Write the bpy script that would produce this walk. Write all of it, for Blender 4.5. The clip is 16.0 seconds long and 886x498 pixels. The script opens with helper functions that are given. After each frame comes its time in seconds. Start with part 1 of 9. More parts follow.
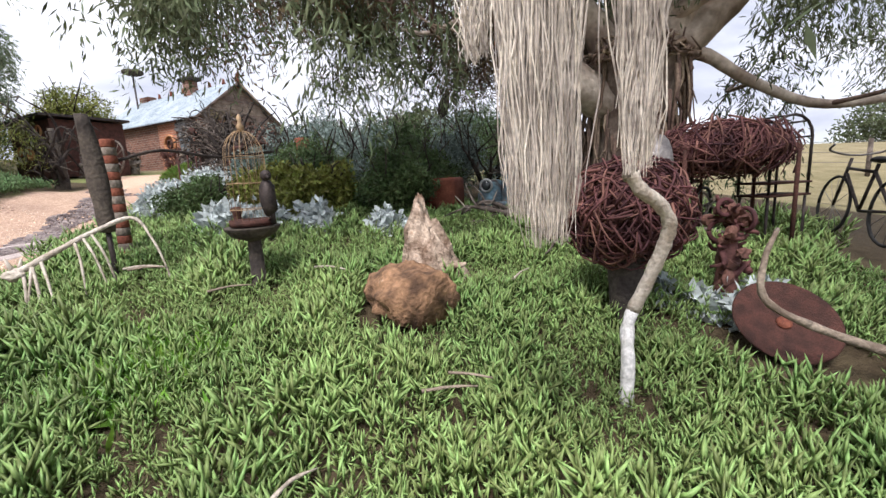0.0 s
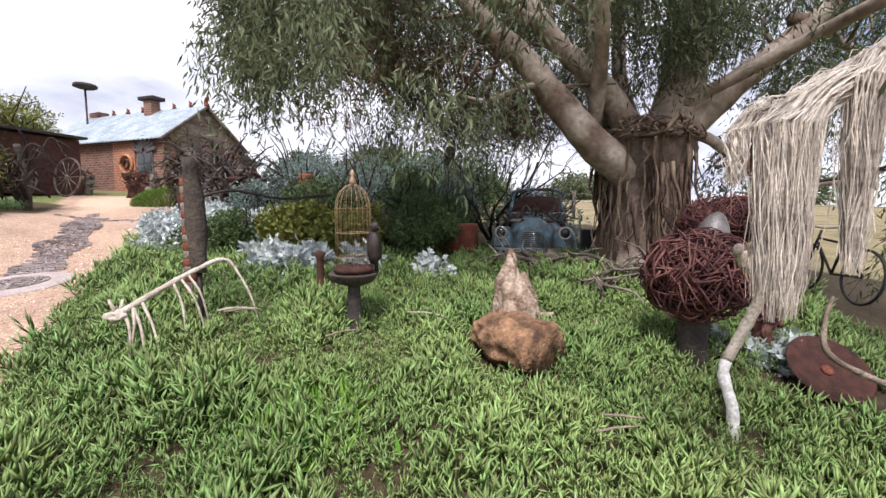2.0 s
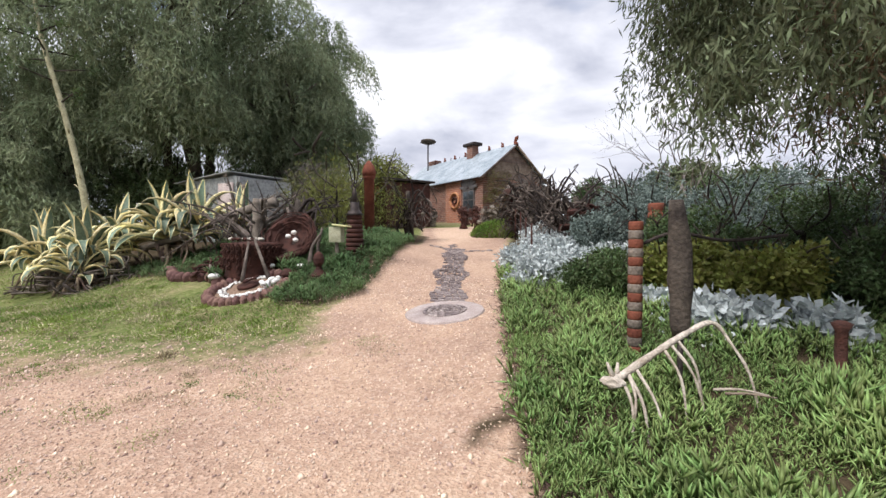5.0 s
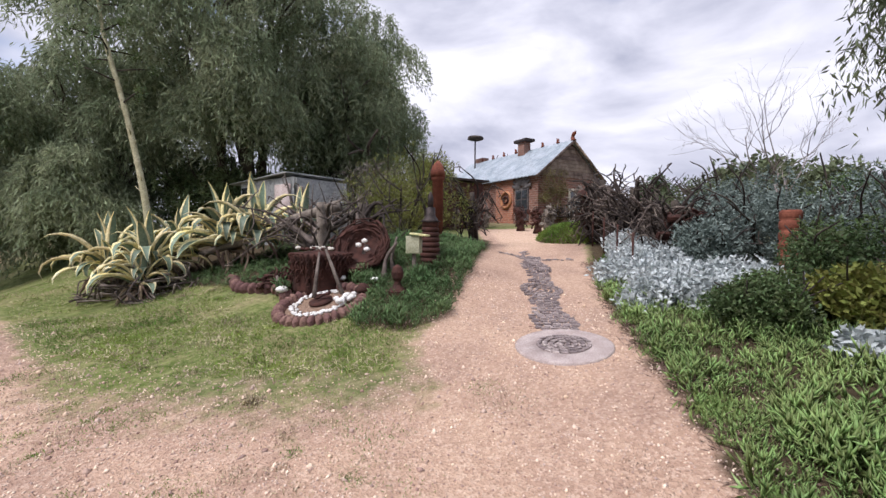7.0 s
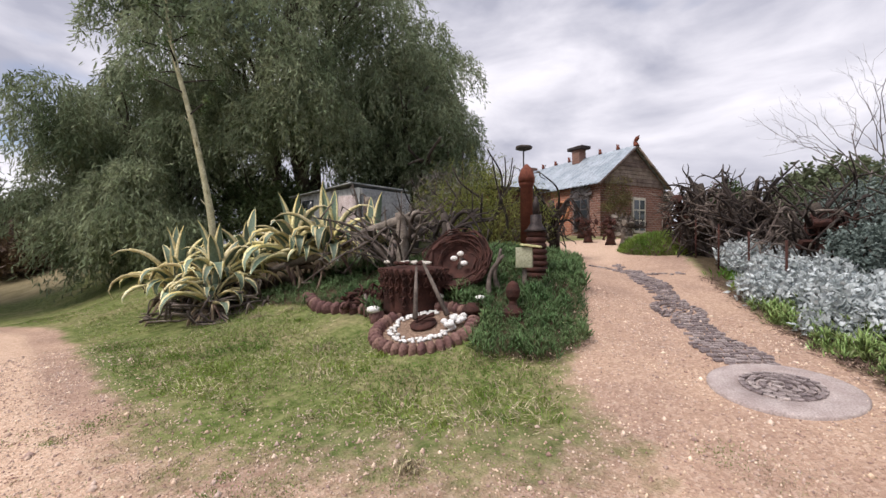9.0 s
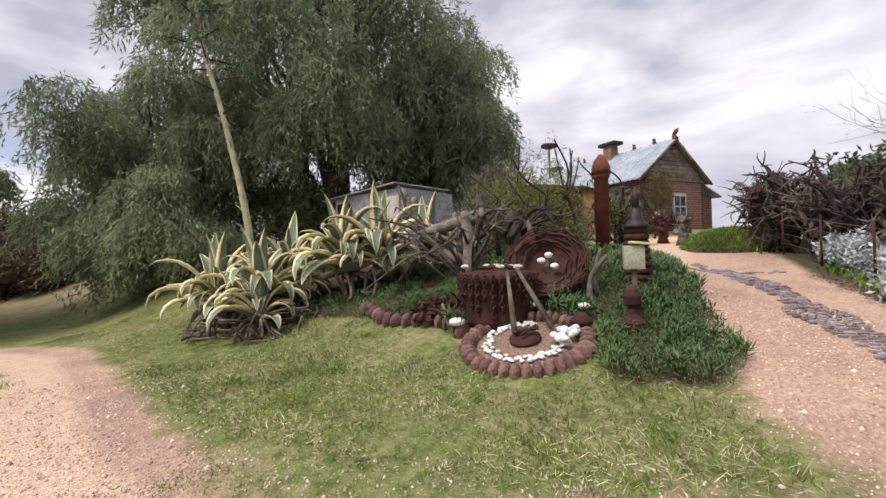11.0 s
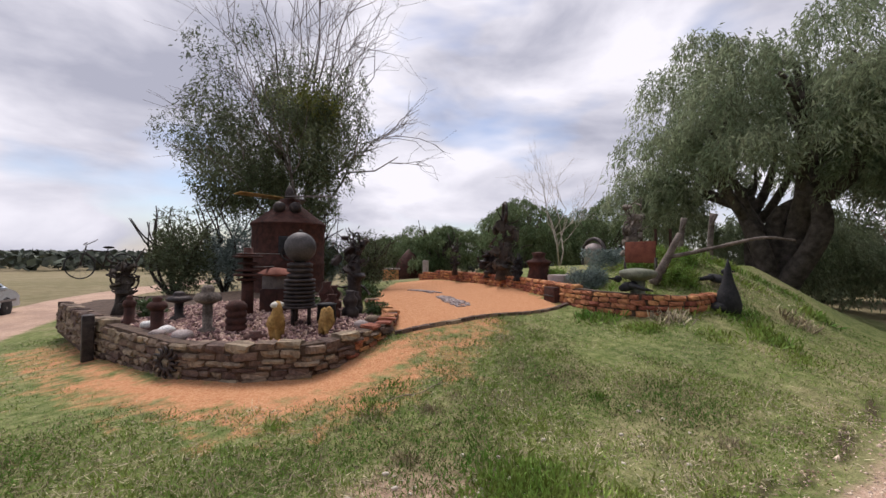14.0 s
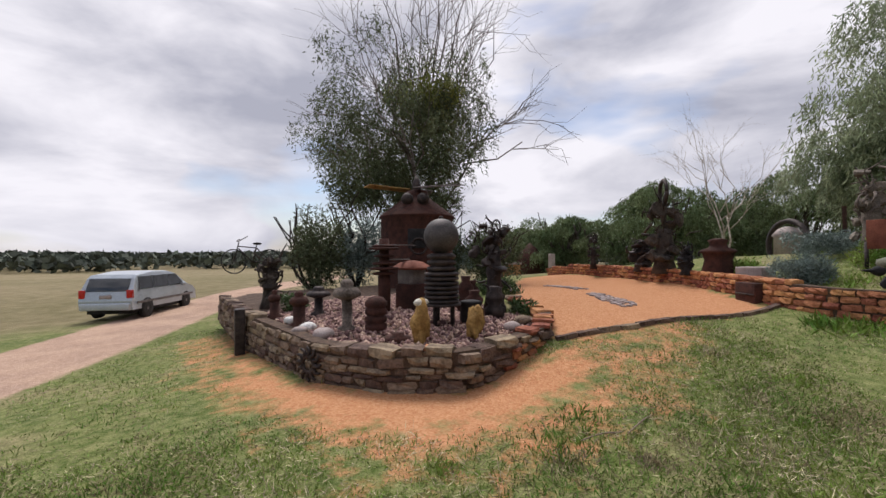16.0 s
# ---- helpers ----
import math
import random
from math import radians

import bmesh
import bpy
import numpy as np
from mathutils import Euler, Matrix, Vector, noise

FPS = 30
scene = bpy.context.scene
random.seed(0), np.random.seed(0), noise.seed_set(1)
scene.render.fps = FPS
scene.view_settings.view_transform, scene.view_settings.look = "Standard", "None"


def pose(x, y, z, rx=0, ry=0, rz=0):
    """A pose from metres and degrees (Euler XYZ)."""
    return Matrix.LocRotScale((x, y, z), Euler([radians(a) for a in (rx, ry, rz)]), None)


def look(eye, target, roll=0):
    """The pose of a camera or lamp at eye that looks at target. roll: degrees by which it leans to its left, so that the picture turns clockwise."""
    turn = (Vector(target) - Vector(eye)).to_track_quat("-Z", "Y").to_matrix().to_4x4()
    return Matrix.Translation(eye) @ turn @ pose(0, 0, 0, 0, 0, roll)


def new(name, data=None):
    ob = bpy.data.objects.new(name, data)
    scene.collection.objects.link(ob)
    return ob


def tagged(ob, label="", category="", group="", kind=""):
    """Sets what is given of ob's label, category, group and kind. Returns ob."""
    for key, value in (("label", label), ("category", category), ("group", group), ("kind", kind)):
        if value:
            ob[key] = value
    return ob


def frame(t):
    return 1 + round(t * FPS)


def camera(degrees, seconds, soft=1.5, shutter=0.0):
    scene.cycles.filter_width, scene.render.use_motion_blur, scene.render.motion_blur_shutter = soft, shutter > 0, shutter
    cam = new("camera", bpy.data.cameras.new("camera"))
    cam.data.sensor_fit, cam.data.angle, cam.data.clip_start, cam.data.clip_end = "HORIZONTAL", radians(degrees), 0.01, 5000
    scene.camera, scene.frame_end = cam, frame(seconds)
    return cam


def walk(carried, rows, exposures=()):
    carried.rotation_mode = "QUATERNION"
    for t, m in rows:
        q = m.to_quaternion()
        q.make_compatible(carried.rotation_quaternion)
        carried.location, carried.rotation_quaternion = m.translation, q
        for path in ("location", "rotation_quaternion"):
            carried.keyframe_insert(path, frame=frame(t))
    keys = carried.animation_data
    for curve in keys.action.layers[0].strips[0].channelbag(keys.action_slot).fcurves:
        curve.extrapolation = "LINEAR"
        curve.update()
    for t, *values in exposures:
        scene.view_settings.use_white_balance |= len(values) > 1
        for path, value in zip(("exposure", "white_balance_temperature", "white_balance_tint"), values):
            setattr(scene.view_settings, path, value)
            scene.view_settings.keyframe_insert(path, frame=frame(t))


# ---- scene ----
cam = camera(94.3, 16.0)
METRES, EYE, TILT, LEAN, TURN = 11.1, 1.65, 6.2, 0.0, 0.0
ROWS = [
    (0.0, 0.0, 0.0, 0.0, -0.81, -15.79, 2.87),
    (0.5, -0.0351, -0.0083, 0.0082, -0.05, -13.78, 1.61),
    (1.0, -0.0628, -0.0206, 0.0192, -2.31, -12.83, 0.03),
    (1.5, -0.0886, -0.0201, 0.019, -5.27, -11.8, -0.79),
    (2.0, -0.1103, -0.0182, 0.022, -7.74, -11.27, -0.96),
    (2.5, -0.1344, -0.021, 0.0279, -9.22, -11.04, -0.65),
    (3.0, -0.1484, -0.0112, 0.0258, -7.78, -10.9, 0.07),
    (3.5, -0.1679, 0.0078, 0.0259, 1.9, -9.72, 1.44),
    (4.0, -0.2024, 0.0087, 0.0288, 13.34, -8.13, 2.49),
    (4.5, -0.2334, 0.0073, 0.0326, 21.99, -7.23, 2.77),
    (5.0, -0.2622, 0.0166, 0.0354, 27.8, -7.28, 2.92),
    (7.5, -0.4136, 0.0493, 0.0556, 33.18, -7.2, 3.14),
    (8.0, -0.4499, 0.049, 0.055, 34.77, -6.33, 3.38),
    (8.5, -0.4876, 0.0547, 0.0503, 35.86, -5.6, 3.62),
    (11.0, -0.6482, 0.0564, 0.0469, 37.1, -4.62, 5.43),
    (11.5, -0.6817, 0.057, 0.0459, 48.63, -3.3, 5.93),
    (12.0, -0.7131, 0.0442, 0.0479, 66.41, -1.42, 6.31),
    (12.5, -0.7396, 0.0182, 0.0541, 86.06, 0.78, 6.83),
    (13.0, -0.763, -0.0075, 0.0555, 105.94, 3.12, 6.54),
    (13.5, -0.7826, -0.0314, 0.0589, 122.93, 4.89, 5.22),
    (14.0, -0.7849, -0.0603, 0.06, 134.96, 5.68, 3.9),
    (14.5, -0.7872, -0.0883, 0.0623, 142.67, 5.94, 3.32),
    (15.0, -0.7997, -0.1141, 0.0617, 147.5, 6.13, 3.19),
    (15.5, -0.8071, -0.1432, 0.0619, 149.97, 6.24, 3.26),
    (16.0, -0.8067, -0.1779, 0.0641, 150.39, 6.1, 3.51),
]
walk(cam, [(t, pose(0, 0, EYE, TILT, LEAN, TURN) @ pose(METRES * x, METRES * y, METRES * z, 90 + pitch, roll, yaw)) for t, x, y, z, yaw, pitch, roll in ROWS],
     exposures=[(0.0, 0.82, 6150, 13), (1.5, 0.8, 6150, 15), (3.0, 0.74, 6320, 16), (5.0, 0.48, 6250, 13), (7.5, 0.28, 6080, 19), (8.5, 0.2, 6330, 17), (11.0, 0.3, 6450, 18), (11.5, 0.36, 6650, 15), (12.5, 0.38, 6080, 20), (13.5, 0.2, 6480, 17), (14.0, 0.1, 6330, 18), (16.0, 0.03, 6380, 16)])

# ---- world and light ----
world = bpy.data.worlds.new("sky")
scene.world = world
world.use_nodes = True
wn, wl = world.node_tree.nodes, world.node_tree.links
wn.clear()
SUN_EL, SUN_AZ = 58.0, 200.0


def wnode(kind, **settings):
    n = wn.new(kind)
    for key, value in settings.items():
        if key in n.inputs:
            n.inputs[key].default_value = value
    return n


sky = wn.new("ShaderNodeTexSky")
sky.sky_type, sky.sun_disc = "NISHITA", False
sky.sun_elevation, sky.sun_rotation = radians(SUN_EL), radians(SUN_AZ)
bg_sky = wnode("ShaderNodeBackground", Strength=0.11)
wl.new(sky.outputs[0], bg_sky.inputs["Color"])
coord = wn.new("ShaderNodeTexCoord")
stretch = wn.new("ShaderNodeMapping")
stretch.inputs["Scale"].default_value = (1.0, 1.0, 2.6)
wl.new(coord.outputs["Generated"], stretch.inputs["Vector"])
cloud = wnode("ShaderNodeTexNoise", Scale=2.6, Detail=8.0, Roughness=0.52, Distortion=0.3)
wl.new(stretch.outputs[0], cloud.inputs["Vector"])
shade = wn.new("ShaderNodeValToRGB")
shade.color_ramp.elements[0].position, shade.color_ramp.elements[0].color = 0.36, (0.47, 0.49, 0.56, 1)
shade.color_ramp.elements[1].position, shade.color_ramp.elements[1].color = 0.64, (1.0, 1.0, 1.02, 1)
wl.new(cloud.outputs[0], shade.inputs[0])
bg_cloud = wnode("ShaderNodeBackground", Strength=0.9)
wl.new(shade.outputs[0], bg_cloud.inputs["Color"])
cover = wnode("ShaderNodeTexNoise", Scale=1.7, Detail=4.0, Roughness=0.5)
wl.new(stretch.outputs[0], cover.inputs["Vector"])
gap = wn.new("ShaderNodeValToRGB")
gap.color_ramp.elements[0].position, gap.color_ramp.elements[1].position = 0.36, 0.47
wl.new(cover.outputs[0], gap.inputs[0])
mixed = wn.new("ShaderNodeMixShader")
wl.new(gap.outputs[0], mixed.inputs[0])
wl.new(bg_sky.outputs[0], mixed.inputs[1])
wl.new(bg_cloud.outputs[0], mixed.inputs[2])
wout = wn.new("ShaderNodeOutputWorld")
wl.new(mixed.outputs[0], wout.inputs[0])

sun = new("sun", bpy.data.lights.new("sun", "SUN"))
sun.data.energy, sun.data.angle, sun.data.color = 3.1, radians(24), (1.0, 0.95, 0.88)
_az, _el = radians(SUN_AZ), radians(SUN_EL)
sun.matrix_world = look((0, 0, 0), (-math.sin(_az) * math.cos(_el), -math.cos(_az) * math.cos(_el), -math.sin(_el)))


# ---- materials ----
def material(name, c1, c2, scale=8.0, rough=0.85, metal=0.0, bump=0.3, fine=60.0, c3=None, vary=0.0, island=0.0, translucent=0.0, spec=0.3):
    """Two colours in patches of one scale, grain of a finer one, relief, and a spread of value from piece to piece."""
    m = bpy.data.materials.new(name)
    m.use_nodes = True
    nt = m.node_tree
    b = nt.nodes["Principled BSDF"]
    tc = nt.nodes.new("ShaderNodeTexCoord")
    big = nt.nodes.new("ShaderNodeTexNoise")
    big.inputs["Scale"].default_value, big.inputs["Detail"].default_value = scale, 5.0
    small = nt.nodes.new("ShaderNodeTexNoise")
    small.inputs["Scale"].default_value, small.inputs["Detail"].default_value = fine, 3.0
    for n in (big, small):
        nt.links.new(tc.outputs["Object"], n.inputs["Vector"])
    ramp = nt.nodes.new("ShaderNodeValToRGB")
    ramp.color_ramp.elements[0].position, ramp.color_ramp.elements[0].color = 0.35, (*c1, 1)
    ramp.color_ramp.elements[1].position, ramp.color_ramp.elements[1].color = 0.65, (*c2, 1)
    if c3:
        e = ramp.color_ramp.elements.new(0.8)
        e.color = (*c3, 1)
    nt.links.new(big.outputs[0], ramp.inputs[0])
    hsv = nt.nodes.new("ShaderNodeHueSaturation")
    nt.links.new(ramp.outputs[0], hsv.inputs["Color"])
    value = nt.nodes.new("ShaderNodeMapRange")
    value.inputs["To Min"].default_value, value.inputs["To Max"].default_value = 0.72, 1.28
    value.inputs["From Min"].default_value, value.inputs["From Max"].default_value = 0.3, 0.7
    nt.links.new(small.outputs[0], value.inputs["Value"])
    last = value.outputs[0]
    for amount, kind, socket in ((vary, "ShaderNodeObjectInfo", "Random"), (island, "ShaderNodeNewGeometry", "Random Per Island")):
        if amount:
            src = nt.nodes.new(kind)
            span = nt.nodes.new("ShaderNodeMapRange")
            span.inputs["To Min"].default_value, span.inputs["To Max"].default_value = 1 - amount, 1 + amount
            nt.links.new(src.outputs[socket], span.inputs["Value"])
            times = nt.nodes.new("ShaderNodeMath")
            times.operation = "MULTIPLY"
            nt.links.new(last, times.inputs[0])
            nt.links.new(span.outputs[0], times.inputs[1])
            last = times.outputs[0]
            hue = nt.nodes.new("ShaderNodeMapRange")
            hue.inputs["To Min"].default_value, hue.inputs["To Max"].default_value = 0.5 - amount * 0.05, 0.5 + amount * 0.05
            nt.links.new(src.outputs[socket], hue.inputs["Value"])
            nt.links.new(hue.outputs[0], hsv.inputs["Hue"])
    nt.links.new(last, hsv.inputs["Value"])
    nt.links.new(hsv.outputs[0], b.inputs["Base Color"])
    b.inputs["Roughness"].default_value, b.inputs["Metallic"].default_value = rough, metal
    b.inputs["Specular IOR Level"].default_value = spec
    if bump:
        bp = nt.nodes.new("ShaderNodeBump")
        bp.inputs["Strength"].default_value, bp.inputs["Distance"].default_value = bump, 0.02
        nt.links.new(small.outputs[0], bp.inputs["Height"])
        nt.links.new(bp.outputs[0], b.inputs["Normal"])
    if translucent:
        tr = nt.nodes.new("ShaderNodeBsdfTranslucent")
        nt.links.new(hsv.outputs[0], tr.inputs["Color"])
        mx = nt.nodes.new("ShaderNodeMixShader")
        mx.inputs[0].default_value = translucent
        nt.links.new(b.outputs[0], mx.inputs[1])
        nt.links.new(tr.outputs[0], mx.inputs[2])
        nt.links.new(mx.outputs[0], nt.nodes["Material Output"].inputs["Surface"])
    return m


M_RUST = material("rust", (0.042, 0.02, 0.016), (0.088, 0.036, 0.027), 7, 0.85, 0.15, 0.5, 70, (0.022, 0.016, 0.015))
M_RUST_RED = material("red_rust", (0.13, 0.04, 0.025), (0.22, 0.075, 0.045), 5, 0.85, 0.1, 0.3, 50)
M_IRON = material("dark_iron", (0.03, 0.025, 0.025), (0.07, 0.055, 0.05), 9, 0.6, 0.5, 0.3, 60)
M_GREYMETAL = material("grey_metal", (0.12, 0.11, 0.11), (0.22, 0.2, 0.19), 6, 0.5, 0.5, 0.2, 60)
M_WOOD = material("weathered_wood", (0.16, 0.12, 0.09), (0.32, 0.26, 0.2), 6, 0.9, 0, 0.6, 45)
M_DRIFT = material("driftwood", (0.07, 0.055, 0.045), (0.2, 0.165, 0.14), 5, 0.9, 0, 0.6, 40, island=0.4)
M_DARKWOOD = material("dark_wood", (0.028, 0.022, 0.02), (0.07, 0.055, 0.045), 5, 0.9, 0, 0.6, 40, island=0.4)
M_PALEWOOD = material("pale_dead_wood", (0.3, 0.245, 0.19), (0.56, 0.5, 0.43), 7, 0.85, 0, 0.5, 50, (0.2, 0.16, 0.13))
M_WHITEWOOD = material("white_painted_branch", (0.46, 0.44, 0.41), (0.7, 0.68, 0.66), 9, 0.8, 0, 0.3, 50)
M_REDTWIG = material("red_brown_vine", (0.06, 0.022, 0.022), (0.15, 0.06, 0.055), 4, 0.8, 0, 0.3, 40, island=0.5)
M_GUMBARK = material("gum_bark", (0.07, 0.045, 0.035), (0.24, 0.19, 0.155), 3.4, 0.9, 0, 0.9, 18, (0.36, 0.3, 0.24))
M_GUMLIMB = material("smooth_gum_limb", (0.17, 0.12, 0.09), (0.44, 0.375, 0.315), 2.4, 0.8, 0, 0.6, 14, (0.46, 0.41, 0.35))
M_RIBBON = material("ribbon_bark", (0.09, 0.055, 0.04), (0.22, 0.16, 0.12), 3, 0.9, 0, 0.6, 30, island=0.4)
M_BARK = material("grey_bark", (0.05, 0.04, 0.033), (0.12, 0.1, 0.085), 4, 0.95, 0, 0.8, 30)
M_STRAW = material("pale_fibre", (0.42, 0.37, 0.32), (0.66, 0.6, 0.53), 6, 0.8, 0, 0.1, 60, island=0.35, translucent=0.25)
M_ORANGEFIBRE = material("orange_fibre", (0.3, 0.1, 0.04), (0.45, 0.17, 0.07), 6, 0.85, 0, 0.1, 60, island=0.3)
M_SUCC = material("ice_plant_leaf", (0.15, 0.235, 0.07), (0.27, 0.365, 0.12), 0.9, 0.5, 0, 0.0, 30, island=0.45, translucent=0.18, spec=0.4)
M_SUCC_DARK = material("dark_ice_plant_leaf", (0.07, 0.13, 0.045), (0.13, 0.2, 0.075), 0.9, 0.55, 0, 0.0, 30, island=0.45, translucent=0.15)
M_CLOVER = material("bright_clover_leaf", (0.17, 0.34, 0.04), (0.22, 0.4, 0.06), 2, 0.6, 0, 0.0, 30, island=0.3, translucent=0.25)
M_GRASSBLADE = material("lawn_blade", (0.1, 0.19, 0.028), (0.27, 0.335, 0.075), 0.8, 0.7, 0, 0.0, 30, island=0.5, translucent=0.2)
M_DRYBLADE = material("dry_blade", (0.26, 0.21, 0.12), (0.56, 0.48, 0.33), 0.8, 0.8, 0, 0.0, 30, island=0.5)
M_GUMLEAF = material("gum_leaf", (0.075, 0.095, 0.048), (0.14, 0.16, 0.085), 0.5, 0.8, 0, 0.0, 20, island=0.5, translucent=0.2)
M_GUMLEAF_BROWN = material("dry_gum_leaf", (0.09, 0.06, 0.035), (0.15, 0.1, 0.06), 0.5, 0.6, 0, 0.0, 20, island=0.5, translucent=0.2)
M_PEPPER = material("pepper_tree_leaf", (0.16, 0.205, 0.12), (0.36, 0.4, 0.255), 0.45, 0.9, 0, 0.0, 20, island=0.35, translucent=0.5, spec=0.08)
M_GREENTREE = material("green_tree_leaf", (0.09, 0.13, 0.06), (0.2, 0.245, 0.12), 0.6, 0.8, 0, 0.0, 20, island=0.45, translucent=0.25, spec=0.1)
M_SHRUB = material("dark_shrub_leaf", (0.055, 0.09, 0.035), (0.12, 0.165, 0.06), 0.7, 0.6, 0, 0.0, 20, island=0.5, translucent=0.2)
M_YELLOWSHRUB = material("yellow_green_leaf", (0.14, 0.16, 0.03), (0.24, 0.24, 0.06), 0.7, 0.6, 0, 0.0, 20, island=0.5, translucent=0.2)
M_BLUESHRUB = material("blue_grey_leaf", (0.13, 0.17, 0.15), (0.24, 0.3, 0.27), 0.7, 0.7, 0, 0.0, 20, island=0.4, translucent=0.15)
M_SILVER = material("silver_leaf", (0.37, 0.415, 0.41), (0.6, 0.64, 0.64), 1.5, 0.75, 0, 0.0, 20, island=0.3, translucent=0.12)
M_AGAVE = material("agave_green", (0.1, 0.15, 0.1), (0.19, 0.25, 0.18), 3, 0.55, 0, 0.1, 30, vary=0.25)
M_AGAVE_EDGE = material("agave_yellow", (0.6, 0.5, 0.2), (0.76, 0.69, 0.42), 3, 0.55, 0, 0.1, 30, vary=0.2)
M_AGAVE_DEAD = material("dead_agave_leaf", (0.12, 0.08, 0.06), (0.3, 0.22, 0.16), 4, 0.9, 0, 0.3, 30, vary=0.4)
M_STALK = material("agave_stalk", (0.32, 0.3, 0.18), (0.48, 0.45, 0.29), 5, 0.8, 0, 0.3, 30)
M_STONE = material("bed_stone", (0.1, 0.068, 0.052), (0.25, 0.18, 0.13), 5, 0.9, 0, 0.9, 35, (0.17, 0.16, 0.13), vary=0.5)
M_ORANGESTONE = material("orange_stone", (0.27, 0.1, 0.05), (0.42, 0.18, 0.09), 5, 0.9, 0, 0.7, 35, vary=0.4)
M_BRICK = material("old_brick", (0.3, 0.11, 0.055), (0.46, 0.2, 0.1), 6, 0.9, 0, 0.6, 40, (0.2, 0.1, 0.07), vary=0.4)
M_MORTAR = material("dark_earth_joint", (0.06, 0.04, 0.03), (0.12, 0.08, 0.055), 9, 0.95, 0, 0.5, 40)
M_RENDER = material("orange_render", (0.4, 0.17, 0.08), (0.5, 0.25, 0.13), 2, 0.9, 0, 0.3, 12)
M_IRONROOF = material("corrugated_iron", (0.27, 0.32, 0.36), (0.42, 0.47, 0.51), 1.5, 0.5, 0.25, 0.1, 12)
M_SHEDIRON = material("shed_iron", (0.3, 0.31, 0.3), (0.48, 0.49, 0.47), 2, 0.6, 0.2, 0.1, 12)
M_COBBLE = material("cobble", (0.2, 0.165, 0.16), (0.38, 0.32, 0.305), 9, 0.8, 0, 0.4, 50, vary=0.35)
M_CONCRETE = material("concrete", (0.33, 0.27, 0.25), (0.45, 0.385, 0.36), 5, 0.9, 0, 0.3, 70)
M_PEBBLE = material("pink_pebble", (0.15, 0.07, 0.058), (0.42, 0.28, 0.245), 30, 0.85, 0, 0.2, 50, island=0.7)
M_WHITESTONE = material("white_stone", (0.62, 0.61, 0.57), (0.8, 0.79, 0.76), 7, 0.85, 0, 0.3, 40, vary=0.08)
M_EGG = material("egg_shell", (0.74, 0.7, 0.64), (0.84, 0.81, 0.76), 4, 0.5, 0, 0.05, 40)
M_EDGEBRICK = material("round_edging_brick", (0.13, 0.07, 0.06), (0.23, 0.13, 0.11), 8, 0.85, 0, 0.4, 50, vary=0.3)
M_CARPAINT = material("faded_blue_paint", (0.12, 0.07, 0.05), (0.2, 0.36, 0.45), 4.2, 0.5, 0.1, 0.3, 30, (0.33, 0.5, 0.58))
M_CHROME = material("dull_chrome", (0.4, 0.4, 0.4), (0.6, 0.6, 0.6), 6, 0.3, 0.9, 0.1, 40)
M_VAN = material("silver_paint", (0.4, 0.45, 0.5), (0.47, 0.52, 0.57), 2, 0.3, 0.35, 0.0, 40)
M_VANGLASS = material("tinted_glass", (0.025, 0.03, 0.035), (0.04, 0.045, 0.05), 2, 0.06, 0.0, 0.0, 40, spec=0.8)
M_RUBBER = material("rubber", (0.018, 0.018, 0.018), (0.035, 0.035, 0.035), 8, 0.8, 0, 0.1, 40)
M_TAIL = material("red_lens", (0.4, 0.02, 0.015), (0.5, 0.03, 0.02), 8, 0.2, 0, 0.0, 40)
M_LIME = material("pale_green_paint", (0.3, 0.31, 0.2), (0.42, 0.42, 0.3), 5, 0.8, 0, 0.2, 40)
M_LIMEROOF = material("lime_lid", (0.55, 0.53, 0.25), (0.68, 0.65, 0.36), 5, 0.8, 0, 0.2, 40)
M_GOLDWIRE = material("golden_wire", (0.3, 0.19, 0.11), (0.46, 0.33, 0.2), 6, 0.6, 0.3, 0.1, 40)
M_YELLOWROCK = material("ochre_rock", (0.24, 0.13, 0.04), (0.45, 0.28, 0.09), 6, 0.8, 0, 0.7, 30, (0.1, 0.06, 0.04))
M_OLIVE = material("olive_paint", (0.12, 0.13, 0.09), (0.2, 0.2, 0.15), 6, 0.8, 0, 0.3, 40)
M_TARP = material("black_cloth", (0.012, 0.012, 0.013), (0.03, 0.03, 0.032), 6, 0.8, 0, 0.3, 40)
M_FAR = material("far_tree", (0.05, 0.062, 0.048), (0.1, 0.115, 0.085), 0.2, 0.9, 0, 0.0, 1.0, island=0.35)
M_GREYBRUSH = material("grey_twig", (0.13, 0.11, 0.1), (0.24, 0.21, 0.19), 3, 0.9, 0, 0.0, 20, island=0.4)
M_PLATE = material("pale_bone", (0.5, 0.47, 0.4), (0.66, 0.62, 0.55), 6, 0.8, 0, 0.3, 40)


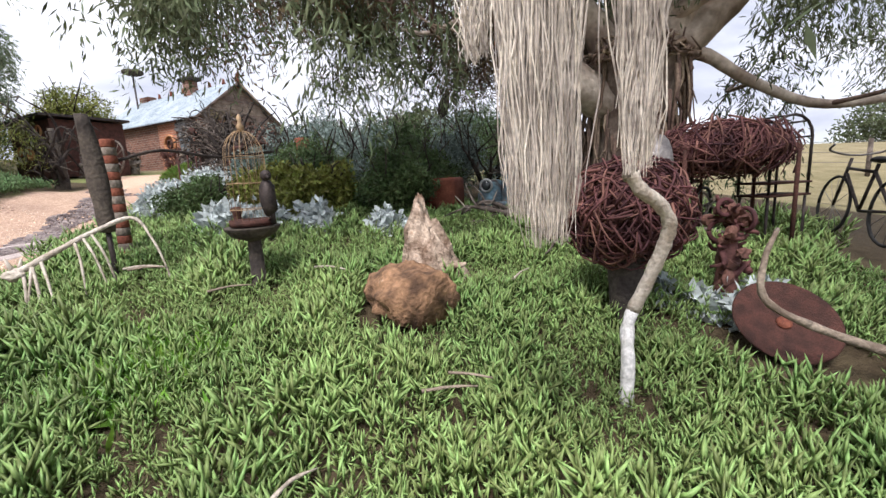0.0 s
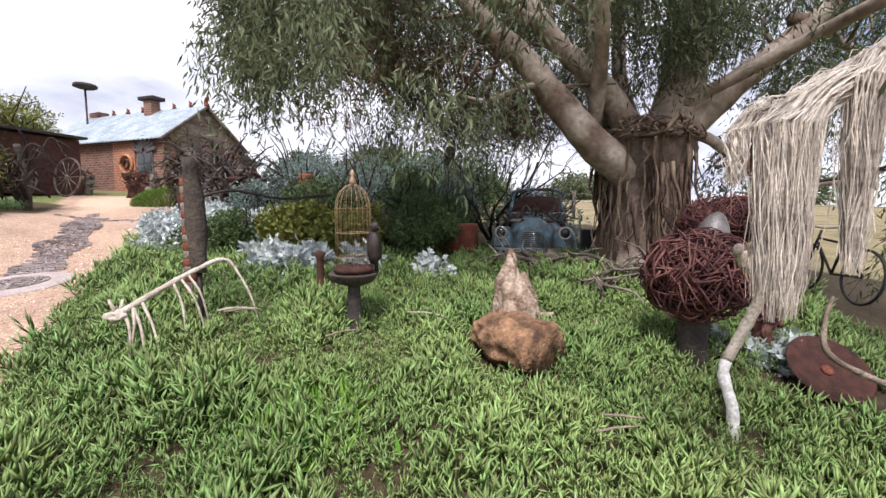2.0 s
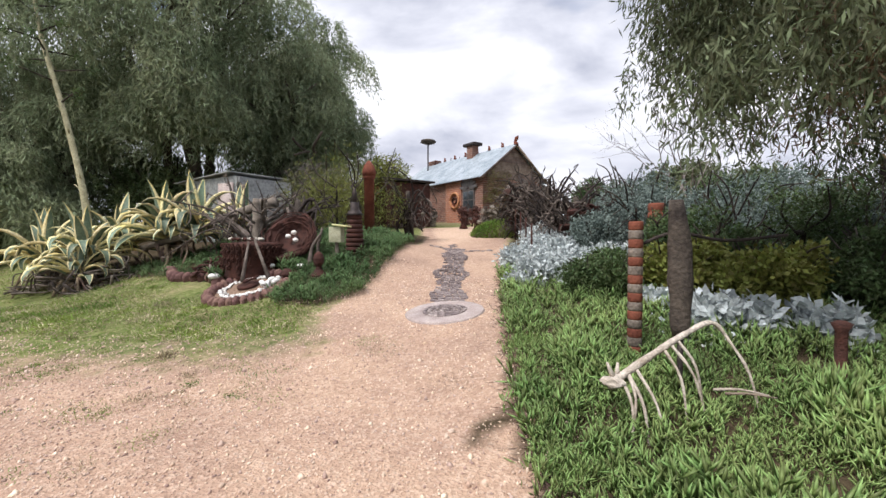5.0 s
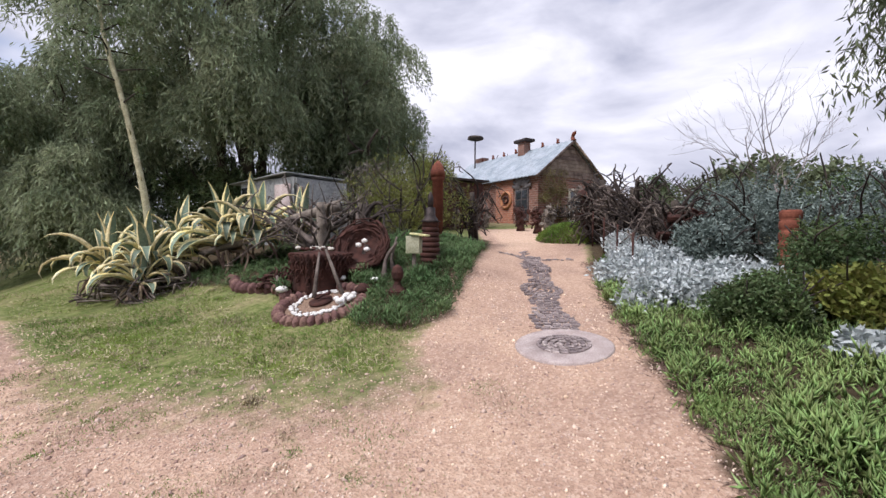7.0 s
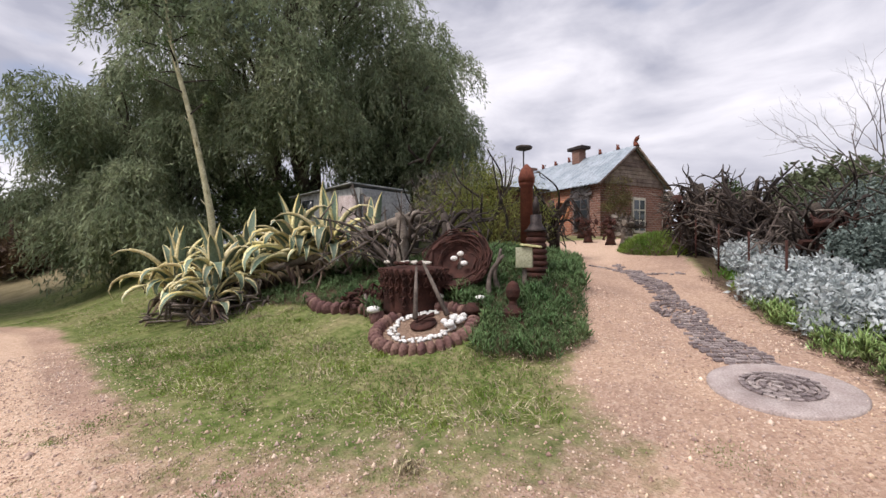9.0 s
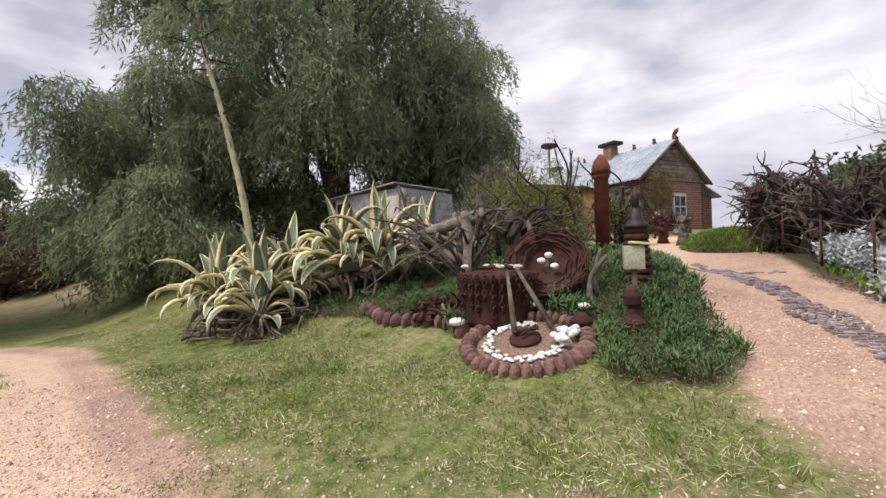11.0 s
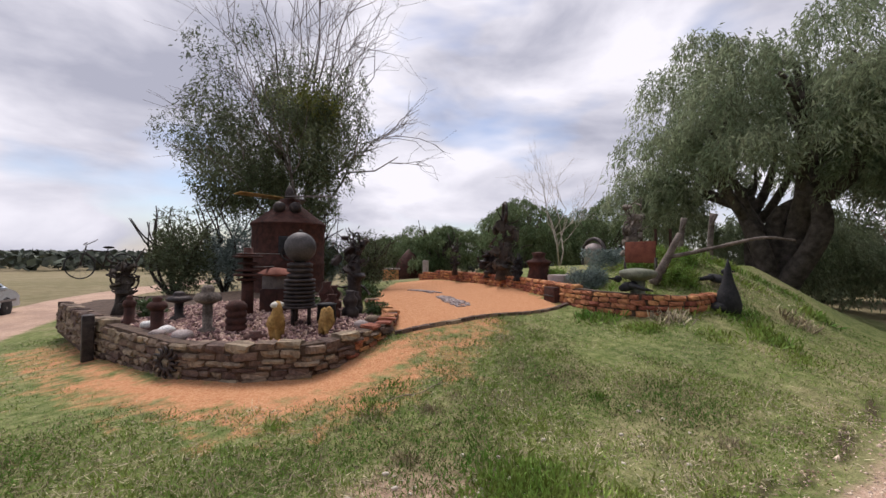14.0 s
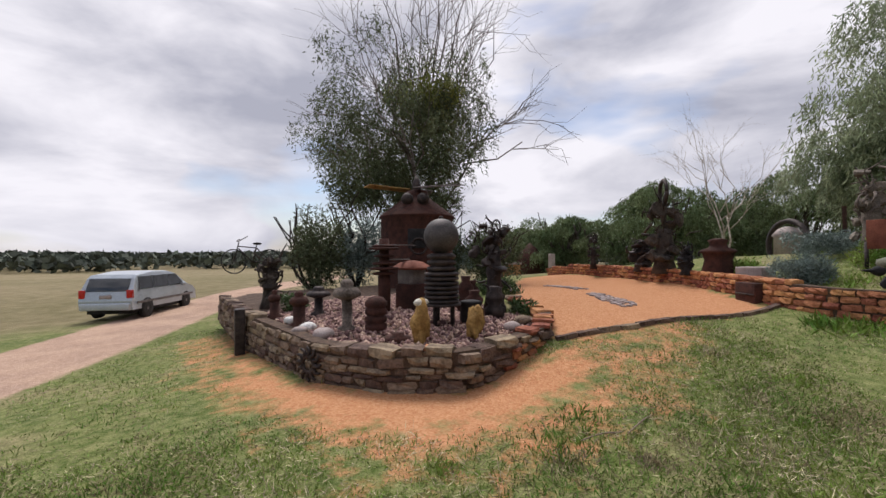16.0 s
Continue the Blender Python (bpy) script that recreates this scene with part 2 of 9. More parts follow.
# ---- the lie of the land ----
SPOTS = np.array([
    (-5.6, 3.8, 0.83), (-4.0, 2.7, 0.69), (-7.0, 2.5, 0.72), (-5.4, 2.3, 0.68), (-5.55, 5.17, 1.0), (-6.6, 7.44, 1.29), (-7.9, 10.1, 1.67), (-9.6, 10.4, 1.85),
    (-10.9, 2.4, 0.77), (-7.9, 2.8, 0.79), (-4.8, 5.9, 1.1), (-7.4, 6.3, 1.2), (-11.3, 2.3, 0.70), (-24.4, 1.7, -0.05), (-11.7, 0.6, 0.68), (-20.9, 0.4, 0.35),
    (-12.0, -4.2, 0.77), (-10.1, -4.7, 0.70), (-15.1, -2.6, 0.86), (-10.5, -4.0, 0.6), (-13.4, -2.9, 0.59), (-8.5, -7.1, 0.55), (-13.3, -4.3, 0.88), (-16.6, -2.8, 1.2),
    (-14.5, -5.6, 1.18), (-16.9, -5.2, 1.22), (-14.6, -8.3, 1.33), (-21.7, -15.1, 1.2), (-7.0, -19.9, 0.0), (-8.5, -12.0, 0.26), (-6.5, -10.0, 0.22), (-4.5, -17.0, -0.05), (-11.5, -5.8, 0.7), (-9.7, -8.5, 0.58),
    (-9.5, 4.4, 0.92), (-14.8, 3.8, 0.68), (-9.6, 8.5, 2.1), (-8.6, 6.9, 1.75), (-10.2, 5.9, 1.4), (-8.2, 5.2, 1.15), (-13.0, 6.5, 1.55), (-16.5, 5.5, 1.2), (-17.0, 8.5, 1.9),
    (-2.2, 3.0, 0.80), (-2.0, 2.4, 0.64), (-1.3, 2.0, 0.58), (0.9, 2.0, 0.46), (1.9, 2.6, 0.62), (1.5, 3.2, 0.68), (2.3, 5.1, 1.1), (-3.2, 4.1, 1.05), (-0.2, 2.4, 0.66), (-1.4, 4.2, 0.98),
    (1.2, 7.0, 0.95), (0.0, 0.0, 0.25), (-2.9, 0.1, 0.45), (-4.6, 0.5, 0.6), (-7.2, 0.5, 0.62), (-8.7, -0.8, 0.58), (-8.9, -2.1, 0.55), (-6.9, 11.8, 1.95), (-11.0, 16.0, 2.3), (-12.0, 21.0, 2.75),
    (-18.5, -2.7, 1.7), (-19.5, -3.0, 2.05), (-21.0, -3.5, 2.3), (-23.0, -3.0, 2.25), (-18.6, -1.3, 0.95), (-21.0, -1.1, 1.0), (-23.0, -0.9, 0.85), (-25.0, -3.6, 2.3), (-20.0, -5.5, 2.1), (-22.0, -7.0, 2.1), (-19.0, -4.5, 1.95),
    (-17.7, -3.6, 1.6), (-17.9, -4.6, 1.6), (-18.9, -6.3, 1.65), (-20.6, -9.0, 1.65), (-22.3, -12.0, 1.65), (-28.0, -5.0, 2.1), (-27.0, -0.8, 0.3), (-16.2, -3.6, 1.05), (-17.4, -6.7, 1.24), (-18.6, -9.0, 1.25), (-19.8, -11.5, 1.24), (-17.3, -1.9, 1.05), (-16.5, -10.0, 1.28),
    (-9.0, 24.0, 2.9), (-18.0, 18.0, 2.6), (0.0, 14.0, 1.5), (8.0, 8.0, 0.6), (6.0, 1.0, 0.1), (3.0, -6.0, 0.0), (-33.0, 1.0, -0.2), (-13.2, -5.7, 1.05),
])


def smooth(a, b, v):
    u = np.clip((v - a) / (b - a), 0, 1)
    return u * u * (3 - 2 * u)


LAND = {}


def height(x, y):
    """The ground's height, smooth between the known spots, with the grassed mound beside the track."""
    x, y = np.asarray(x, float), np.asarray(y, float)
    shape = np.broadcast(x, y).shape
    X, Y = np.broadcast_to(x, shape).ravel(), np.broadcast_to(y, shape).ravel()
    def base(u, v):
        far = np.hypot(u + 8, v)
        return 0.45 + 0.11 * np.clip(v, 0, 22) * smooth(90, 20, far) - 0.02 * np.clip(-v, 0, 10) - 0.03 * np.clip(-u - 20, 0, 20) - 1.0 * smooth(25, 90, far) * (v < 3)
    out = np.empty(len(X))
    res = SPOTS[:, 2] - base(SPOTS[:, 0], SPOTS[:, 1])
    if "w" not in LAND:
        dd = np.sqrt((SPOTS[:, None, 0] - SPOTS[None, :, 0]) ** 2 + (SPOTS[:, None, 1] - SPOTS[None, :, 1]) ** 2 + 0.3)
        LAND["w"] = np.linalg.solve(dd - 0.12 * np.eye(len(SPOTS)), res)
    for i in range(0, len(X), 20000):
        xs, ys = X[i:i + 20000], Y[i:i + 20000]
        d2 = (xs[:, None] - SPOTS[None, :, 0]) ** 2 + (ys[:, None] - SPOTS[None, :, 1]) ** 2
        out[i:i + 20000] = base(xs, ys) + np.clip((np.sqrt(d2 + 0.3) * LAND["w"]).sum(1), -1.5, 1.8) * np.exp(-np.maximum(d2.min(1) - 9, 0) / 120.0)
    out += smooth(3.4, 8.0, Y) * smooth(-17, -22, X) * 1.1
    return out.reshape(shape)


def H(x, y):
    return float(height(x, y))


def inside(px, py, poly):
    """How far inside the outline (metres, negative outside)."""
    px, py = np.asarray(px, float), np.asarray(py, float)
    ins = np.zeros(px.shape, bool)
    best = np.full(px.shape, 1e9)
    n = len(poly)
    for i in range(n):
        (ax, ay), (bx, by) = poly[i], poly[(i + 1) % n]
        cross = ((ay > py) != (by > py)) & (px < (bx - ax) * (py - ay) / ((by - ay) or 1e-9) + ax)
        ins ^= cross
        vx, vy = bx - ax, by - ay
        u = np.clip(((px - ax) * vx + (py - ay) * vy) / (vx * vx + vy * vy + 1e-9), 0, 1)
        best = np.minimum(best, np.hypot(px - ax - u * vx, py - ay - u * vy))
    return np.where(ins, best, -best)


BED = [(-2.6, 0.9), (-3.3, 2.15), (-3.85, 3.3), (-4.3, 4.4), (-4.75, 5.5), (-5.5, 7.5), (-6.4, 10.2), (-7.2, 13.4), (-3, 16), (6, 14), (9, 6), (7, 0.6), (1.0, 0.35), (-1.6, 0.45)]
ISLAND = [(-8.3, 4.5), (-7.5, 4.75), (-7.35, 5.4), (-7.75, 6.6), (-8.2, 8.0), (-9.0, 10.0), (-10.0, 12.5), (-13, 14), (-19, 13), (-19.5, 6.5), (-15.6, 5.6), (-13.6, 5.0), (-11.2, 5.3), (-10.4, 5.0), (-10.2, 5.7), (-8.7, 5.6)]
DRIVE = [(-3.3, 2.15), (-3.85, 3.3), (-4.3, 4.4), (-4.75, 5.5), (-5.5, 7.5), (-6.4, 10.2), (-7.6, 14.0), (-8.2, 17.0), (-9.5, 19.5), (-13.0, 17.0), (-11.0, 13.6), (-9.5, 11.2), (-8.3, 8.2), (-7.6, 6.0), (-7.2, 4.7), (-6.7, 3.6), (-7.6, 2.9),
         (-9.3, 2.2), (-11.2, 1.95), (-13.4, 2.25), (-17.0, 2.65), (-21.5, 1.9), (-27, 1.3), (-34, 1.6), (-34, 0.2), (-27, 0.1), (-22, 0.2), (-16.5, -0.1), (-13.0, -0.7), (-11.3, -1.4), (-9.9, -1.9), (-8.2, -2.4), (-6.6, -3.4), (-5.6, -5.5), (-6.3, -9.2), (-7.1, -11.7), (-8.6, -16.0), (-9.9, -20.5), (-12.5, -26), (-22, -42), (-20, -43.5), (-9.6, -27), (-6.6, -21), (-5.0, -15), (-3.0, -9), (-1.0, -4), (1.5, -1.5), (5, -0.6), (5, 0.25), (0.0, 0.3), (-1.8, 0.55), (-2.6, 0.9)]
COURT = [(-12.9, -6.0), (-13.9, -5.65), (-15.2, -5.5), (-16.9, -5.2), (-17.4, -5.9), (-18.6, -7.6), (-20.0, -10.4), (-21.6, -14.9), (-20.3, -15.2), (-18.4, -13.4), (-16.2, -11.2), (-14.3, -8.6), (-13.4, -6.9)]
APRON_THIN = [(-8.2, -13.0), (-8.6, -8.5), (-9.6, -4.6), (-11.0, -3.9), (-12.6, -4.0), (-14.0, -4.5), (-15.2, -5.2), (-15.6, -6.9), (-15.0, -8.4), (-14.2, -8.2), (-12.8, -6.0), (-10.6, -6.6), (-9.7, -13.0)]
APRON = [(-9.0, -9.5), (-9.2, -6.6), (-9.7, -5.4), (-10.6, -4.7), (-11.8, -4.6), (-12.8, -5.0), (-13.2, -5.8), (-11.4, -6.0), (-10.0, -7.2), (-9.6, -9.5)]


def axis(lo, hi, step, reach):
    core = np.arange(lo, hi + step / 2, step)
    out, d, v = [], step, hi
    while v < reach:
        d *= 1.22
        v += d
        out.append(v)
    low, d, v = [], step, lo
    while v > -reach:
        d *= 1.22
        v -= d
        low.append(v)
    return np.concatenate([low[::-1], core, out])


def npmesh(name, V, F, mats, index=None, flat=True):
    me = bpy.data.meshes.new(name)
    V, F = np.asarray(V, np.float32), np.asarray(F, np.int32)
    me.vertices.add(len(V))
    me.vertices.foreach_set("co", V.ravel())
    k = F.shape[1]
    me.loops.add(F.size)
    me.loops.foreach_set("vertex_index", F.ravel())
    me.polygons.add(len(F))
    me.polygons.foreach_set("loop_start", np.arange(0, F.size, k, dtype=np.int32))
    for m in mats:
        me.materials.append(m)
    if index is not None:
        me.polygons.foreach_set("material_index", np.asarray(index, np.int32))
    me.update(calc_edges=True)
    if not flat:
        me.polygons.foreach_set("use_smooth", np.ones(len(F), bool))
    return me


def ground_material():
    m = bpy.data.materials.new("ground_cover")
    m.use_nodes = True
    nt = m.node_tree
    N, L = nt.nodes, nt.links
    b = N["Principled BSDF"]
    geo = N.new("ShaderNodeNewGeometry")

    def noise_at(scale, detail=4.0, rough=0.55):
        n = N.new("ShaderNodeTexNoise")
        n.inputs["Scale"].default_value, n.inputs["Detail"].default_value, n.inputs["Roughness"].default_value = scale, detail, rough
        L.new(geo.outputs["Position"], n.inputs["Vector"])
        return n.outputs[0]

    def ramp(src, *stops):
        r = N.new("ShaderNodeValToRGB")
        while len(r.color_ramp.elements) < len(stops):
            r.color_ramp.elements.new(0.5)
        for e, (p, c) in zip(r.color_ramp.elements, stops):
            e.position, e.color = p, (*c, 1)
        L.new(src, r.inputs[0])
        return r.outputs[0]

    def mix(fac, a, c, how="MIX"):
        x = N.new("ShaderNodeMix")
        x.data_type, x.blend_type = "RGBA", how
        if isinstance(fac, float):
            x.inputs[0].default_value = fac
        else:
            L.new(fac, x.inputs[0])
        L.new(a, x.inputs[6])
        L.new(c, x.inputs[7])
        return x.outputs[2]

    def mask(attr, lo, hi, wobble=0.5):
        a = N.new("ShaderNodeAttribute")
        a.attribute_name = attr
        add = N.new("ShaderNodeMath")
        add.operation = "MULTIPLY_ADD"
        L.new(rag, add.inputs[0])
        add.inputs[1].default_value = wobble
        L.new(a.outputs["Fac"], add.inputs[2])
        r = N.new("ShaderNodeMapRange")
        r.inputs["From Min"].default_value, r.inputs["From Max"].default_value = lo + wobble / 2, hi + wobble / 2
        L.new(add.outputs[0], r.inputs["Value"])
        return r.outputs[0]

    rag = noise_at(3.0, 8.0, 0.7)
    patch, mid, fine = noise_at(0.7, 7.0, 0.65), noise_at(8.0, 7.0, 0.7), noise_at(80.0, 3.0)
    grass = mix(fine, ramp(patch, (0.34, (0.07, 0.13, 0.02)), (0.5, (0.14, 0.2, 0.038)), (0.64, (0.3, 0.265, 0.13))), ramp(mid, (0.36, (0.035, 0.055, 0.014)), (0.64, (0.38, 0.345, 0.18))))
    vor = N.new("ShaderNodeTexVoronoi")
    vor.inputs["Scale"].default_value = 42.0
    L.new(geo.outputs["Position"], vor.inputs["Vector"])
    chips = ramp(vor.outputs["Color"], (0.2, (0.25, 0.165, 0.125)), (0.5, (0.46, 0.32, 0.235)), (0.85, (0.72, 0.57, 0.46)))
    gravel = mix(0.62, ramp(mid, (0.3, (0.38, 0.23, 0.16)), (0.7, (0.61, 0.425, 0.315))), chips)
    gravel = mix(0.45, gravel, ramp(patch, (0.38, (0.29, 0.19, 0.145)), (0.5, (0.45, 0.305, 0.22)), (0.62, (0.57, 0.4, 0.28))))
    orange = mix(0.5, ramp(mid, (0.3, (0.46, 0.2, 0.09)), (0.7, (0.6, 0.31, 0.15))), ramp(vor.outputs["Color"], (0.2, (0.42, 0.17, 0.075)), (0.85, (0.65, 0.38, 0.21))))
    soil = ramp(mid, (0.3, (0.05, 0.035, 0.022)), (0.7, (0.11, 0.085, 0.05)))
    field = mix(0.5, ramp(noise_at(0.05, 6.0), (0.35, (0.17, 0.15, 0.065)), (0.6, (0.3, 0.245, 0.145))), ramp(noise_at(1.3, 6.0, 0.7), (0.35, (0.12, 0.105, 0.05)), (0.65, (0.33, 0.275, 0.17))))
    col = mix(mask("field", 0.3, 0.7, 0.2), grass, field)
    col = mix(mask("worn", 0.35, 0.75, 0.9), col, gravel)
    col = mix(mask("gravel", 0.42, 0.58, 0.55), col, gravel)
    pale = mix(0.5, ramp(mid, (0.3, (0.54, 0.36, 0.25)), (0.7, (0.72, 0.53, 0.39))), ramp(vor.outputs["Color"], (0.2, (0.44, 0.29, 0.2)), (0.85, (0.78, 0.61, 0.47))))
    col = mix(mask("pale", 0.3, 0.7, 0.5), col, pale)
    col = mix(mask("orange", 0.42, 0.6, 0.95), col, orange)
    col = mix(mask("soil", 0.4, 0.6, 0.4), col, soil)
    L.new(col, b.inputs["Base Color"])
    b.inputs["Roughness"].default_value, b.inputs["Specular IOR Level"].default_value = 0.95, 0.15
    bp = N.new("ShaderNodeBump")
    bp.inputs["Strength"].default_value, bp.inputs["Distance"].default_value = 0.6, 0.03
    hmix = N.new("ShaderNodeMath")
    hmix.operation = "ADD"
    L.new(fine, hmix.inputs[0])
    L.new(vor.outputs["Distance"], hmix.inputs[1])
    L.new(hmix.outputs[0], bp.inputs["Height"])
    L.new(bp.outputs[0], b.inputs["Normal"])
    return m


M_GROUND = ground_material()
gx, gy = axis(-26, 6, 0.2, 2500), axis(-22, 15, 0.2, 2500)
GX, GY = np.meshgrid(gx, gy, indexing="ij")
GZ = height(GX, GY)
near = (GX > -40) & (GX < 10) & (GY > -45) & (GY < 25)
soft_edge = smooth(-11.5, -9.5, GX) * smooth(-5.0, -6.5, GX) * smooth(0.2, 1.2, GY) * smooth(4.6, 3.6, GY)
W_GRAVEL = np.where(near, np.clip(0.5 - 0.1 * soft_edge + inside(GX, GY, DRIVE) * (0.9 - 0.68 * soft_edge), 0, 1), 0)
W_ORANGE = np.where(near, np.maximum(np.clip(0.5 + inside(GX, GY, COURT) * 1.2, 0, 1), np.maximum(np.clip(0.44 + inside(GX, GY, APRON) * 0.45, 0, 1), np.clip(0.4 + inside(GX, GY, APRON_THIN) * 0.25, 0, 0.52))), 0)
W_SOIL = np.where(near, np.clip(0.5 + np.maximum(inside(GX, GY, BED), inside(GX, GY, ISLAND)) * 1.0, 0, 1), 0)
W_WORN = np.where(near, np.clip(0.55 + inside(GX, GY, DRIVE) * 0.28, 0, 1) * smooth(-12.5, -6.5, GX) * smooth(-0.5, 1.0, GY) * 0.9, 0)
W_WORN = np.maximum(W_WORN, 0.85 * np.exp(-((GX + 10.6) ** 2 + (GY + 2.75) ** 2) / 0.7))
south = inside(GX, GY, DRIVE)
W_SOIL = np.maximum(W_SOIL, 0.62 * np.exp(-((south + 0.28) / 0.2) ** 2) * smooth(-17.5, -15.5, GX) * smooth(-10.3, -11.2, GX) * (GY < 0))
W_SOIL = np.maximum(W_SOIL, 0.7 * np.exp(-((south - 0.02) / 0.16) ** 2) * (GX > -5.4) * (GY > 1.5) * (GY < 9))
W_SOIL = np.maximum(W_SOIL, 0.66 * np.exp(-((GX + 3.95) ** 2 / 0.06 + (GY - 2.75) ** 2 / 0.16)))
W_PALE = W_GRAVEL * smooth(0.1, 0.9, inside(GX, GY, DRIVE)) * smooth(-7.2, -9.6, GX) * smooth(-4.0, -2.0, GY)
W_FIELD = smooth(14, 26, np.hypot(GX + 11, GY))
ix = np.arange(len(gx) * len(gy)).reshape(len(gx), len(gy))
quads = np.stack([ix[:-1, :-1], ix[1:, :-1], ix[1:, 1:], ix[:-1, 1:]], -1).reshape(-1, 4)


def cell(w):
    return (0.25 * (w[:-1, :-1] + w[1:, :-1] + w[1:, 1:] + w[:-1, 1:])).ravel()


is_court = cell(W_ORANGE) * (cell(np.where(inside(GX, GY, COURT) > -0.3, 1.0, 0.0)) > 0.5) > 0.5
is_drive = (cell(W_GRAVEL) > 0.5) & ~is_court
for nm, keep, lab in (("ground", ~is_drive & ~is_court, "patchy mown lawn and dry paddock"), ("road", is_drive, "pinkish tan gravel driveway and track"), ("pavement", is_court, "orange gravel courtyard")):
    used, back = np.unique(quads[keep], return_inverse=True)
    verts = np.stack([GX.ravel()[used], GY.ravel()[used], GZ.ravel()[used]], -1)
    me = npmesh(nm, verts, back.reshape(-1, 4), [M_GROUND], flat=False)
    for attr, w in (("gravel", W_GRAVEL), ("orange", W_ORANGE), ("soil", W_SOIL), ("worn", W_WORN), ("field", W_FIELD), ("pale", W_PALE)):
        a = me.attributes.new(attr, "FLOAT", "POINT")
        a.data.foreach_set("value", w.ravel()[used].astype(np.float32))
    tagged(new(nm, me), lab, "ground", kind="structure")


# ---- shaping tools ----
def thing(name, x, y, z, label, category, rz=0.0, group="", kind=""):
    ob = new(name)
    ob.empty_display_size = 0.1
    ob.matrix_basis = pose(x, y, z, 0, 0, rz)
    return tagged(ob, label, category, group, kind)


def link(name, me, parent, label=""):
    ob = new(name, me)
    ob.parent = parent
    if label:
        tagged(ob, label)
    return ob


def part(name, bm, mat, parent, label="", soft=True):
    me = bpy.data.meshes.new(name)
    bm.to_mesh(me)
    bm.free()
    for p in me.polygons:
        p.use_smooth = soft
    me.materials.append(mat)
    return link(name, me, parent, label)


def box(cx, cy, cz, sx, sy, sz, m=None, bevel=0.0, bm=None):
    bm = bm or bmesh.new()
    made = bmesh.ops.create_cube(bm, size=1.0, matrix=(m or Matrix()) @ Matrix.Translation((cx, cy, cz)) @ Matrix.Diagonal((sx, sy, sz, 1)))
    if bevel:
        es = list({e for v in made["verts"] for e in v.link_edges})
        bmesh.ops.bevel(bm, geom=es, offset=bevel, segments=2, affect="EDGES", profile=0.6)
    return bm


def lathe(profile, seg=20, m=None, bm=None, caps=True):
    """profile: (radius, height) pairs, from below to above."""
    bm = bm or bmesh.new()
    m = m or Matrix()
    rings = []
    for r, z in profile:
        rings.append([bm.verts.new(m @ Vector((max(r, 0.001) * math.cos(a * math.tau / seg), max(r, 0.001) * math.sin(a * math.tau / seg), z))) for a in range(seg)])
    for a, b in zip(rings, rings[1:]):
        for i in range(seg):
            bm.faces.new((a[i], a[(i + 1) % seg], b[(i + 1) % seg], b[i]))
    if caps:
        bm.faces.new(rings[0][::-1])
        bm.faces.new(rings[-1])
    return bm


def tube(pts, radii, seg=8, bm=None):
    bm = bm or bmesh.new()
    pts = [Vector(p) for p in pts]
    if isinstance(radii, (int, float)):
        radii = [radii] * len(pts)
    rings = []
    side = None
    for i, p in enumerate(pts):
        d = (pts[min(i + 1, len(pts) - 1)] - pts[max(i - 1, 0)]).normalized()
        if side is None:
            side = d.cross(Vector((0.3, 0.5, 0.81))).normalized()
        side = (side - d * side.dot(d)).normalized()
        up = d.cross(side)
        rings.append([bm.verts.new(p + (side * math.cos(a * math.tau / seg) + up * math.sin(a * math.tau / seg)) * radii[i]) for a in range(seg)])
    for a, b in zip(rings, rings[1:]):
        for i in range(seg):
            bm.faces.new((a[i], a[(i + 1) % seg], b[(i + 1) % seg], b[i]))
    bm.faces.new(rings[0][::-1])
    bm.faces.new(rings[-1])
    return bm


def bent(points, steps=6):
    """A smooth line through the points."""
    P = [Vector(p) for p in points]
    P = [P[0] * 2 - P[1]] + P + [P[-1] * 2 - P[-2]]
    out = []
    for i in range(1, len(P) - 2):
        for s in range(steps):
            t = s / steps
            out.append(0.5 * ((2 * P[i]) + (P[i + 1] - P[i - 1]) * t + (2 * P[i - 1] - 5 * P[i] + 4 * P[i + 1] - P[i + 2]) * t * t + (3 * P[i] - P[i - 1] - 3 * P[i + 1] + P[i + 2]) * t ** 3))
    out.append(P[-2])
    return out


def taper(n, a, b, wob=0.0, rnd=random):
    return [(a + (b - a) * i / max(n - 1, 1)) * (1 + rnd.uniform(-wob, wob)) for i in range(n)]


def rock(sx, sy, sz, seed, rough=0.25, sub=2, m=None, bm=None):
    bm = bm or bmesh.new()
    made = bmesh.ops.create_icosphere(bm, subdivisions=sub, radius=1.0)
    off = Vector((seed * 3.7, seed * 1.3, seed * 2.1))
    for v in made["verts"]:
        k = 1 + rough * noise.noise(v.co * 1.4 + off) + rough * 0.5 * noise.noise(v.co * 3.5 + off)
        v.co = (m or Matrix()) @ Vector((v.co.x * sx * k, v.co.y * sy * k, v.co.z * sz * k))
    return bm


def hoop(cx, cy, cz, r, thick, axis_m=None, seg=28, bm=None):
    m = axis_m or Matrix()
    pts = [Vector((cx, cy, cz)) + (m @ Vector((r * math.cos(i * math.tau / seg), 0, r * math.sin(i * math.tau / seg)))) for i in range(seg + 1)]
    return tube(pts, thick, 6, bm)


# leaves as folded blades, many to a mesh
def unit(a):
    return a / np.maximum(np.linalg.norm(a, axis=-1, keepdims=True), 1e-9)


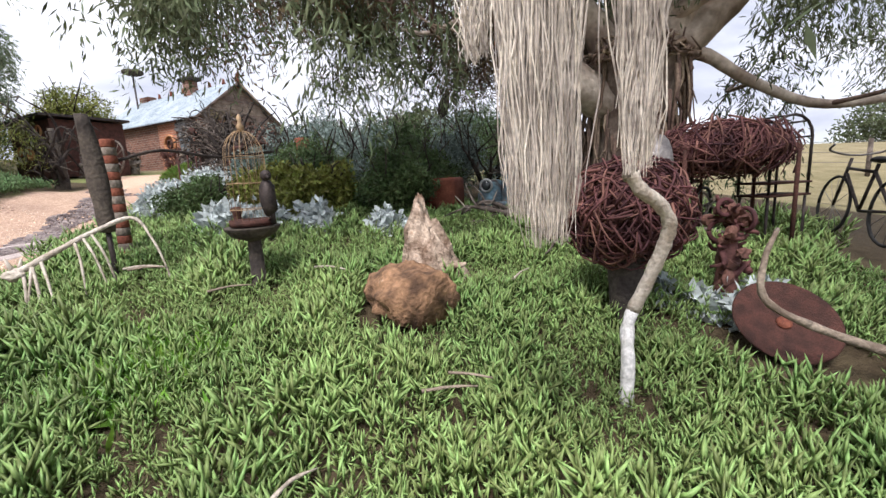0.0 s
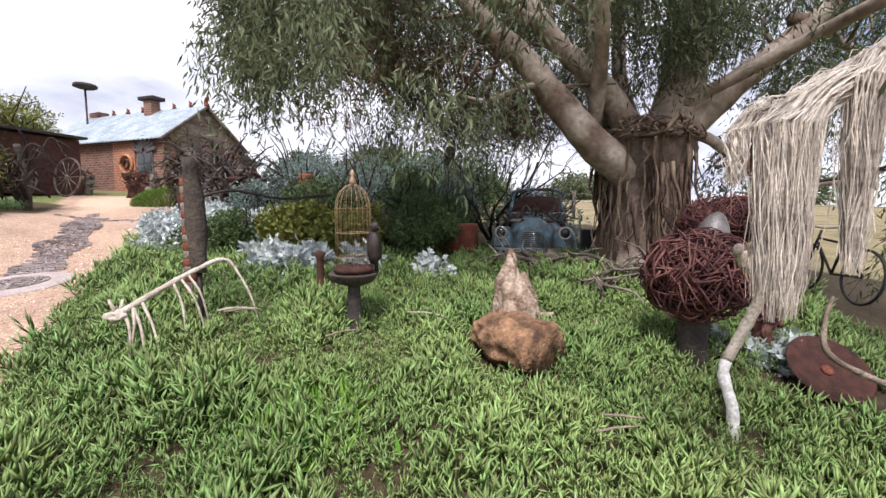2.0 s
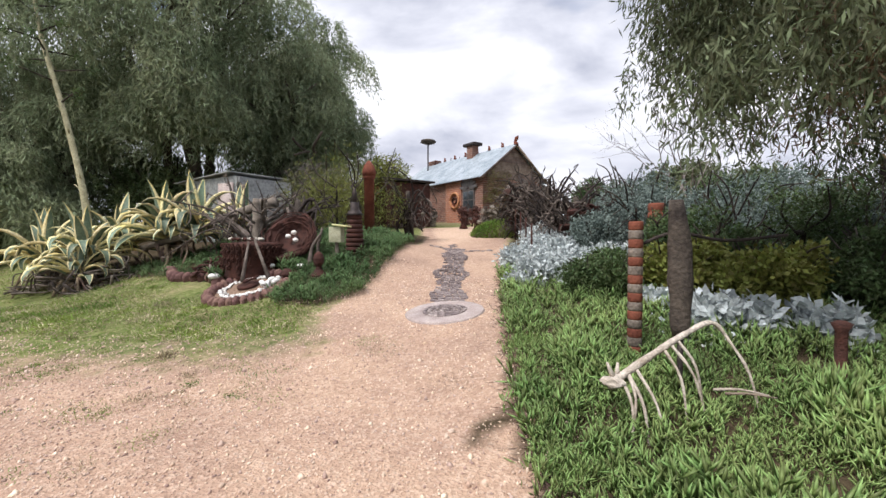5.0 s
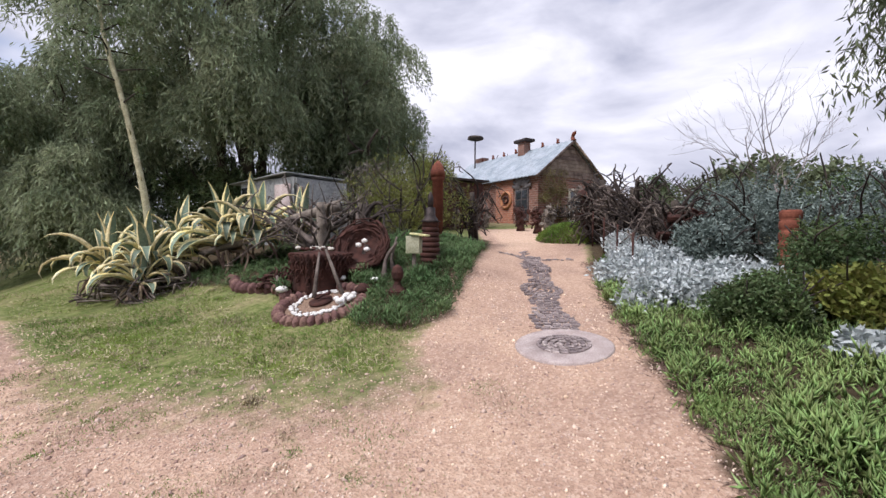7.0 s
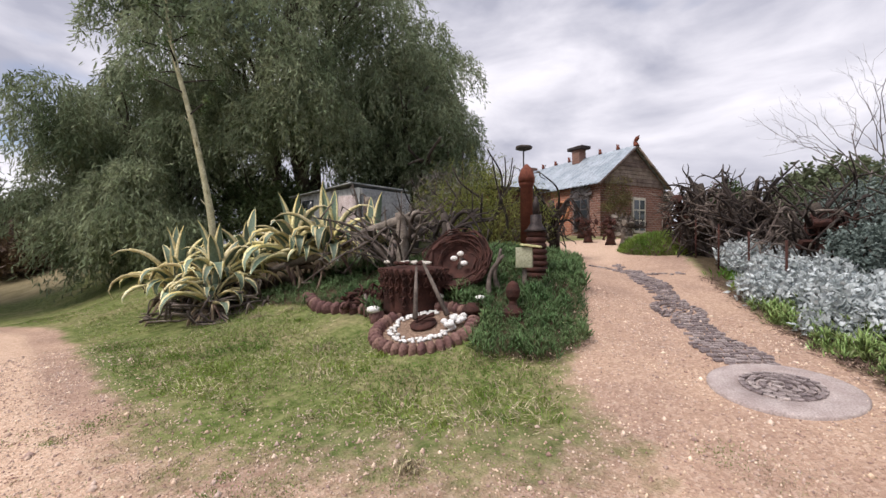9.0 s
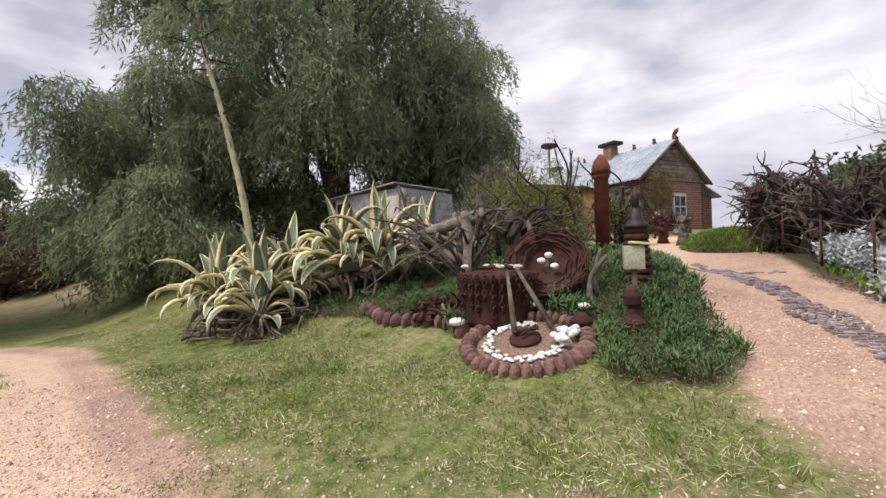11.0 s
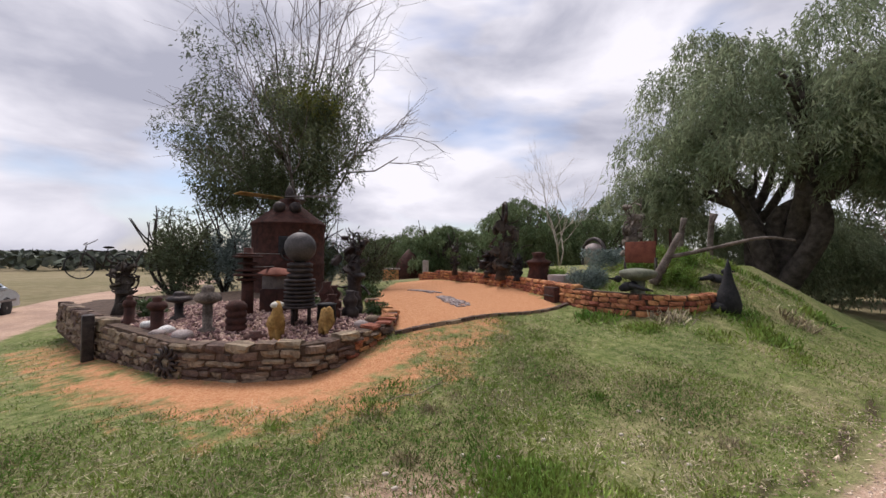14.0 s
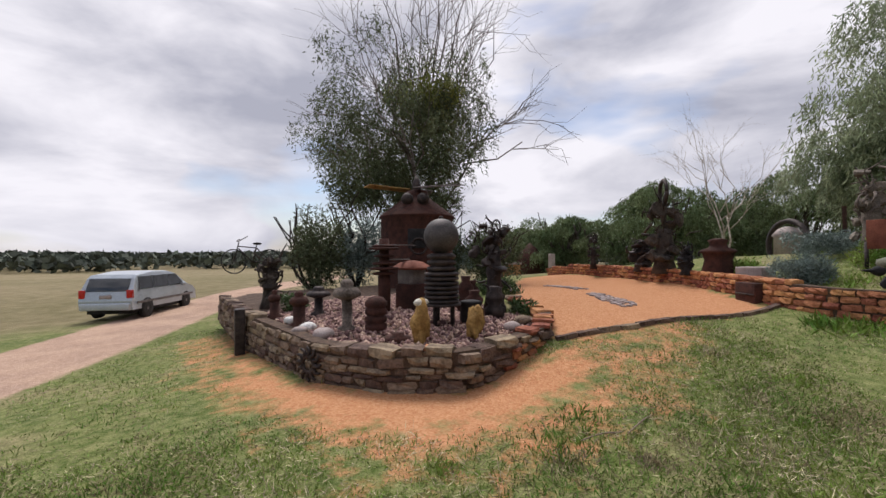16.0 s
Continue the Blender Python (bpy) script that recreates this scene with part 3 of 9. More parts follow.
def blades(name, P, D, length, width, mat, rng, plump=False):
    n = len(P)
    D = unit(D)
    S = unit(np.cross(D, unit(rng.normal(size=(n, 3)))))
    length, width = np.broadcast_to(length, n)[:, None], np.broadcast_to(width, n)[:, None]
    if plump:
        U = np.cross(D, S)
        mid = P + D * length * 0.55
        V = np.stack([P, mid + S * width * 0.5, mid - S * width * 0.28 + U * width * 0.42, mid - S * width * 0.28 - U * width * 0.42, P + D * length], 1)
        F = (np.arange(n) * 5)[:, None, None] + np.array([[0, 1, 2], [0, 2, 3], [0, 3, 1], [1, 4, 2], [2, 4, 3], [3, 4, 1]])[None]
        return npmesh(name, V.reshape(-1, 3), F.reshape(-1, 3), [mat])
    V = np.stack([P, P + D * length * 0.45 + S * width * 0.5, P + D * length, P + D * length * 0.45 - S * width * 0.5], 1)
    F = (np.arange(n) * 4)[:, None] + np.arange(4)[None]
    return npmesh(name, V.reshape(-1, 3), F, [mat])


def tangle(rng, n, rx, ry, rz, length, rad, flat=0.4, seg=4):
    """Loose crooked sticks heaped in a mound."""
    bm = bmesh.new()
    for _ in range(n):
        a, r = rng.uniform(0, math.tau), rng.random() ** 0.5
        h = rng.random() * (1 - r * r)
        c = Vector((rx * r * math.cos(a), ry * r * math.sin(a), rz * h + rad))
        d = Vector((rng.normal(), rng.normal(), rng.normal() * flat)).normalized()
        k = Vector((rng.normal(), rng.normal(), rng.normal())) * 0.18 * length
        ln = length * rng.uniform(0.5, 1.1)
        pts = bent([c - d * ln / 2, c + k, c + d * ln / 2 + k * rng.uniform(-1, 1)], 3)
        for p in pts:
            p.z = max(p.z, rad * 0.5)
        tube(pts, taper(len(pts), rad * rng.uniform(0.7, 1.5), rad * 0.5), seg, bm)
    return bm


# ---- plants ----
def cover(name, poly, density, size, mat, label, rng, lo=-0.05, count=11, avoid=(), lift=0.0, box_xy=None, spread=0.55, category="ground cover"):
    """Upright fingers in tufts all over an outline."""
    xs, ys = [p[0] for p in poly], [p[1] for p in poly]
    x0, x1, y0, y1 = box_xy or (min(xs), max(xs), min(ys), max(ys))
    n = int((x1 - x0) * (y1 - y0) * density)
    x, y = rng.uniform(x0, x1, n), rng.uniform(y0, y1, n)
    keep = inside(x, y, poly) > lo + 0.12 * (rng.random(n) - 0.5)
    for ax, ay, r in avoid:
        keep &= np.hypot(x - ax, y - ay) > r
    x, y = x[keep], y[keep]
    k = len(x)
    z = height(x, y)
    clump = 0.7 + 0.6 * np.array([noise.noise(Vector((a * 1.9, b * 1.9, 0.0))) for a, b in zip(x, y)])
    s = size * np.clip(clump, 0.45, 1.3) * rng.uniform(0.7, 1.25, k)
    P = np.stack([x, y, z + lift + s * 0.35], -1)
    lean = rng.normal(size=(k, 3)) * 0.25 + np.array([0, 0, 1.0])
    P = np.repeat(P, count, 0)
    S = np.repeat(s, count)
    stem = rng.uniform(-0.4, 0.75, (k * count, 1))
    L = unit(np.repeat(lean, count, 0))
    P = P + L * stem * S[:, None] + rng.normal(size=P.shape) * 0.012
    D = L + rng.normal(size=P.shape) * spread
    D[:, 2] = np.abs(D[:, 2]) + 0.15
    me = blades(name, P, D, S * rng.uniform(0.65, 1.1, k * count), S * 0.125, mat, rng, plump=True)
    return tagged(new(name, me), label, category, kind="stuff")


def limb_mesh(limbs, mat, name, parent, seg=8, label=""):
    bm = bmesh.new()
    for pts, r0, r1 in limbs:
        line = bent(pts, 5)
        tube(line, taper(len(line), r0 * 0.82, r1 * 0.82, 0.05), seg, bm)
    return part(name, bm, mat, parent, label)


def grow(rng, start, end, r0, depth, out, tips, wild=0.3):
    """Limbs that fork towards the crown."""
    start, end = Vector(start), Vector(end)
    ln = (end - start).length
    mid = start.lerp(end, 0.5) + Vector(rng.normal(size=3)) * ln * 0.1
    out.append(([start, mid, end], r0, r0 * 0.55))
    if depth == 0:
        tips.append(end)
        return
    for _ in range(int(rng.integers(2, 4))):
        d = ((end - start).normalized() + Vector(rng.normal(size=3)) * wild * 1.6).normalized()
        base = mid.lerp(end, rng.uniform(0.3, 1.0))
        grow(rng, base, base + d * ln * rng.uniform(0.55, 0.85), r0 * 0.5, depth - 1, out, tips, wild)


def hanging_leaves(name, centres, radius, strands, per, drop, leaf, width, mat, rng, down=0.8, parent=None, label="", squash=0.8):
    """Clumps of strands that hang from the crown's surface, with narrow leaves along them."""
    C = np.asarray(centres, float)
    R = np.broadcast_to(np.asarray(radius, float), len(C))
    c = np.repeat(np.arange(len(C)), strands)
    d = unit(rng.normal(size=(len(c), 3)))
    d[:, 2] *= squash
    start = C[c] + d * (R[c] * rng.uniform(0.45, 1.05, len(c)))[:, None]
    out = d.copy()
    out[:, 2] = 0
    ln = drop * rng.uniform(0.5, 1.3, len(c))
    s = np.repeat(np.arange(len(c)), per)
    t = rng.random(len(s))
    P = start[s] + out[s] * (0.25 * ln[s] * t)[:, None] + np.array([0, 0, -1.0]) * (ln[s] * t ** 1.3)[:, None] + rng.normal(size=(len(s), 3)) * leaf * 0.25
    D = rng.normal(size=(len(s), 3)) * (1 - down * 0.55) + np.array([0, 0, -1.0]) * down + out[s] * 0.25
    me = blades(name, P, D, leaf * rng.uniform(0.6, 1.2, len(s)), width * rng.uniform(0.7, 1.2, len(s)), mat, rng)
    return link(name, me, parent, label)


def crown_points(rng, n, cx, cy, cz, rx, ry, rz, low=-1.0):
    d = unit(rng.normal(size=(n * 3, 3)))
    d = d[d[:, 2] > low][:n]
    r = rng.uniform(0.4, 1.0, (len(d), 1))
    wob = np.array([1 + 0.28 * noise.noise(Vector(v * 1.7) + Vector((cx, cy, cz))) for v in d])[:, None]
    return np.array([cx, cy, cz]) + d * r * wob * np.array([rx, ry, rz])


def weeping_domes(name, centres, radii, strands, per, drop, leaf, width, mat, rng, parent=None, label=""):
    """Foliage in rounded domes: leafy strings run over each dome's top and hang as a fringe round its foot."""
    C, R = np.asarray(centres, float), np.asarray(radii, float)
    c = np.repeat(np.arange(len(C)), strands)
    d = unit(rng.normal(size=(len(c), 3)))
    d[:, 2] = np.abs(d[:, 2]) * 1.0 - 0.25
    start = C[c] + d * np.array([1, 1, 0.85]) * (R[c] * rng.uniform(0.72, 1.05, len(c)))[:, None]
    out = d * np.array([1, 1, 0])
    ln = drop * rng.uniform(0.4, 1.25, len(c)) * (0.65 + 0.35 * R[c] / R.mean())
    s = np.repeat(np.arange(len(c)), per)
    t = rng.random(len(s))
    P = start[s] + out[s] * (0.3 * ln[s] * np.sqrt(t))[:, None] - np.array([0, 0, 1.0]) * (ln[s] * t ** 1.4)[:, None] + rng.normal(size=(len(s), 3)) * leaf * 0.22
    D = rng.normal(size=(len(s), 3)) * 0.5 + np.array([0, 0, -0.85]) + out[s] * 0.35
    return link(name, blades(name, P, D, leaf * rng.uniform(0.6, 1.2, len(s)), width * rng.uniform(0.7, 1.2, len(s)), mat, rng), parent, label)


def pepper_tree(x, y, h, r, seed, label, low=-0.6, n=70, strands=100, per=14, leaf=0.2, width=0.05, drop=1.2, mat=None, trunk=0.35, lobes=(), open_below=0.3, dome=(0.17, 0.3)):
    rng = np.random.default_rng(seed)
    z = H(x, y) - 0.05
    tree = thing("pepper_tree", x, y, z, label, "tree")
    limbs, tips = [], []
    for _ in range(6):
        a = rng.uniform(0, math.tau)
        grow(rng, (rng.normal() * 0.15, rng.normal() * 0.15, 0.0), (math.cos(a) * r * 0.26, math.sin(a) * r * 0.26, h * rng.uniform(open_below, open_below + 0.12)), trunk * rng.uniform(0.55, 1), 2, limbs, tips, 0.22)
    limb_mesh(limbs, M_BARK, "trunk", tree, 7, "dark gnarled grey trunk and limbs")
    d = unit(rng.normal(size=(n * 4, 3)))
    d = d[d[:, 2] > low][:n]
    wob = np.array([1 + 0.3 * noise.noise(Vector(v * 1.6) + Vector((x, y, 0))) for v in d])[:, None]
    c = np.array([0, 0, h * 0.52]) + d * wob * rng.uniform(0.5, 0.92, (len(d), 1)) * np.array([r, r, h * 0.44])
    rad = rng.uniform(*dome, len(c)) * r
    for lx, ly, lz, lr, k in lobes:
        c = np.concatenate([c, crown_points(rng, k, lx, ly, lz, lr, lr, lr * 0.9)])
        rad = np.concatenate([rad, lr * rng.uniform(0.4, 0.62, len(c) - len(rad))])
    weeping_domes("crown", c, rad, strands, per, drop, leaf, width, mat or M_PEPPER, rng, tree, "drooping grey-green foliage in rounded masses")
    return tree


def shrub(name, x, y, w, h, seed, mat, label, leaf=0.09, width=0.035, n=26, strands=40, per=5, z=None, up=0.3, category="shrub", twig=True, wy=None, soften=0.22):
    rng = np.random.default_rng(seed)
    g = H(x, y) if z is None else z
    t = thing(name, x, y, g - 0.02, label, category)
    wy = wy or w
    if twig:
        limbs, tips = [], []
        for _ in range(6):
            a = rng.uniform(0, math.tau)
            grow(rng, (0, 0, 0), (math.cos(a) * w * 0.25, math.sin(a) * wy * 0.25, h * 0.6), 0.018 * (1 + h), 1, limbs, tips)
        tagged(limb_mesh(limbs, M_DARKWOOD, "woody_base", t, 5), kind="stuff")
    c = crown_points(rng, n, 0, 0, h * 0.5, w * 0.42, wy * 0.42, h * 0.42)
    c[:, 2] = np.maximum(c[:, 2], h * 0.12)
    hanging_leaves("leaves", c, min(w, h * 1.3) * soften, strands, per, leaf * 1.5, leaf, width, mat, rng, down=-up, parent=t)
    return t


# the great gum over the garden bed
def gum_tree():
    rng = np.random.default_rng(11)
    x, y = 2.35, 5.2
    z = H(x, y) - 0.1
    t = thing("gum_tree", x, y, z, "huge old gum tree with pale limbs and peeling ribbon bark", "tree")
    bm = bmesh.new()
    lobes = 36
    rings = []
    for k in range(14):
        zz = k * 0.15
        base = 0.41 + 0.26 * math.exp(-zz * 3.2) + 0.12 * smooth(1.2, 1.9, zz)
        rings.append([bm.verts.new((math.cos(a * math.tau / lobes) * base * (1 + 0.09 * math.sin(a * math.tau / lobes * 5 + 1) + 0.09 * noise.noise(Vector((a * 0.6, zz * 1.2, 3)))), math.sin(a * math.tau / lobes) * base * (1 + 0.09 * math.sin(a * math.tau / lobes * 5 + 1) + 0.1 * noise.noise(Vector((a * 0.6, zz * 1.2, 9)))), zz)) for a in range(lobes)])
    for a, b in zip(rings, rings[1:]):
        for i in range(lobes):
            bm.faces.new((a[i], a[(i + 1) % lobes], b[(i + 1) % lobes], b[i]))
    prev = rings[-1]
    for f, zz in ((0.86, 2.02), (0.62, 2.06), (0.3, 2.04)):
        ring = [bm.verts.new((v.co.x * f, v.co.y * f, zz + 0.06 * noise.noise(Vector((i * 0.5, zz, 2))))) for i, v in enumerate(rings[-1])]
        for i in range(lobes):
            bm.faces.new((prev[i], prev[(i + 1) % lobes], ring[(i + 1) % lobes], ring[i]))
        prev = ring
    bm.faces.new(prev)
    part("trunk", bm, M_GUMBARK, t, "broad buttressed trunk")
    limbs = [
        ([(0.1, 0.0, 1.1), (-0.3, -0.1, 1.45), (-0.8, -0.25, 1.72), (-1.2, -0.3, 2.08), (-1.55, -0.3, 2.45), (-1.85, -0.3, 2.8), (-2.15, -0.3, 3.05), (-2.7, -0.3, 3.5), (-3.7, 0.1, 4.5)], 0.33, 0.08),
        ([(0.0, 0.0, 1.6), (-0.4, 0.0, 2.3), (-0.74, 0.0, 2.67), (-1.17, 0.0, 3.02), (-1.46, 0.0, 3.3), (-1.7, 0.0, 3.75), (-1.9, 0.2, 5.2)], 0.24, 0.1),
        ([(-0.35, 0.2, 2.2), (-0.58, 0.4, 2.8), (-0.58, 0.4, 3.5), (-0.64, 0.4, 4.0), (-0.5, 0.5, 6.0)], 0.19, 0.09),
        ([(0.05, 0.0, 1.2), (0.3, -0.1, 2.05), (0.49, -0.1, 2.7), (0.59, -0.1, 3.3), (0.65, -0.1, 3.85), (0.8, -0.2, 6.2)], 0.42, 0.24),
        ([(0.35, -0.2, 1.9), (1.05, -0.3, 2.58), (1.75, -0.3, 3.1), (2.7, -0.3, 3.9), (3.6, -0.3, 4.8)], 0.26, 0.12),
        ([(1.9, -0.3, 3.5), (2.36, -0.3, 3.5), (2.77, -0.3, 3.2), (3.66, -0.3, 3.06), (4.6, -0.3, 3.3)], 0.11, 0.04),
        ([(0.35, -0.25, 1.95), (0.72, -0.3, 1.9), (1.28, -0.3, 1.58), (2.15, -0.3, 1.3), (3.3, -0.4, 1.45), (4.2, -0.4, 2.0)], 0.1, 0.04),
        ([(0.3, -0.3, 2.3), (1.0, -1.1, 2.75), (1.0, -2.3, 2.85), (0.5, -3.4, 2.35), (-0.35, -4.0, 1.85), (-1.0, -4.1, 1.68)], 0.11, 0.035),
        ([(-0.7, 0.1, 2.0), (-1.1, -0.8, 3.0), (-1.7, -1.6, 3.9), (-2.8, -2.2, 4.4)], 0.13, 0.05),
        ([(-1.46, 0.0, 3.3), (-2.1, -0.3, 3.42), (-2.9, -0.5, 3.65), (-4.2, -0.6, 3.6)], 0.09, 0.03),
        ([(-1.6, -0.3, 2.5), (-1.9, -0.4, 2.42), (-2.35, -0.4, 2.25), (-2.7, -0.4, 2.3)], 0.05, 0.02),
        ([(-0.1, 0.3, 1.9), (-0.9, 0.9, 2.7), (-1.6, 1.5, 3.5), (-2.6, 2.0, 4.4)], 0.16, 0.06),
        ([(0.1, 0.3, 1.9), (0.2, 1.0, 3.0), (0.5, 1.6, 4.2), (0.7, 2.0, 6.0)], 0.18, 0.1),
    ]
    for L in limbs:
        limb_mesh([L], M_GUMLIMB, "limb", t, 14)
    twigs, tips = [], []
    for L in limbs:
        for f in (0.5, 0.75, 1.0):
            p = L[0][max(0, int(f * (len(L[0]) - 1)))]
            grow(rng, p, Vector(p) + Vector((rng.normal() * 0.9 - 0.3, rng.normal() * 0.9, rng.uniform(0.1, 0.9))), 0.035, 2, twigs, tips, 0.5)
    tagged(limb_mesh(twigs, M_RIBBON, "twig_spray", t, 5), kind="stuff")
    # strips of peeled bark that hang on the trunk
    bm = bmesh.new()
    for _ in range(190):
        a, zz = rng.uniform(0, math.tau), rng.uniform(0.5, 1.95)
        r = 0.47 + 0.12 * smooth(1.2, 1.9, zz) + 0.05 * rng.random()
        ln = rng.uniform(0.4, 1.3)
        pts = [Vector((math.cos(a + k * 0.04 * rng.normal()) * (r + 0.06 * k * rng.random() * 0.5), math.sin(a) * (r + 0.04 * k * rng.random()), max(zz - ln * k / 4, 0.05))) for k in range(5)]
        tube(pts, taper(5, rng.uniform(0.008, 0.035), 0.006), 4, bm)
    part("loose_bark", bm, M_RIBBON, t, "hanging strips of brown bark")
    # burl of twigs at the fork
    bm = tangle(rng, 260, 0.5, 0.5, 0.28, 0.6, 0.016)
    bmesh.ops.translate(bm, verts=bm.verts, vec=(-0.05, -0.15, 1.85))
    tagged(part("twig_cluster", bm, M_RIBBON, t, "dark twigs caught in the fork"), kind="stuff")
    # drooping crown, highest over the trunk, curtains to its sides
    c = []
    for k, p in enumerate(tips):
        if p[0] < -4.4 or (-2.6 < p[0] < 1.2 and p[2] < 4.0 and k % 4):
            continue
        c.append(np.array(p) + rng.normal(size=3) * 0.25)
    for _ in range(44):
        a, r = rng.uniform(0, math.tau), rng.uniform(1.6, 5.2)
        c.append(np.array([max(math.cos(a) * r, -4.4), math.sin(a) * r * 0.8 + 0.8, rng.uniform(4.6, 8.5)]))
    hanging_leaves("crown", np.array(c), 0.5, 34, 14, 0.7, 0.13, 0.022, M_GUMLEAF, rng, 0.85, t, "hanging narrow grey-green leaves")
    curtain = [(-4.95 + rng.normal() * 0.22, -0.6 + rng.normal() * 0.45, rng.uniform(2.35, 4.2)) for _ in range(36)]
    curtain += [(rng.uniform(-5.0, -3.0), rng.uniform(-0.8, 1.2), rng.uniform(3.0, 4.8)) for _ in range(26)]
    curtain += [(rng.uniform(-3.7, -2.9), rng.uniform(-0.4, 0.8), rng.uniform(2.1, 3.1)) for _ in range(12)]
    curtain += [(-4.55 + rng.normal() * 0.35, -1.5 + rng.normal() * 0.35, rng.uniform(1.9, 3.7)) for _ in range(13)]
    curtain += [(rng.uniform(-4.8, -3.2), rng.uniform(-0.8, 2.6), rng.uniform(3.6, 6.4)) for _ in range(56)]
    curtain += [(rng.uniform(-3.0, 0.6), rng.uniform(0.6, 2.6), rng.uniform(2.6, 4.6)) for _ in range(30)]
    curtain += [(rng.uniform(-2.6, 0.8), rng.uniform(-1.2, -0.5), rng.uniform(3.3, 4.6)) for _ in range(7)]
    curtain += [(rng.uniform(-0.2, 0.5), rng.uniform(-1.2, -0.4), rng.uniform(2.9, 3.9)) for _ in range(10)]
    curtain += [(rng.uniform(-2.4, 1.5), rng.uniform(1.4, 3.0), rng.uniform(3.6, 7.0)) for _ in range(24)]
    curtain += [(rng.uniform(1.2, 6.0), rng.uniform(-1.5, 2.0), rng.uniform(2.4, 4.8)) for _ in range(38)]
    hanging_leaves("crown", np.array(curtain), 0.30, 24, 13, 0.55, 0.11, 0.019, M_GUMLEAF, rng, 0.9, t, "hanging narrow grey-green leaves")
    brown = [(rng.uniform(-3.2, -1.2), rng.uniform(0.2, 2.0), rng.uniform(2.2, 3.5)) for _ in range(34)]
    brown += [(rng.uniform(-4.4, -1.6), rng.uniform(1.8, 4.0), rng.uniform(2.6, 6.0)) for _ in range(22)]
    brown += [(rng.uniform(-4.2, -3.3), rng.uniform(-1.5, -0.3), rng.uniform(1.9, 3.3)) for _ in range(7)]
    hanging_leaves("crown", np.array(brown), 0.32, 24, 12, 0.4, 0.1, 0.018, M_GUMLEAF_BROWN, rng, 0.7, t, "brown drying leaves")
    return t


gum_tree()
pepper_tree(-20.6, 11.2, 16.0, 6.2, 21, "large drooping pepper tree behind the agaves", low=-0.95, n=70, strands=105, per=15, leaf=0.27, width=0.05, drop=1.7, lobes=((2.6, -1.8, 4.6, 2.2, 10), (4.0, 1.6, 5.0, 2.2, 10), (-2.5, -3.5, 4.6, 2.4, 10), (-1.2, -6.0, 8.6, 1.7, 6), (0.6, -5.2, 10.6, 1.8, 6), (2.8, 4.0, 8.2, 2.0, 7)))
pepper_tree(-25.2, 7.4, 8.6, 4.2, 22, "dense pepper tree sweeping down to the bank", low=-1.0, n=56, strands=110, per=16, leaf=0.27, width=0.048, drop=1.5, lobes=((0.5, -2.5, 1.8, 1.7, 9), (3.5, -2.0, 2.2, 1.7, 9)))
pepper_tree(-17.0, 13.4, 8.6, 2.6, 23, "lighter young pepper tree beside the shed", low=-0.9, n=34, strands=110, per=15, leaf=0.22, width=0.04, drop=1.2, dome=(0.24, 0.38))
pepper_tree(-31.5, -3.0, 12.8, 6.0, 27, "tall pepper tree with an open crown and dark trunks", low=-0.35, n=46, strands=110, per=15, leaf=0.3, width=0.055, drop=1.5, trunk=0.75, lobes=((-2.0, -5.0, 4.5, 2.6, 12), (1.5, 4.4, 5.0, 1.8, 8), (-3.5, 1.5, 1.8, 2.2, 10), (-4.0, -2.0, 1.8, 2.2, 10)))
for i, (tx, ty, th, tr) in enumerate([(-31.5, -16.0, 6.4, 3.4), (-36, -20.5, 6.4, 3.6), (-29.5, -21.5, 4.8, 2.8), (-37, -12, 6.8, 3.8), (-33, -27, 5.4, 3.4), (-41, -17, 7.0, 4.0), (-27.5, -26, 4.2, 2.6)]):
    pepper_tree(tx, ty, th, tr, 30 + i, "rounded green tree behind the sculpture garden", low=-0.9, n=34, strands=80, per=11, leaf=0.26, width=0.055, drop=0.6, dome=(0.2, 0.34), mat=M_GREENTREE)

gardenstones = [(-0.3, 2.75, 0.32), (1.97, 2.2, 0.4)]
rng0 = np.random.default_rng(5)
cover("ice_plant_bed", BED, 360, 0.155, M_SUCC, "thick green ice plant with upright fleshy leaves", rng0, box_xy=(-4.4, 3.4, 0.3, 4.2), avoid=gardenstones)
cover("ice_plant_bed", BED, 130, 0.17, M_SUCC, "green ice plant at the back of the bed", rng0, box_xy=(-7.0, 4.5, 4.2, 8.5), count=10)
cover("ice_plant_mound", ISLAND, 230, 0.16, M_SUCC_DARK, "grey-green ice plant sprawling over the mound", rng0, box_xy=(-11.6, -7.2, 4.4, 9.5), count=10, lift=0.04)
cover("ice_plant_mound", ISLAND, 120, 0.13, M_SUCC_DARK, "grey-green ice plant below the agaves", rng0, box_xy=(-14.5, -11.4, 5.0, 8.5), count=9)


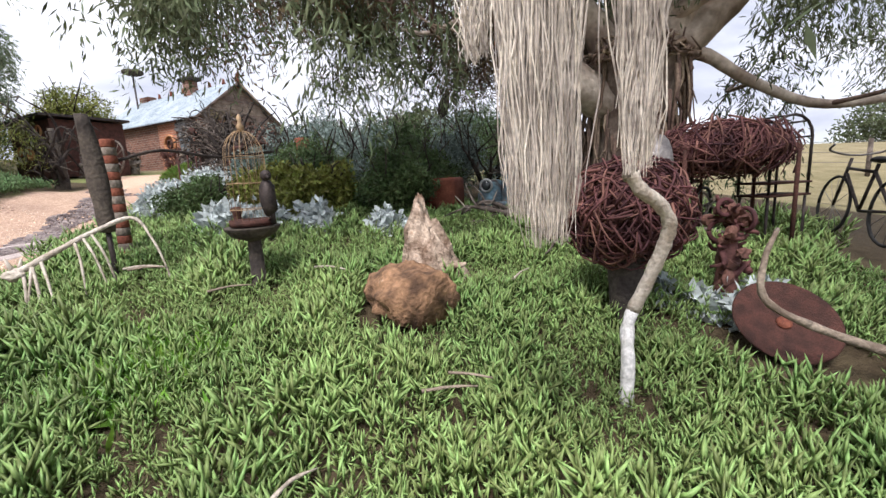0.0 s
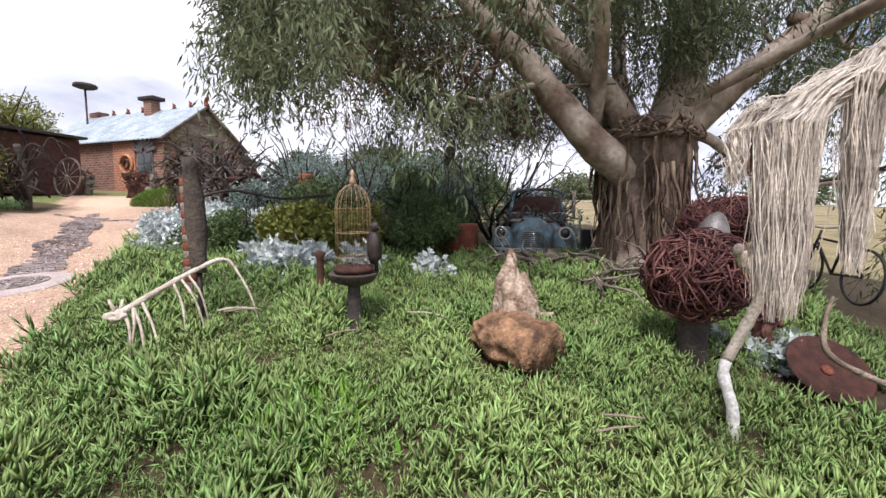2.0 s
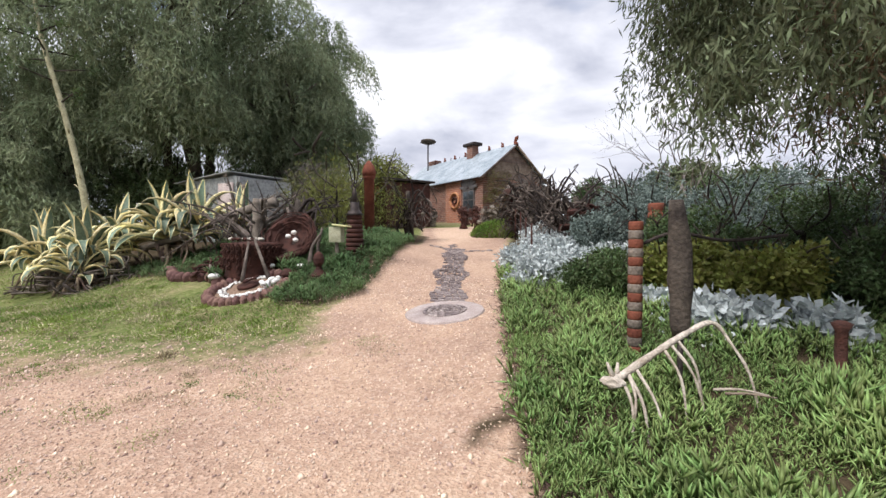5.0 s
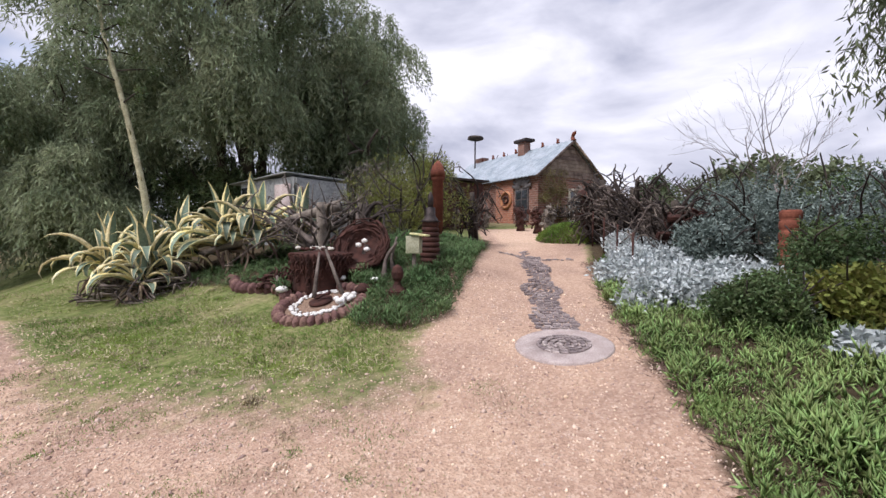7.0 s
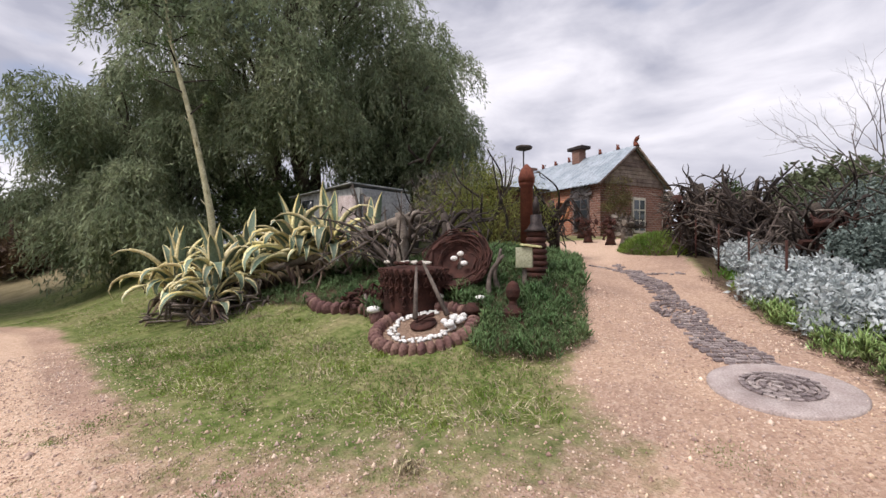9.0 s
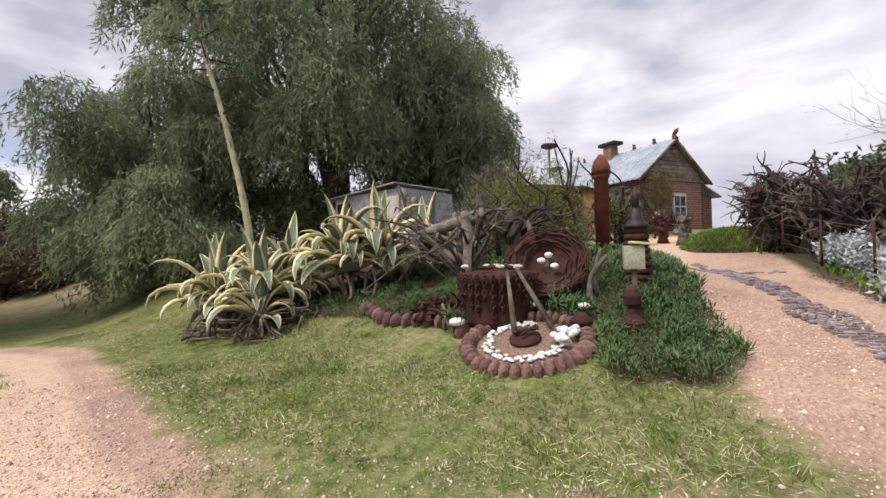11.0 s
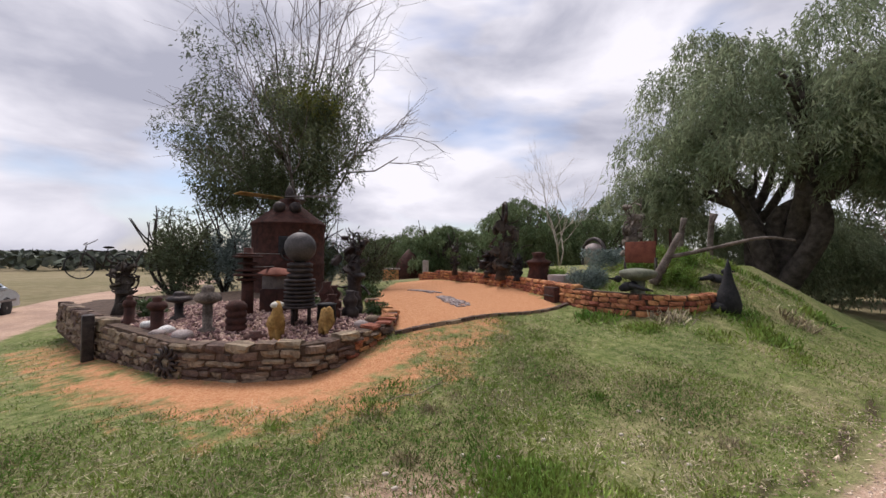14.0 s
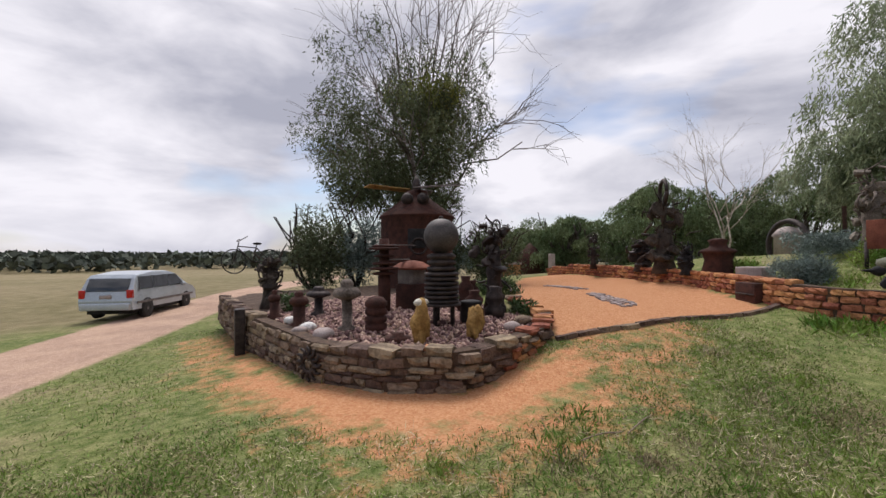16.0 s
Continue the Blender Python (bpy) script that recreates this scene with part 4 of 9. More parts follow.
# ---- house and shed ----
def brick_material(name, c1, c2, joint):
    m = material(name, c1, c2, 1.5, 0.92, 0, 0.5, 14)
    nt = m.node_tree
    tc = nt.nodes.new("ShaderNodeTexCoord")
    split = nt.nodes.new("ShaderNodeSeparateXYZ")
    nt.links.new(tc.outputs["Object"], split.inputs[0])
    add = nt.nodes.new("ShaderNodeMath")
    nt.links.new(split.outputs[0], add.inputs[0])
    nt.links.new(split.outputs[1], add.inputs[1])
    both = nt.nodes.new("ShaderNodeCombineXYZ")
    nt.links.new(add.outputs[0], both.inputs[0])
    nt.links.new(split.outputs[2], both.inputs[1])
    br = nt.nodes.new("ShaderNodeTexBrick")
    for key, value in (("Scale", 1.0), ("Brick Width", 0.3), ("Row Height", 0.115), ("Mortar Size", 0.012), ("Color1", (*c1, 1)), ("Color2", (*c2, 1)), ("Mortar", (*joint, 1))):
        br.inputs[key].default_value = value
    nt.links.new(both.outputs[0], br.inputs["Vector"])
    hsv = next(n for n in nt.nodes if n.type == "HUE_SAT")
    nt.links.new(br.outputs["Color"], hsv.inputs["Color"])
    return m


M_BRICKWALL = brick_material("brick_wall", (0.26, 0.12, 0.085), (0.16, 0.075, 0.055), (0.3, 0.24, 0.2))
M_BRICKORANGE = brick_material("orange_brick_wall", (0.46, 0.19, 0.11), (0.34, 0.13, 0.08), (0.42, 0.3, 0.23))
M_BOARD = material("weathered_board", (0.13, 0.095, 0.075), (0.26, 0.2, 0.165), 3, 0.9, 0, 0.5, 30, vary=0.3)
M_PALEFRAME = material("pale_window_frame", (0.5, 0.47, 0.38), (0.66, 0.62, 0.52), 5, 0.7, 0, 0.2, 30)
M_CREEPER = material("creeper_leaf", (0.1, 0.085, 0.04), (0.2, 0.17, 0.07), 1.0, 0.8, 0, 0.0, 20, island=0.5, translucent=0.2)


def house():
    u, v = Vector((-0.89, 0.456, 0)), Vector((0.456, 0.89, 0))
    t = thing("cottage", -10.24, 22.4, 2.6, "old stone cottage with a grey iron gable roof", "house", rz=math.degrees(math.atan2(u.y, u.x)))
    # local x runs along the ridge away from the gable, local -y is the drive side
    half, ln, ea, ri = 2.25, 9.0, 2.75, 4.5
    bm = bmesh.new()
    for yy in (half, -half):
        box(ln / 2, yy * 0.955, ea / 2, ln, 0.2, ea, bm=bm)
    part("wall", bm, M_BRICKWALL, t, "red-brown brick side walls", soft=False)
    for xx in (0.0, ln):
        bm = bmesh.new()
        f = [bm.verts.new((xx + dx, yy, zz)) for dx in (0, 0.2) for yy, zz in ((-half, 0), (half, 0), (half, ea), (0, ri - 0.05), (-half, ea))]
        bm.faces.new(f[:5][::-1]), bm.faces.new(f[5:])
        for k in range(5):
            bm.faces.new((f[k], f[(k + 1) % 5], f[5 + (k + 1) % 5], f[5 + k]))
        part("gable_wall", bm, M_BRICKWALL, t, "red-brown brick gable end", soft=False)
    for sgn in (1, -1):
        bm = bmesh.new()
        n = 110
        rows_ = []
        for k in range(n + 1):
            xx = -0.25 + (ln + 0.5) * k / n
            wv = 0.018 * math.sin(k * 2.0)
            rows_.append([bm.verts.new((xx, sgn * yy, zz + wv + th)) for th in (0, 0.05) for yy, zz in ((0, ri + 0.03), (half + 0.3, ea - 0.2))])
        for a, b in zip(rows_, rows_[1:]):
            for p, q in ((0, 1), (1, 3), (3, 2), (2, 0)):
                bm.faces.new((a[p], a[q], b[q], b[p]))
        part("roof", bm, M_IRONROOF, t, "grey corrugated iron roof", soft=False)
    for k in range(7):
        fin = part("ridge_ornament", lathe([(0.09, 0), (0.1, 0.08), (0.05, 0.14), (0.075, 0.2), (0.02, 0.27)], 8, Matrix.Translation((0.9 + k * 1.15, 0, ri + 0.06))), M_RUST_RED, t, "small terracotta figure on the ridge")
        part("ear", tube([(0.9 + k * 1.15 + 0.04, 0, ri + 0.2), (0.9 + k * 1.15 + 0.1, 0, ri + 0.38)], [0.05, 0.015], 6), M_RUST_RED, fin)
    part("gable_finial", tube(bent([(-0.2, 0, ri), (-0.12, 0, ri + 0.22), (-0.24, 0, ri + 0.4), (-0.34, 0, ri + 0.5)], 4), [0.14, 0.13, 0.12, 0.1, 0.09, 0.09, 0.09, 0.1, 0.1, 0.08, 0.05, 0.04, 0.02][:len(bent([(0, 0, 0), (0, 0, 1), (0, 0, 2), (0, 0, 3)], 4))], 8), M_RUST_RED, t, "tall terracotta finial at the gable peak")
    ch = part("chimney", box(3.4, 0.2, ri + 0.15, 0.55, 0.5, 0.8, bevel=0.02), M_BRICKWALL, t, "low brick chimney", soft=False)
    part("chimney_cap", box(3.4, 0.2, ri + 0.62, 1.1, 0.7, 0.18, bevel=0.03), M_IRON, ch, "dark iron cap over the chimney")
    part("chimney", box(8.2, -0.2, ri + 0.0, 0.9, 0.5, 0.7, bevel=0.02), M_BRICKWALL, t, "low brick chimney", soft=False)
    # weatherboards in the gable's top
    for k in range(9):
        z0 = ea - 0.15 + k * 0.185
        w0 = half * (ri - 0.1 - z0) / (ri - ea) if z0 > ea else half
        w0 = min(w0, half) - 0.08
        if w0 > 0.1:
            part("weatherboard", box(-0.03, 0, z0 + 0.08, 0.04, 2 * w0, 0.17, m=Matrix.Translation((0, 0, 0)), bevel=0.006), M_BOARD, t, soft=False)
    for sgn in (1, -1):
        part("bargeboard", tube([(-0.22, 0, ri + 0.0), (-0.22, sgn * (half + 0.3), ea - 0.23)], 0.07, 4), M_BOARD, t, "weathered bargeboard under the roof edge")
    win = part("window", box(-0.06, -0.3, 1.15, 0.1, 0.92, 1.75, bevel=0.01), M_PALEFRAME, t, "pale timber sash window", soft=False)
    for py in (-0.5, -0.1):
        for pz in (0.63, 1.15, 1.67):
            part("pane", box(-0.115, py, pz, 0.02, 0.32, 0.44), M_VANGLASS, win, soft=False)
    part("window_sill", box(-0.12, -0.3, 0.24, 0.18, 1.05, 0.09, bevel=0.01), M_CONCRETE, win)
    # fanned window on the wall beside the drive
    fan = part("window", box(1.15, half + 0.03, 1.2, 1.0, 0.08, 1.7, bevel=0.01), M_GREYMETAL, t, "window under a fan of grey iron blades", soft=False)
    for px in (0.92, 1.38):
        for pz in (0.7, 1.2, 1.7):
            part("pane", box(px, half + 0.085, pz, 0.38, 0.02, 0.42), M_VANGLASS, fan, soft=False)
    for k in range(9):
        a = math.pi * (k + 0.5) / 9
        part("blade", box(0, 0, 0.42, 0.15, 0.05, 0.62, m=Matrix.Translation((1.15, half + 0.09, 2.05)) @ Matrix.Rotation(a - math.pi / 2, 4, "Y"), bevel=0.01), M_GREYMETAL, fan, "grey iron blade")
    part("wall_panel", box(2.6, half + 0.02, 1.3, 1.5, 0.06, 2.5, bevel=0.02), M_BRICKORANGE, t, "orange brick bay", soft=False)
    part("wall_wheel", hoop(2.4, half + 0.1, 1.5, 0.42, 0.07), M_RENDER, t, "terracotta wheel fixed to the wall")
    part("wall_wheel", hoop(2.4, half + 0.1, 1.5, 0.18, 0.05), M_RUST, t, "small rusty wheel fixed to the wall")
    bm = box(2.6, -half - 1.1, 1.0, 4.4, 0.15, 2.0)
    box(0.5, -half - 0.7, 1.0, 0.15, 1.2, 2.0, bm=bm)
    part("lean_to_wall", bm, M_BRICKWALL, t, "low lean-to of brick", soft=False)
    part("lean_to_roof", box(0, 0, 0, 5.0, 1.9, 0.06, m=Matrix.Translation((2.6, -half - 0.75, 2.35)) @ Matrix.Rotation(radians(22), 4, "X")), M_IRONROOF, t, "lean-to roof of iron", soft=False)
    rngh = np.random.default_rng(3)
    c = np.stack([rngh.uniform(-0.35, -0.1, 34), rngh.uniform(0.4, 2.3, 34), rngh.uniform(0.3, 2.9, 34)], -1)
    hanging_leaves("creeper", c, 0.28, 34, 4, 0.25, 0.1, 0.03, M_CREEPER, rngh, 0.4, t, "thin olive-brown creeper over the gable")
    bm = tangle(rngh, 40, 0.5, 1.2, 0.1, 1.2, 0.03, 1.2)
    bmesh.ops.translate(bm, verts=bm.verts, vec=(-0.45, 1.2, 0.5))
    tagged(part("creeper_stem", bm, M_DARKWOOD, t, "bare dark creeper stems"), kind="stuff")
    return t


house()


def red_shed():
    x, y = -15.0, 17.4
    t = thing("red_shed", x, y, H(x, y) - 0.05, "low dark red shed hung with farm relics", "shed", rz=-27)
    part("wall", box(0, 0, 1.05, 3.4, 2.4, 2.1, bevel=0.02), M_RUST, t, "dark red boarded walls", soft=False)
    part("roof", box(0, -0.1, 2.2, 3.9, 2.9, 0.09, bevel=0.01), M_IRON, t, "flat dark roof with a deep edge", soft=False)
    rng = np.random.default_rng(8)
    for k in range(9):
        cx, cz = rng.uniform(-1.4, 1.5), rng.uniform(0.6, 1.9)
        bm = hoop(cx, -1.24, cz, rng.uniform(0.13, 0.26), 0.035)
        part("wall_hoop", bm, M_RENDER if k % 2 else M_PLATE, t, "pale ring fixed to the wall")
    return t


red_shed()


def spoked_wheel(x, y, r, rz, tilt, mat=M_DRIFT, name="wagon_wheel", label="weathered wooden wagon wheel leaning upright", thick=0.035, spokes=12, z=None, hub=0.07):
    t = thing(name, x, y, (H(x, y) if z is None else z), label, "wheel")
    t.matrix_basis = pose(x, y, (H(x, y) if z is None else z), tilt, 0, rz)
    part("rim", hoop(0, 0, r, r - thick, thick), mat, t)
    part("hub", lathe([(hub, -0.08), (hub * 1.2, 0), (hub, 0.08)], 12, Matrix.Translation((0, 0, r)) @ Matrix.Rotation(math.pi / 2, 4, "X")), mat, t)
    for k in range(spokes):
        a = k * math.tau / spokes
        part("spoke", tube([(0, 0, r), (math.cos(a) * (r - thick), 0, r + math.sin(a) * (r - thick))], thick * 0.5, 6), mat, t)
    return t


spoked_wheel(-12.6, 16.3, 0.72, -25, -8)
spoked_wheel(-13.6, 16.0, 0.5, -30, -10)


def iron_shed():
    x, y = -15.7, 9.3
    t = thing("tin_shed", x, y, 1.6, "small shed of pale corrugated iron behind the agaves", "shed", rz=-3)
    bm = bmesh.new()
    n = 120
    pr = [bm.verts.new((-1.45 + 2.9 * k / n, -0.95 + 0.02 * math.sin(k * 1.6), zz)) for k in range(n + 1) for zz in (0, 2.3)]
    for k in range(n):
        bm.faces.new((pr[2 * k], pr[2 * k + 2], pr[2 * k + 3], pr[2 * k + 1]))
    box(0, 0.1, 1.15, 2.85, 1.9, 2.28, bm=bm)
    part("wall", bm, M_SHEDIRON, t, "pale corrugated walls", soft=False)
    bm = box(-0.2, 0, 2.36, 3.2, 2.2, 0.03, m=Matrix.Rotation(radians(-3), 4, "Y"))
    part("roof", bm, M_SHEDIRON, t, "skillion iron roof", soft=False)
    w = part("window", box(-1.0, -1.0, 1.85, 0.55, 0.05, 0.5), M_VANGLASS, t, "small dark window")
    part("door", box(0.95, -1.0, 1.1, 0.75, 0.05, 2.0), M_CONCRETE, t, "white door")
    return t


iron_shed()


# ---- walls of stone ----
def stone_meshes(kinds, sx, sy, sz, mat, seed):
    out = []
    for k in range(kinds):
        bm = bmesh.new()
        bmesh.ops.create_cube(bm, size=1.0)
        bmesh.ops.subdivide_edges(bm, edges=bm.edges[:], cuts=1, use_grid_fill=True)
        for v in bm.verts:
            far = max(abs(v.co.x), abs(v.co.y), abs(v.co.z))
            corner = sum(abs(c) > 0.4 for c in v.co)
            pull = 1.0 - (0.10 if corner == 3 else 0.03 if corner == 2 else 0.0)
            n = noise.noise_vector(v.co * 2.1 + Vector((seed + k * 5.3, k, 1)))
            v.co = Vector((v.co.x * sx, v.co.y * sy, v.co.z * sz)) * pull + Vector((n.x * sx * 0.12, n.y * sy * 0.14, n.z * sz * 0.2))
        me = bpy.data.meshes.new("stone")
        bm.to_mesh(me)
        bm.free()
        me.materials.append(mat)
        out.append(me)
    return out


def polyline(points):
    P = [Vector((x, y)) for x, y, *_ in points]
    acc = [0.0]
    for a, b in zip(P, P[1:]):
        acc.append(acc[-1] + (b - a).length)

    def at(s):
        for i in range(len(P) - 1):
            if s <= acc[i + 1] or i == len(P) - 2:
                u = (s - acc[i]) / (acc[i + 1] - acc[i])
                p = P[i].lerp(P[i + 1], u)
                d = (P[i + 1] - P[i]).normalized()
                vals = [points[i][k] + (points[i + 1][k] - points[i][k]) * u for k in range(2, len(points[i]))]
                return p, d, vals
    return acc[-1], at


def dry_wall(name, points, course, length, depth, mat, label, seed, piece="stone", mat_for=None, uneven=0.4):
    """points: x, y, foot, top."""
    rng = random.Random(seed)
    total, at = polyline(points)
    t = thing(name, 0, 0, 0, label, "wall", kind="structure")
    kinds = stone_meshes(7, length, depth, course, mat, seed)
    bm = bmesh.new()
    n = max(2, int(total / 0.25))
    ring = []
    for i in range(n + 1):
        p, d, (lo, hi) = at(total * i / n)
        q = Vector((-d.y, d.x)) * depth * 0.36
        ring.append([bm.verts.new((p.x + s * q.x, p.y + s * q.y, zz)) for s, zz in ((1, lo - 0.1), (-1, lo - 0.1), (-1, hi - 0.04), (1, hi - 0.04))])
    for a, b in zip(ring, ring[1:]):
        for k in range(4):
            bm.faces.new((a[k], a[(k + 1) % 4], b[(k + 1) % 4], b[k]))
    bm.faces.new(ring[0]), bm.faces.new(ring[-1][::-1])
    part("core", bm, M_MORTAR, t, "earth joints between the stones", soft=False)
    hi_max = max(p[3] - p[2] for p in points)
    foot = 0.0
    while foot < hi_max + course:
        rise = course * rng.uniform(1 - uneven, 1 + uneven)
        s = rng.uniform(0, length)
        while s < total:
            k = rng.uniform(0.55, 1.5)
            w = length * k
            p, d, (lo, hi) = at(min(s + w / 2, total))
            zz = lo + foot + rise * 0.5
            if zz + rise * 0.4 <= hi + 0.02 and s + w < total + length * 0.5:
                ob = link(piece, kinds[rng.randrange(len(kinds))], t)
                ang = math.degrees(math.atan2(d.y, d.x)) + rng.uniform(-4, 4) + (180 if rng.random() < 0.5 else 0)
                out = rng.uniform(-0.5, 0.5) * 0.09 * depth
                ob.matrix_basis = pose(p.x - d.y * out, p.y + d.x * out, zz + rng.uniform(-0.012, 0.012) * uneven * 2, rng.uniform(-4, 4), rng.uniform(-3, 3), ang) @ Matrix.Diagonal((k * 0.95, rng.uniform(0.9, 1.15), rise / course * rng.uniform(0.8, 0.96), 1))
                other = mat_for(s / total, rng) if mat_for else None
                if other:
                    ob.material_slots[0].link = "OBJECT"
                    ob.material_slots[0].material = other
            s += w
        foot += rise
    return t


BEDWALL = [(-9.3, -13.9, 0.55, 1.15), (-9.55, -10.4, 0.55, 1.15), (-9.85, -8.7, 0.57, 1.15), (-10.12, -7.1, 0.6, 1.15), (-10.65, -6.22, 0.64, 1.15), (-11.3, -5.78, 0.68, 1.15), (-12.0, -5.9, 0.8, 1.17), (-12.8, -6.15, 0.98, 1.22), (-13.5, -6.8, 1.1, 1.28), (-14.0, -8.2, 1.2, 1.36)]
dry_wall("wall_bed", BEDWALL, 0.082, 0.24, 0.26, M_STONE, "curved dry stone retaining wall of brown slabs", 41, mat_for=lambda s, r: M_ORANGESTONE if s > 0.72 and r.random() < 0.6 else None)
WALL2 = [(-17.9, -2.55, 1.25, 1.62), (-17.1, -2.85, 1.2, 1.64), (-16.68, -3.5, 1.2, 1.65), (-16.75, -4.4, 1.2, 1.66), (-17.15, -5.2, 1.2, 1.68), (-17.75, -6.1, 1.22, 1.7), (-18.8, -7.8, 1.24, 1.72), (-20.1, -10.4, 1.24, 1.74), (-21.2, -13.2, 1.22, 1.72), (-21.8, -15.2, 1.2, 1.55)]
dry_wall("wall_court", WALL2, 0.105, 0.18, 0.24, M_BRICK, "low wall of reused orange bricks", 42, piece="brick", uneven=0.12)


# ---- raised bed of pebbles ----
BEDTOP = [(-9.5, -13.8), (-9.75, -10.4), (-10.0, -8.7), (-10.27, -7.15), (-10.75, -6.35), (-11.32, -5.95), (-12.0, -6.07), (-12.75, -6.3), (-13.35, -6.9), (-13.85, -8.3), (-15.6, -11.0), (-16.5, -14.5), (-10.0, -15.0)]


def bed_height(x, y):
    return 1.06 + 0.16 * smooth(0, 1.6, inside(x, y, BEDTOP)) + 0.05 * smooth(-12.0, -13.5, np.asarray(x, float))


def pebble_bed():
    rng = np.random.default_rng(9)
    xs, ys = np.arange(-16.6, -9.3, 0.12), np.arange(-15.2, -5.8, 0.12)
    X, Y = np.meshgrid(xs, ys, indexing="ij")
    ins = inside(X, Y, BEDTOP)
    Z = bed_height(X, Y)
    idx = np.arange(X.size).reshape(X.shape)
    q = np.stack([idx[:-1, :-1], idx[1:, :-1], idx[1:, 1:], idx[:-1, 1:]], -1).reshape(-1, 4)
    q = q[(ins.ravel()[q] > -0.06).all(1)]
    used, back = np.unique(q, return_inverse=True)
    me = npmesh("bed_earth", np.stack([X.ravel()[used], Y.ravel()[used], Z.ravel()[used]], -1), back.reshape(-1, 4), [M_MORTAR], flat=False)
    tagged(new("bed_earth", me), "dark earth filling the raised stone bed", "earth", kind="structure")
    n = 9000
    x, y = rng.uniform(-14.2, -9.7, n), rng.uniform(-10.5, -5.9, n)
    keep = inside(x, y, BEDTOP) > 0.03
    x, y = x[keep], y[keep]
    z = bed_height(x, y)
    base = bmesh.new()
    bmesh.ops.create_icosphere(base, subdivisions=1, radius=1.0)
    bv = np.array([v.co[:] for v in base.verts])
    bf = np.array([[v.index for v in f.verts] for f in base.faces])
    base.free()
    k = len(x)
    sc = rng.uniform(0.016, 0.045, (k, 1, 1)) * rng.uniform(0.6, 1.2, (k, 1, 3))
    a = rng.uniform(0, math.tau, k)
    V = bv[None] * sc * (1 + 0.15 * rng.normal(size=(k, len(bv), 1)))
    ca, sa = np.cos(a)[:, None], np.sin(a)[:, None]
    V = np.stack([V[..., 0] * ca - V[..., 1] * sa + x[:, None], V[..., 0] * sa + V[..., 1] * ca + y[:, None], V[..., 2] + z[:, None] + 0.01], -1)
    F = bf[None] + (np.arange(k) * len(bv))[:, None, None]
    tagged(new("pebbles", npmesh("pebbles", V.reshape(-1, 3), F.reshape(-1, 3), [M_PEBBLE])), "pink and brown pebbles over the raised bed", "pebbles", kind="stuff")


pebble_bed()


def bz(x, y):
    return float(bed_height(x, y)) - 0.01


def water_tank():
    x, y = -14.05, -12.4
    t = thing("iron_tank", x, y, 1.0, "tall rusty riveted tank with a cone roof and propeller", "tank")
    part("body", lathe([(1.0, 0), (1.02, 0.05), (1.0, 0.1), (1.0, 1.0), (1.02, 1.04), (1.0, 1.08), (1.0, 2.1), (1.04, 2.14), (1.0, 2.18)], 40), M_RUST, t, "dark red rusted barrel")
    part("roof", lathe([(1.06, 2.15), (1.04, 2.2), (0.35, 2.72), (0.3, 2.78), (0.3, 2.9), (0.12, 2.95)], 40), M_RUST, t, "cone of rusted sheet")
    part("finial", lathe([(0.1, 2.9), (0.14, 3.05), (0.1, 3.2), (0.02, 3.35)], 14), M_IRON, t, "pointed iron cap")
    for k, a in enumerate((10, 130, 250)):
        part("blade", box(0.75, 0, 2.98, 1.3, 0.34, 0.03, m=Matrix.Rotation(radians(a), 4, "Z") @ Matrix.Rotation(radians(6), 4, "X"), bevel=0.01), M_YELLOWROCK if k == 0 else M_GREYMETAL, t, "broad propeller blade")
    for a in (40, 80):
        part("roof_ball", rock(0.17, 0.17, 0.17, a, 0.05, 2, Matrix.Rotation(radians(a), 4, "Z") @ Matrix.Translation((0.62, 0, 2.62))), M_IRON, t, "round iron float on the roof")
    # no hole is cut: a black block gives the dark inside as colour
    part("opening", box(0.0, 0.99, 1.55, 0.55, 0.1, 0.5, m=Matrix.Rotation(radians(-24), 4, "Z"), bevel=0.02), M_TARP, t, "square black block painted as the shade in an opening")
    wheel = hoop(0, 1.07, 1.35, 0.2, 0.025, Matrix())
    bmesh.ops.rotate(wheel, verts=wheel.verts, cent=(0, 0, 0), matrix=Matrix.Rotation(radians(-24), 3, "Z"))
    part("valve_wheel", wheel, M_IRON, t, "iron valve wheel")
    return t


water_tank()


def lathed(name, x, y, z, profile, mat, label, category="sculpture", seg=20, pieces=()):
    t = thing(name, x, y, z, label, category)
    part("body", lathe(profile, seg), mat, t)
    for nm, prof, mt in pieces:
        part(nm, lathe(prof, seg), mt, t)
    return t


def ribbed(r, z0, z1, n, dip=0.85):
    out = []
    for i in range(n):
        a, b = z0 + (z1 - z0) * i / n, z0 + (z1 - z0) * (i + 1) / n
        out += [(r * dip, a), (r, a + (b - a) * 0.25), (r, a + (b - a) * 0.75), (r * dip, b)]
    return out


M_BALL = material("dull_iron_ball", (0.055, 0.05, 0.05), (0.1, 0.092, 0.09), 6, 0.6, 0.3, 0.2, 60)


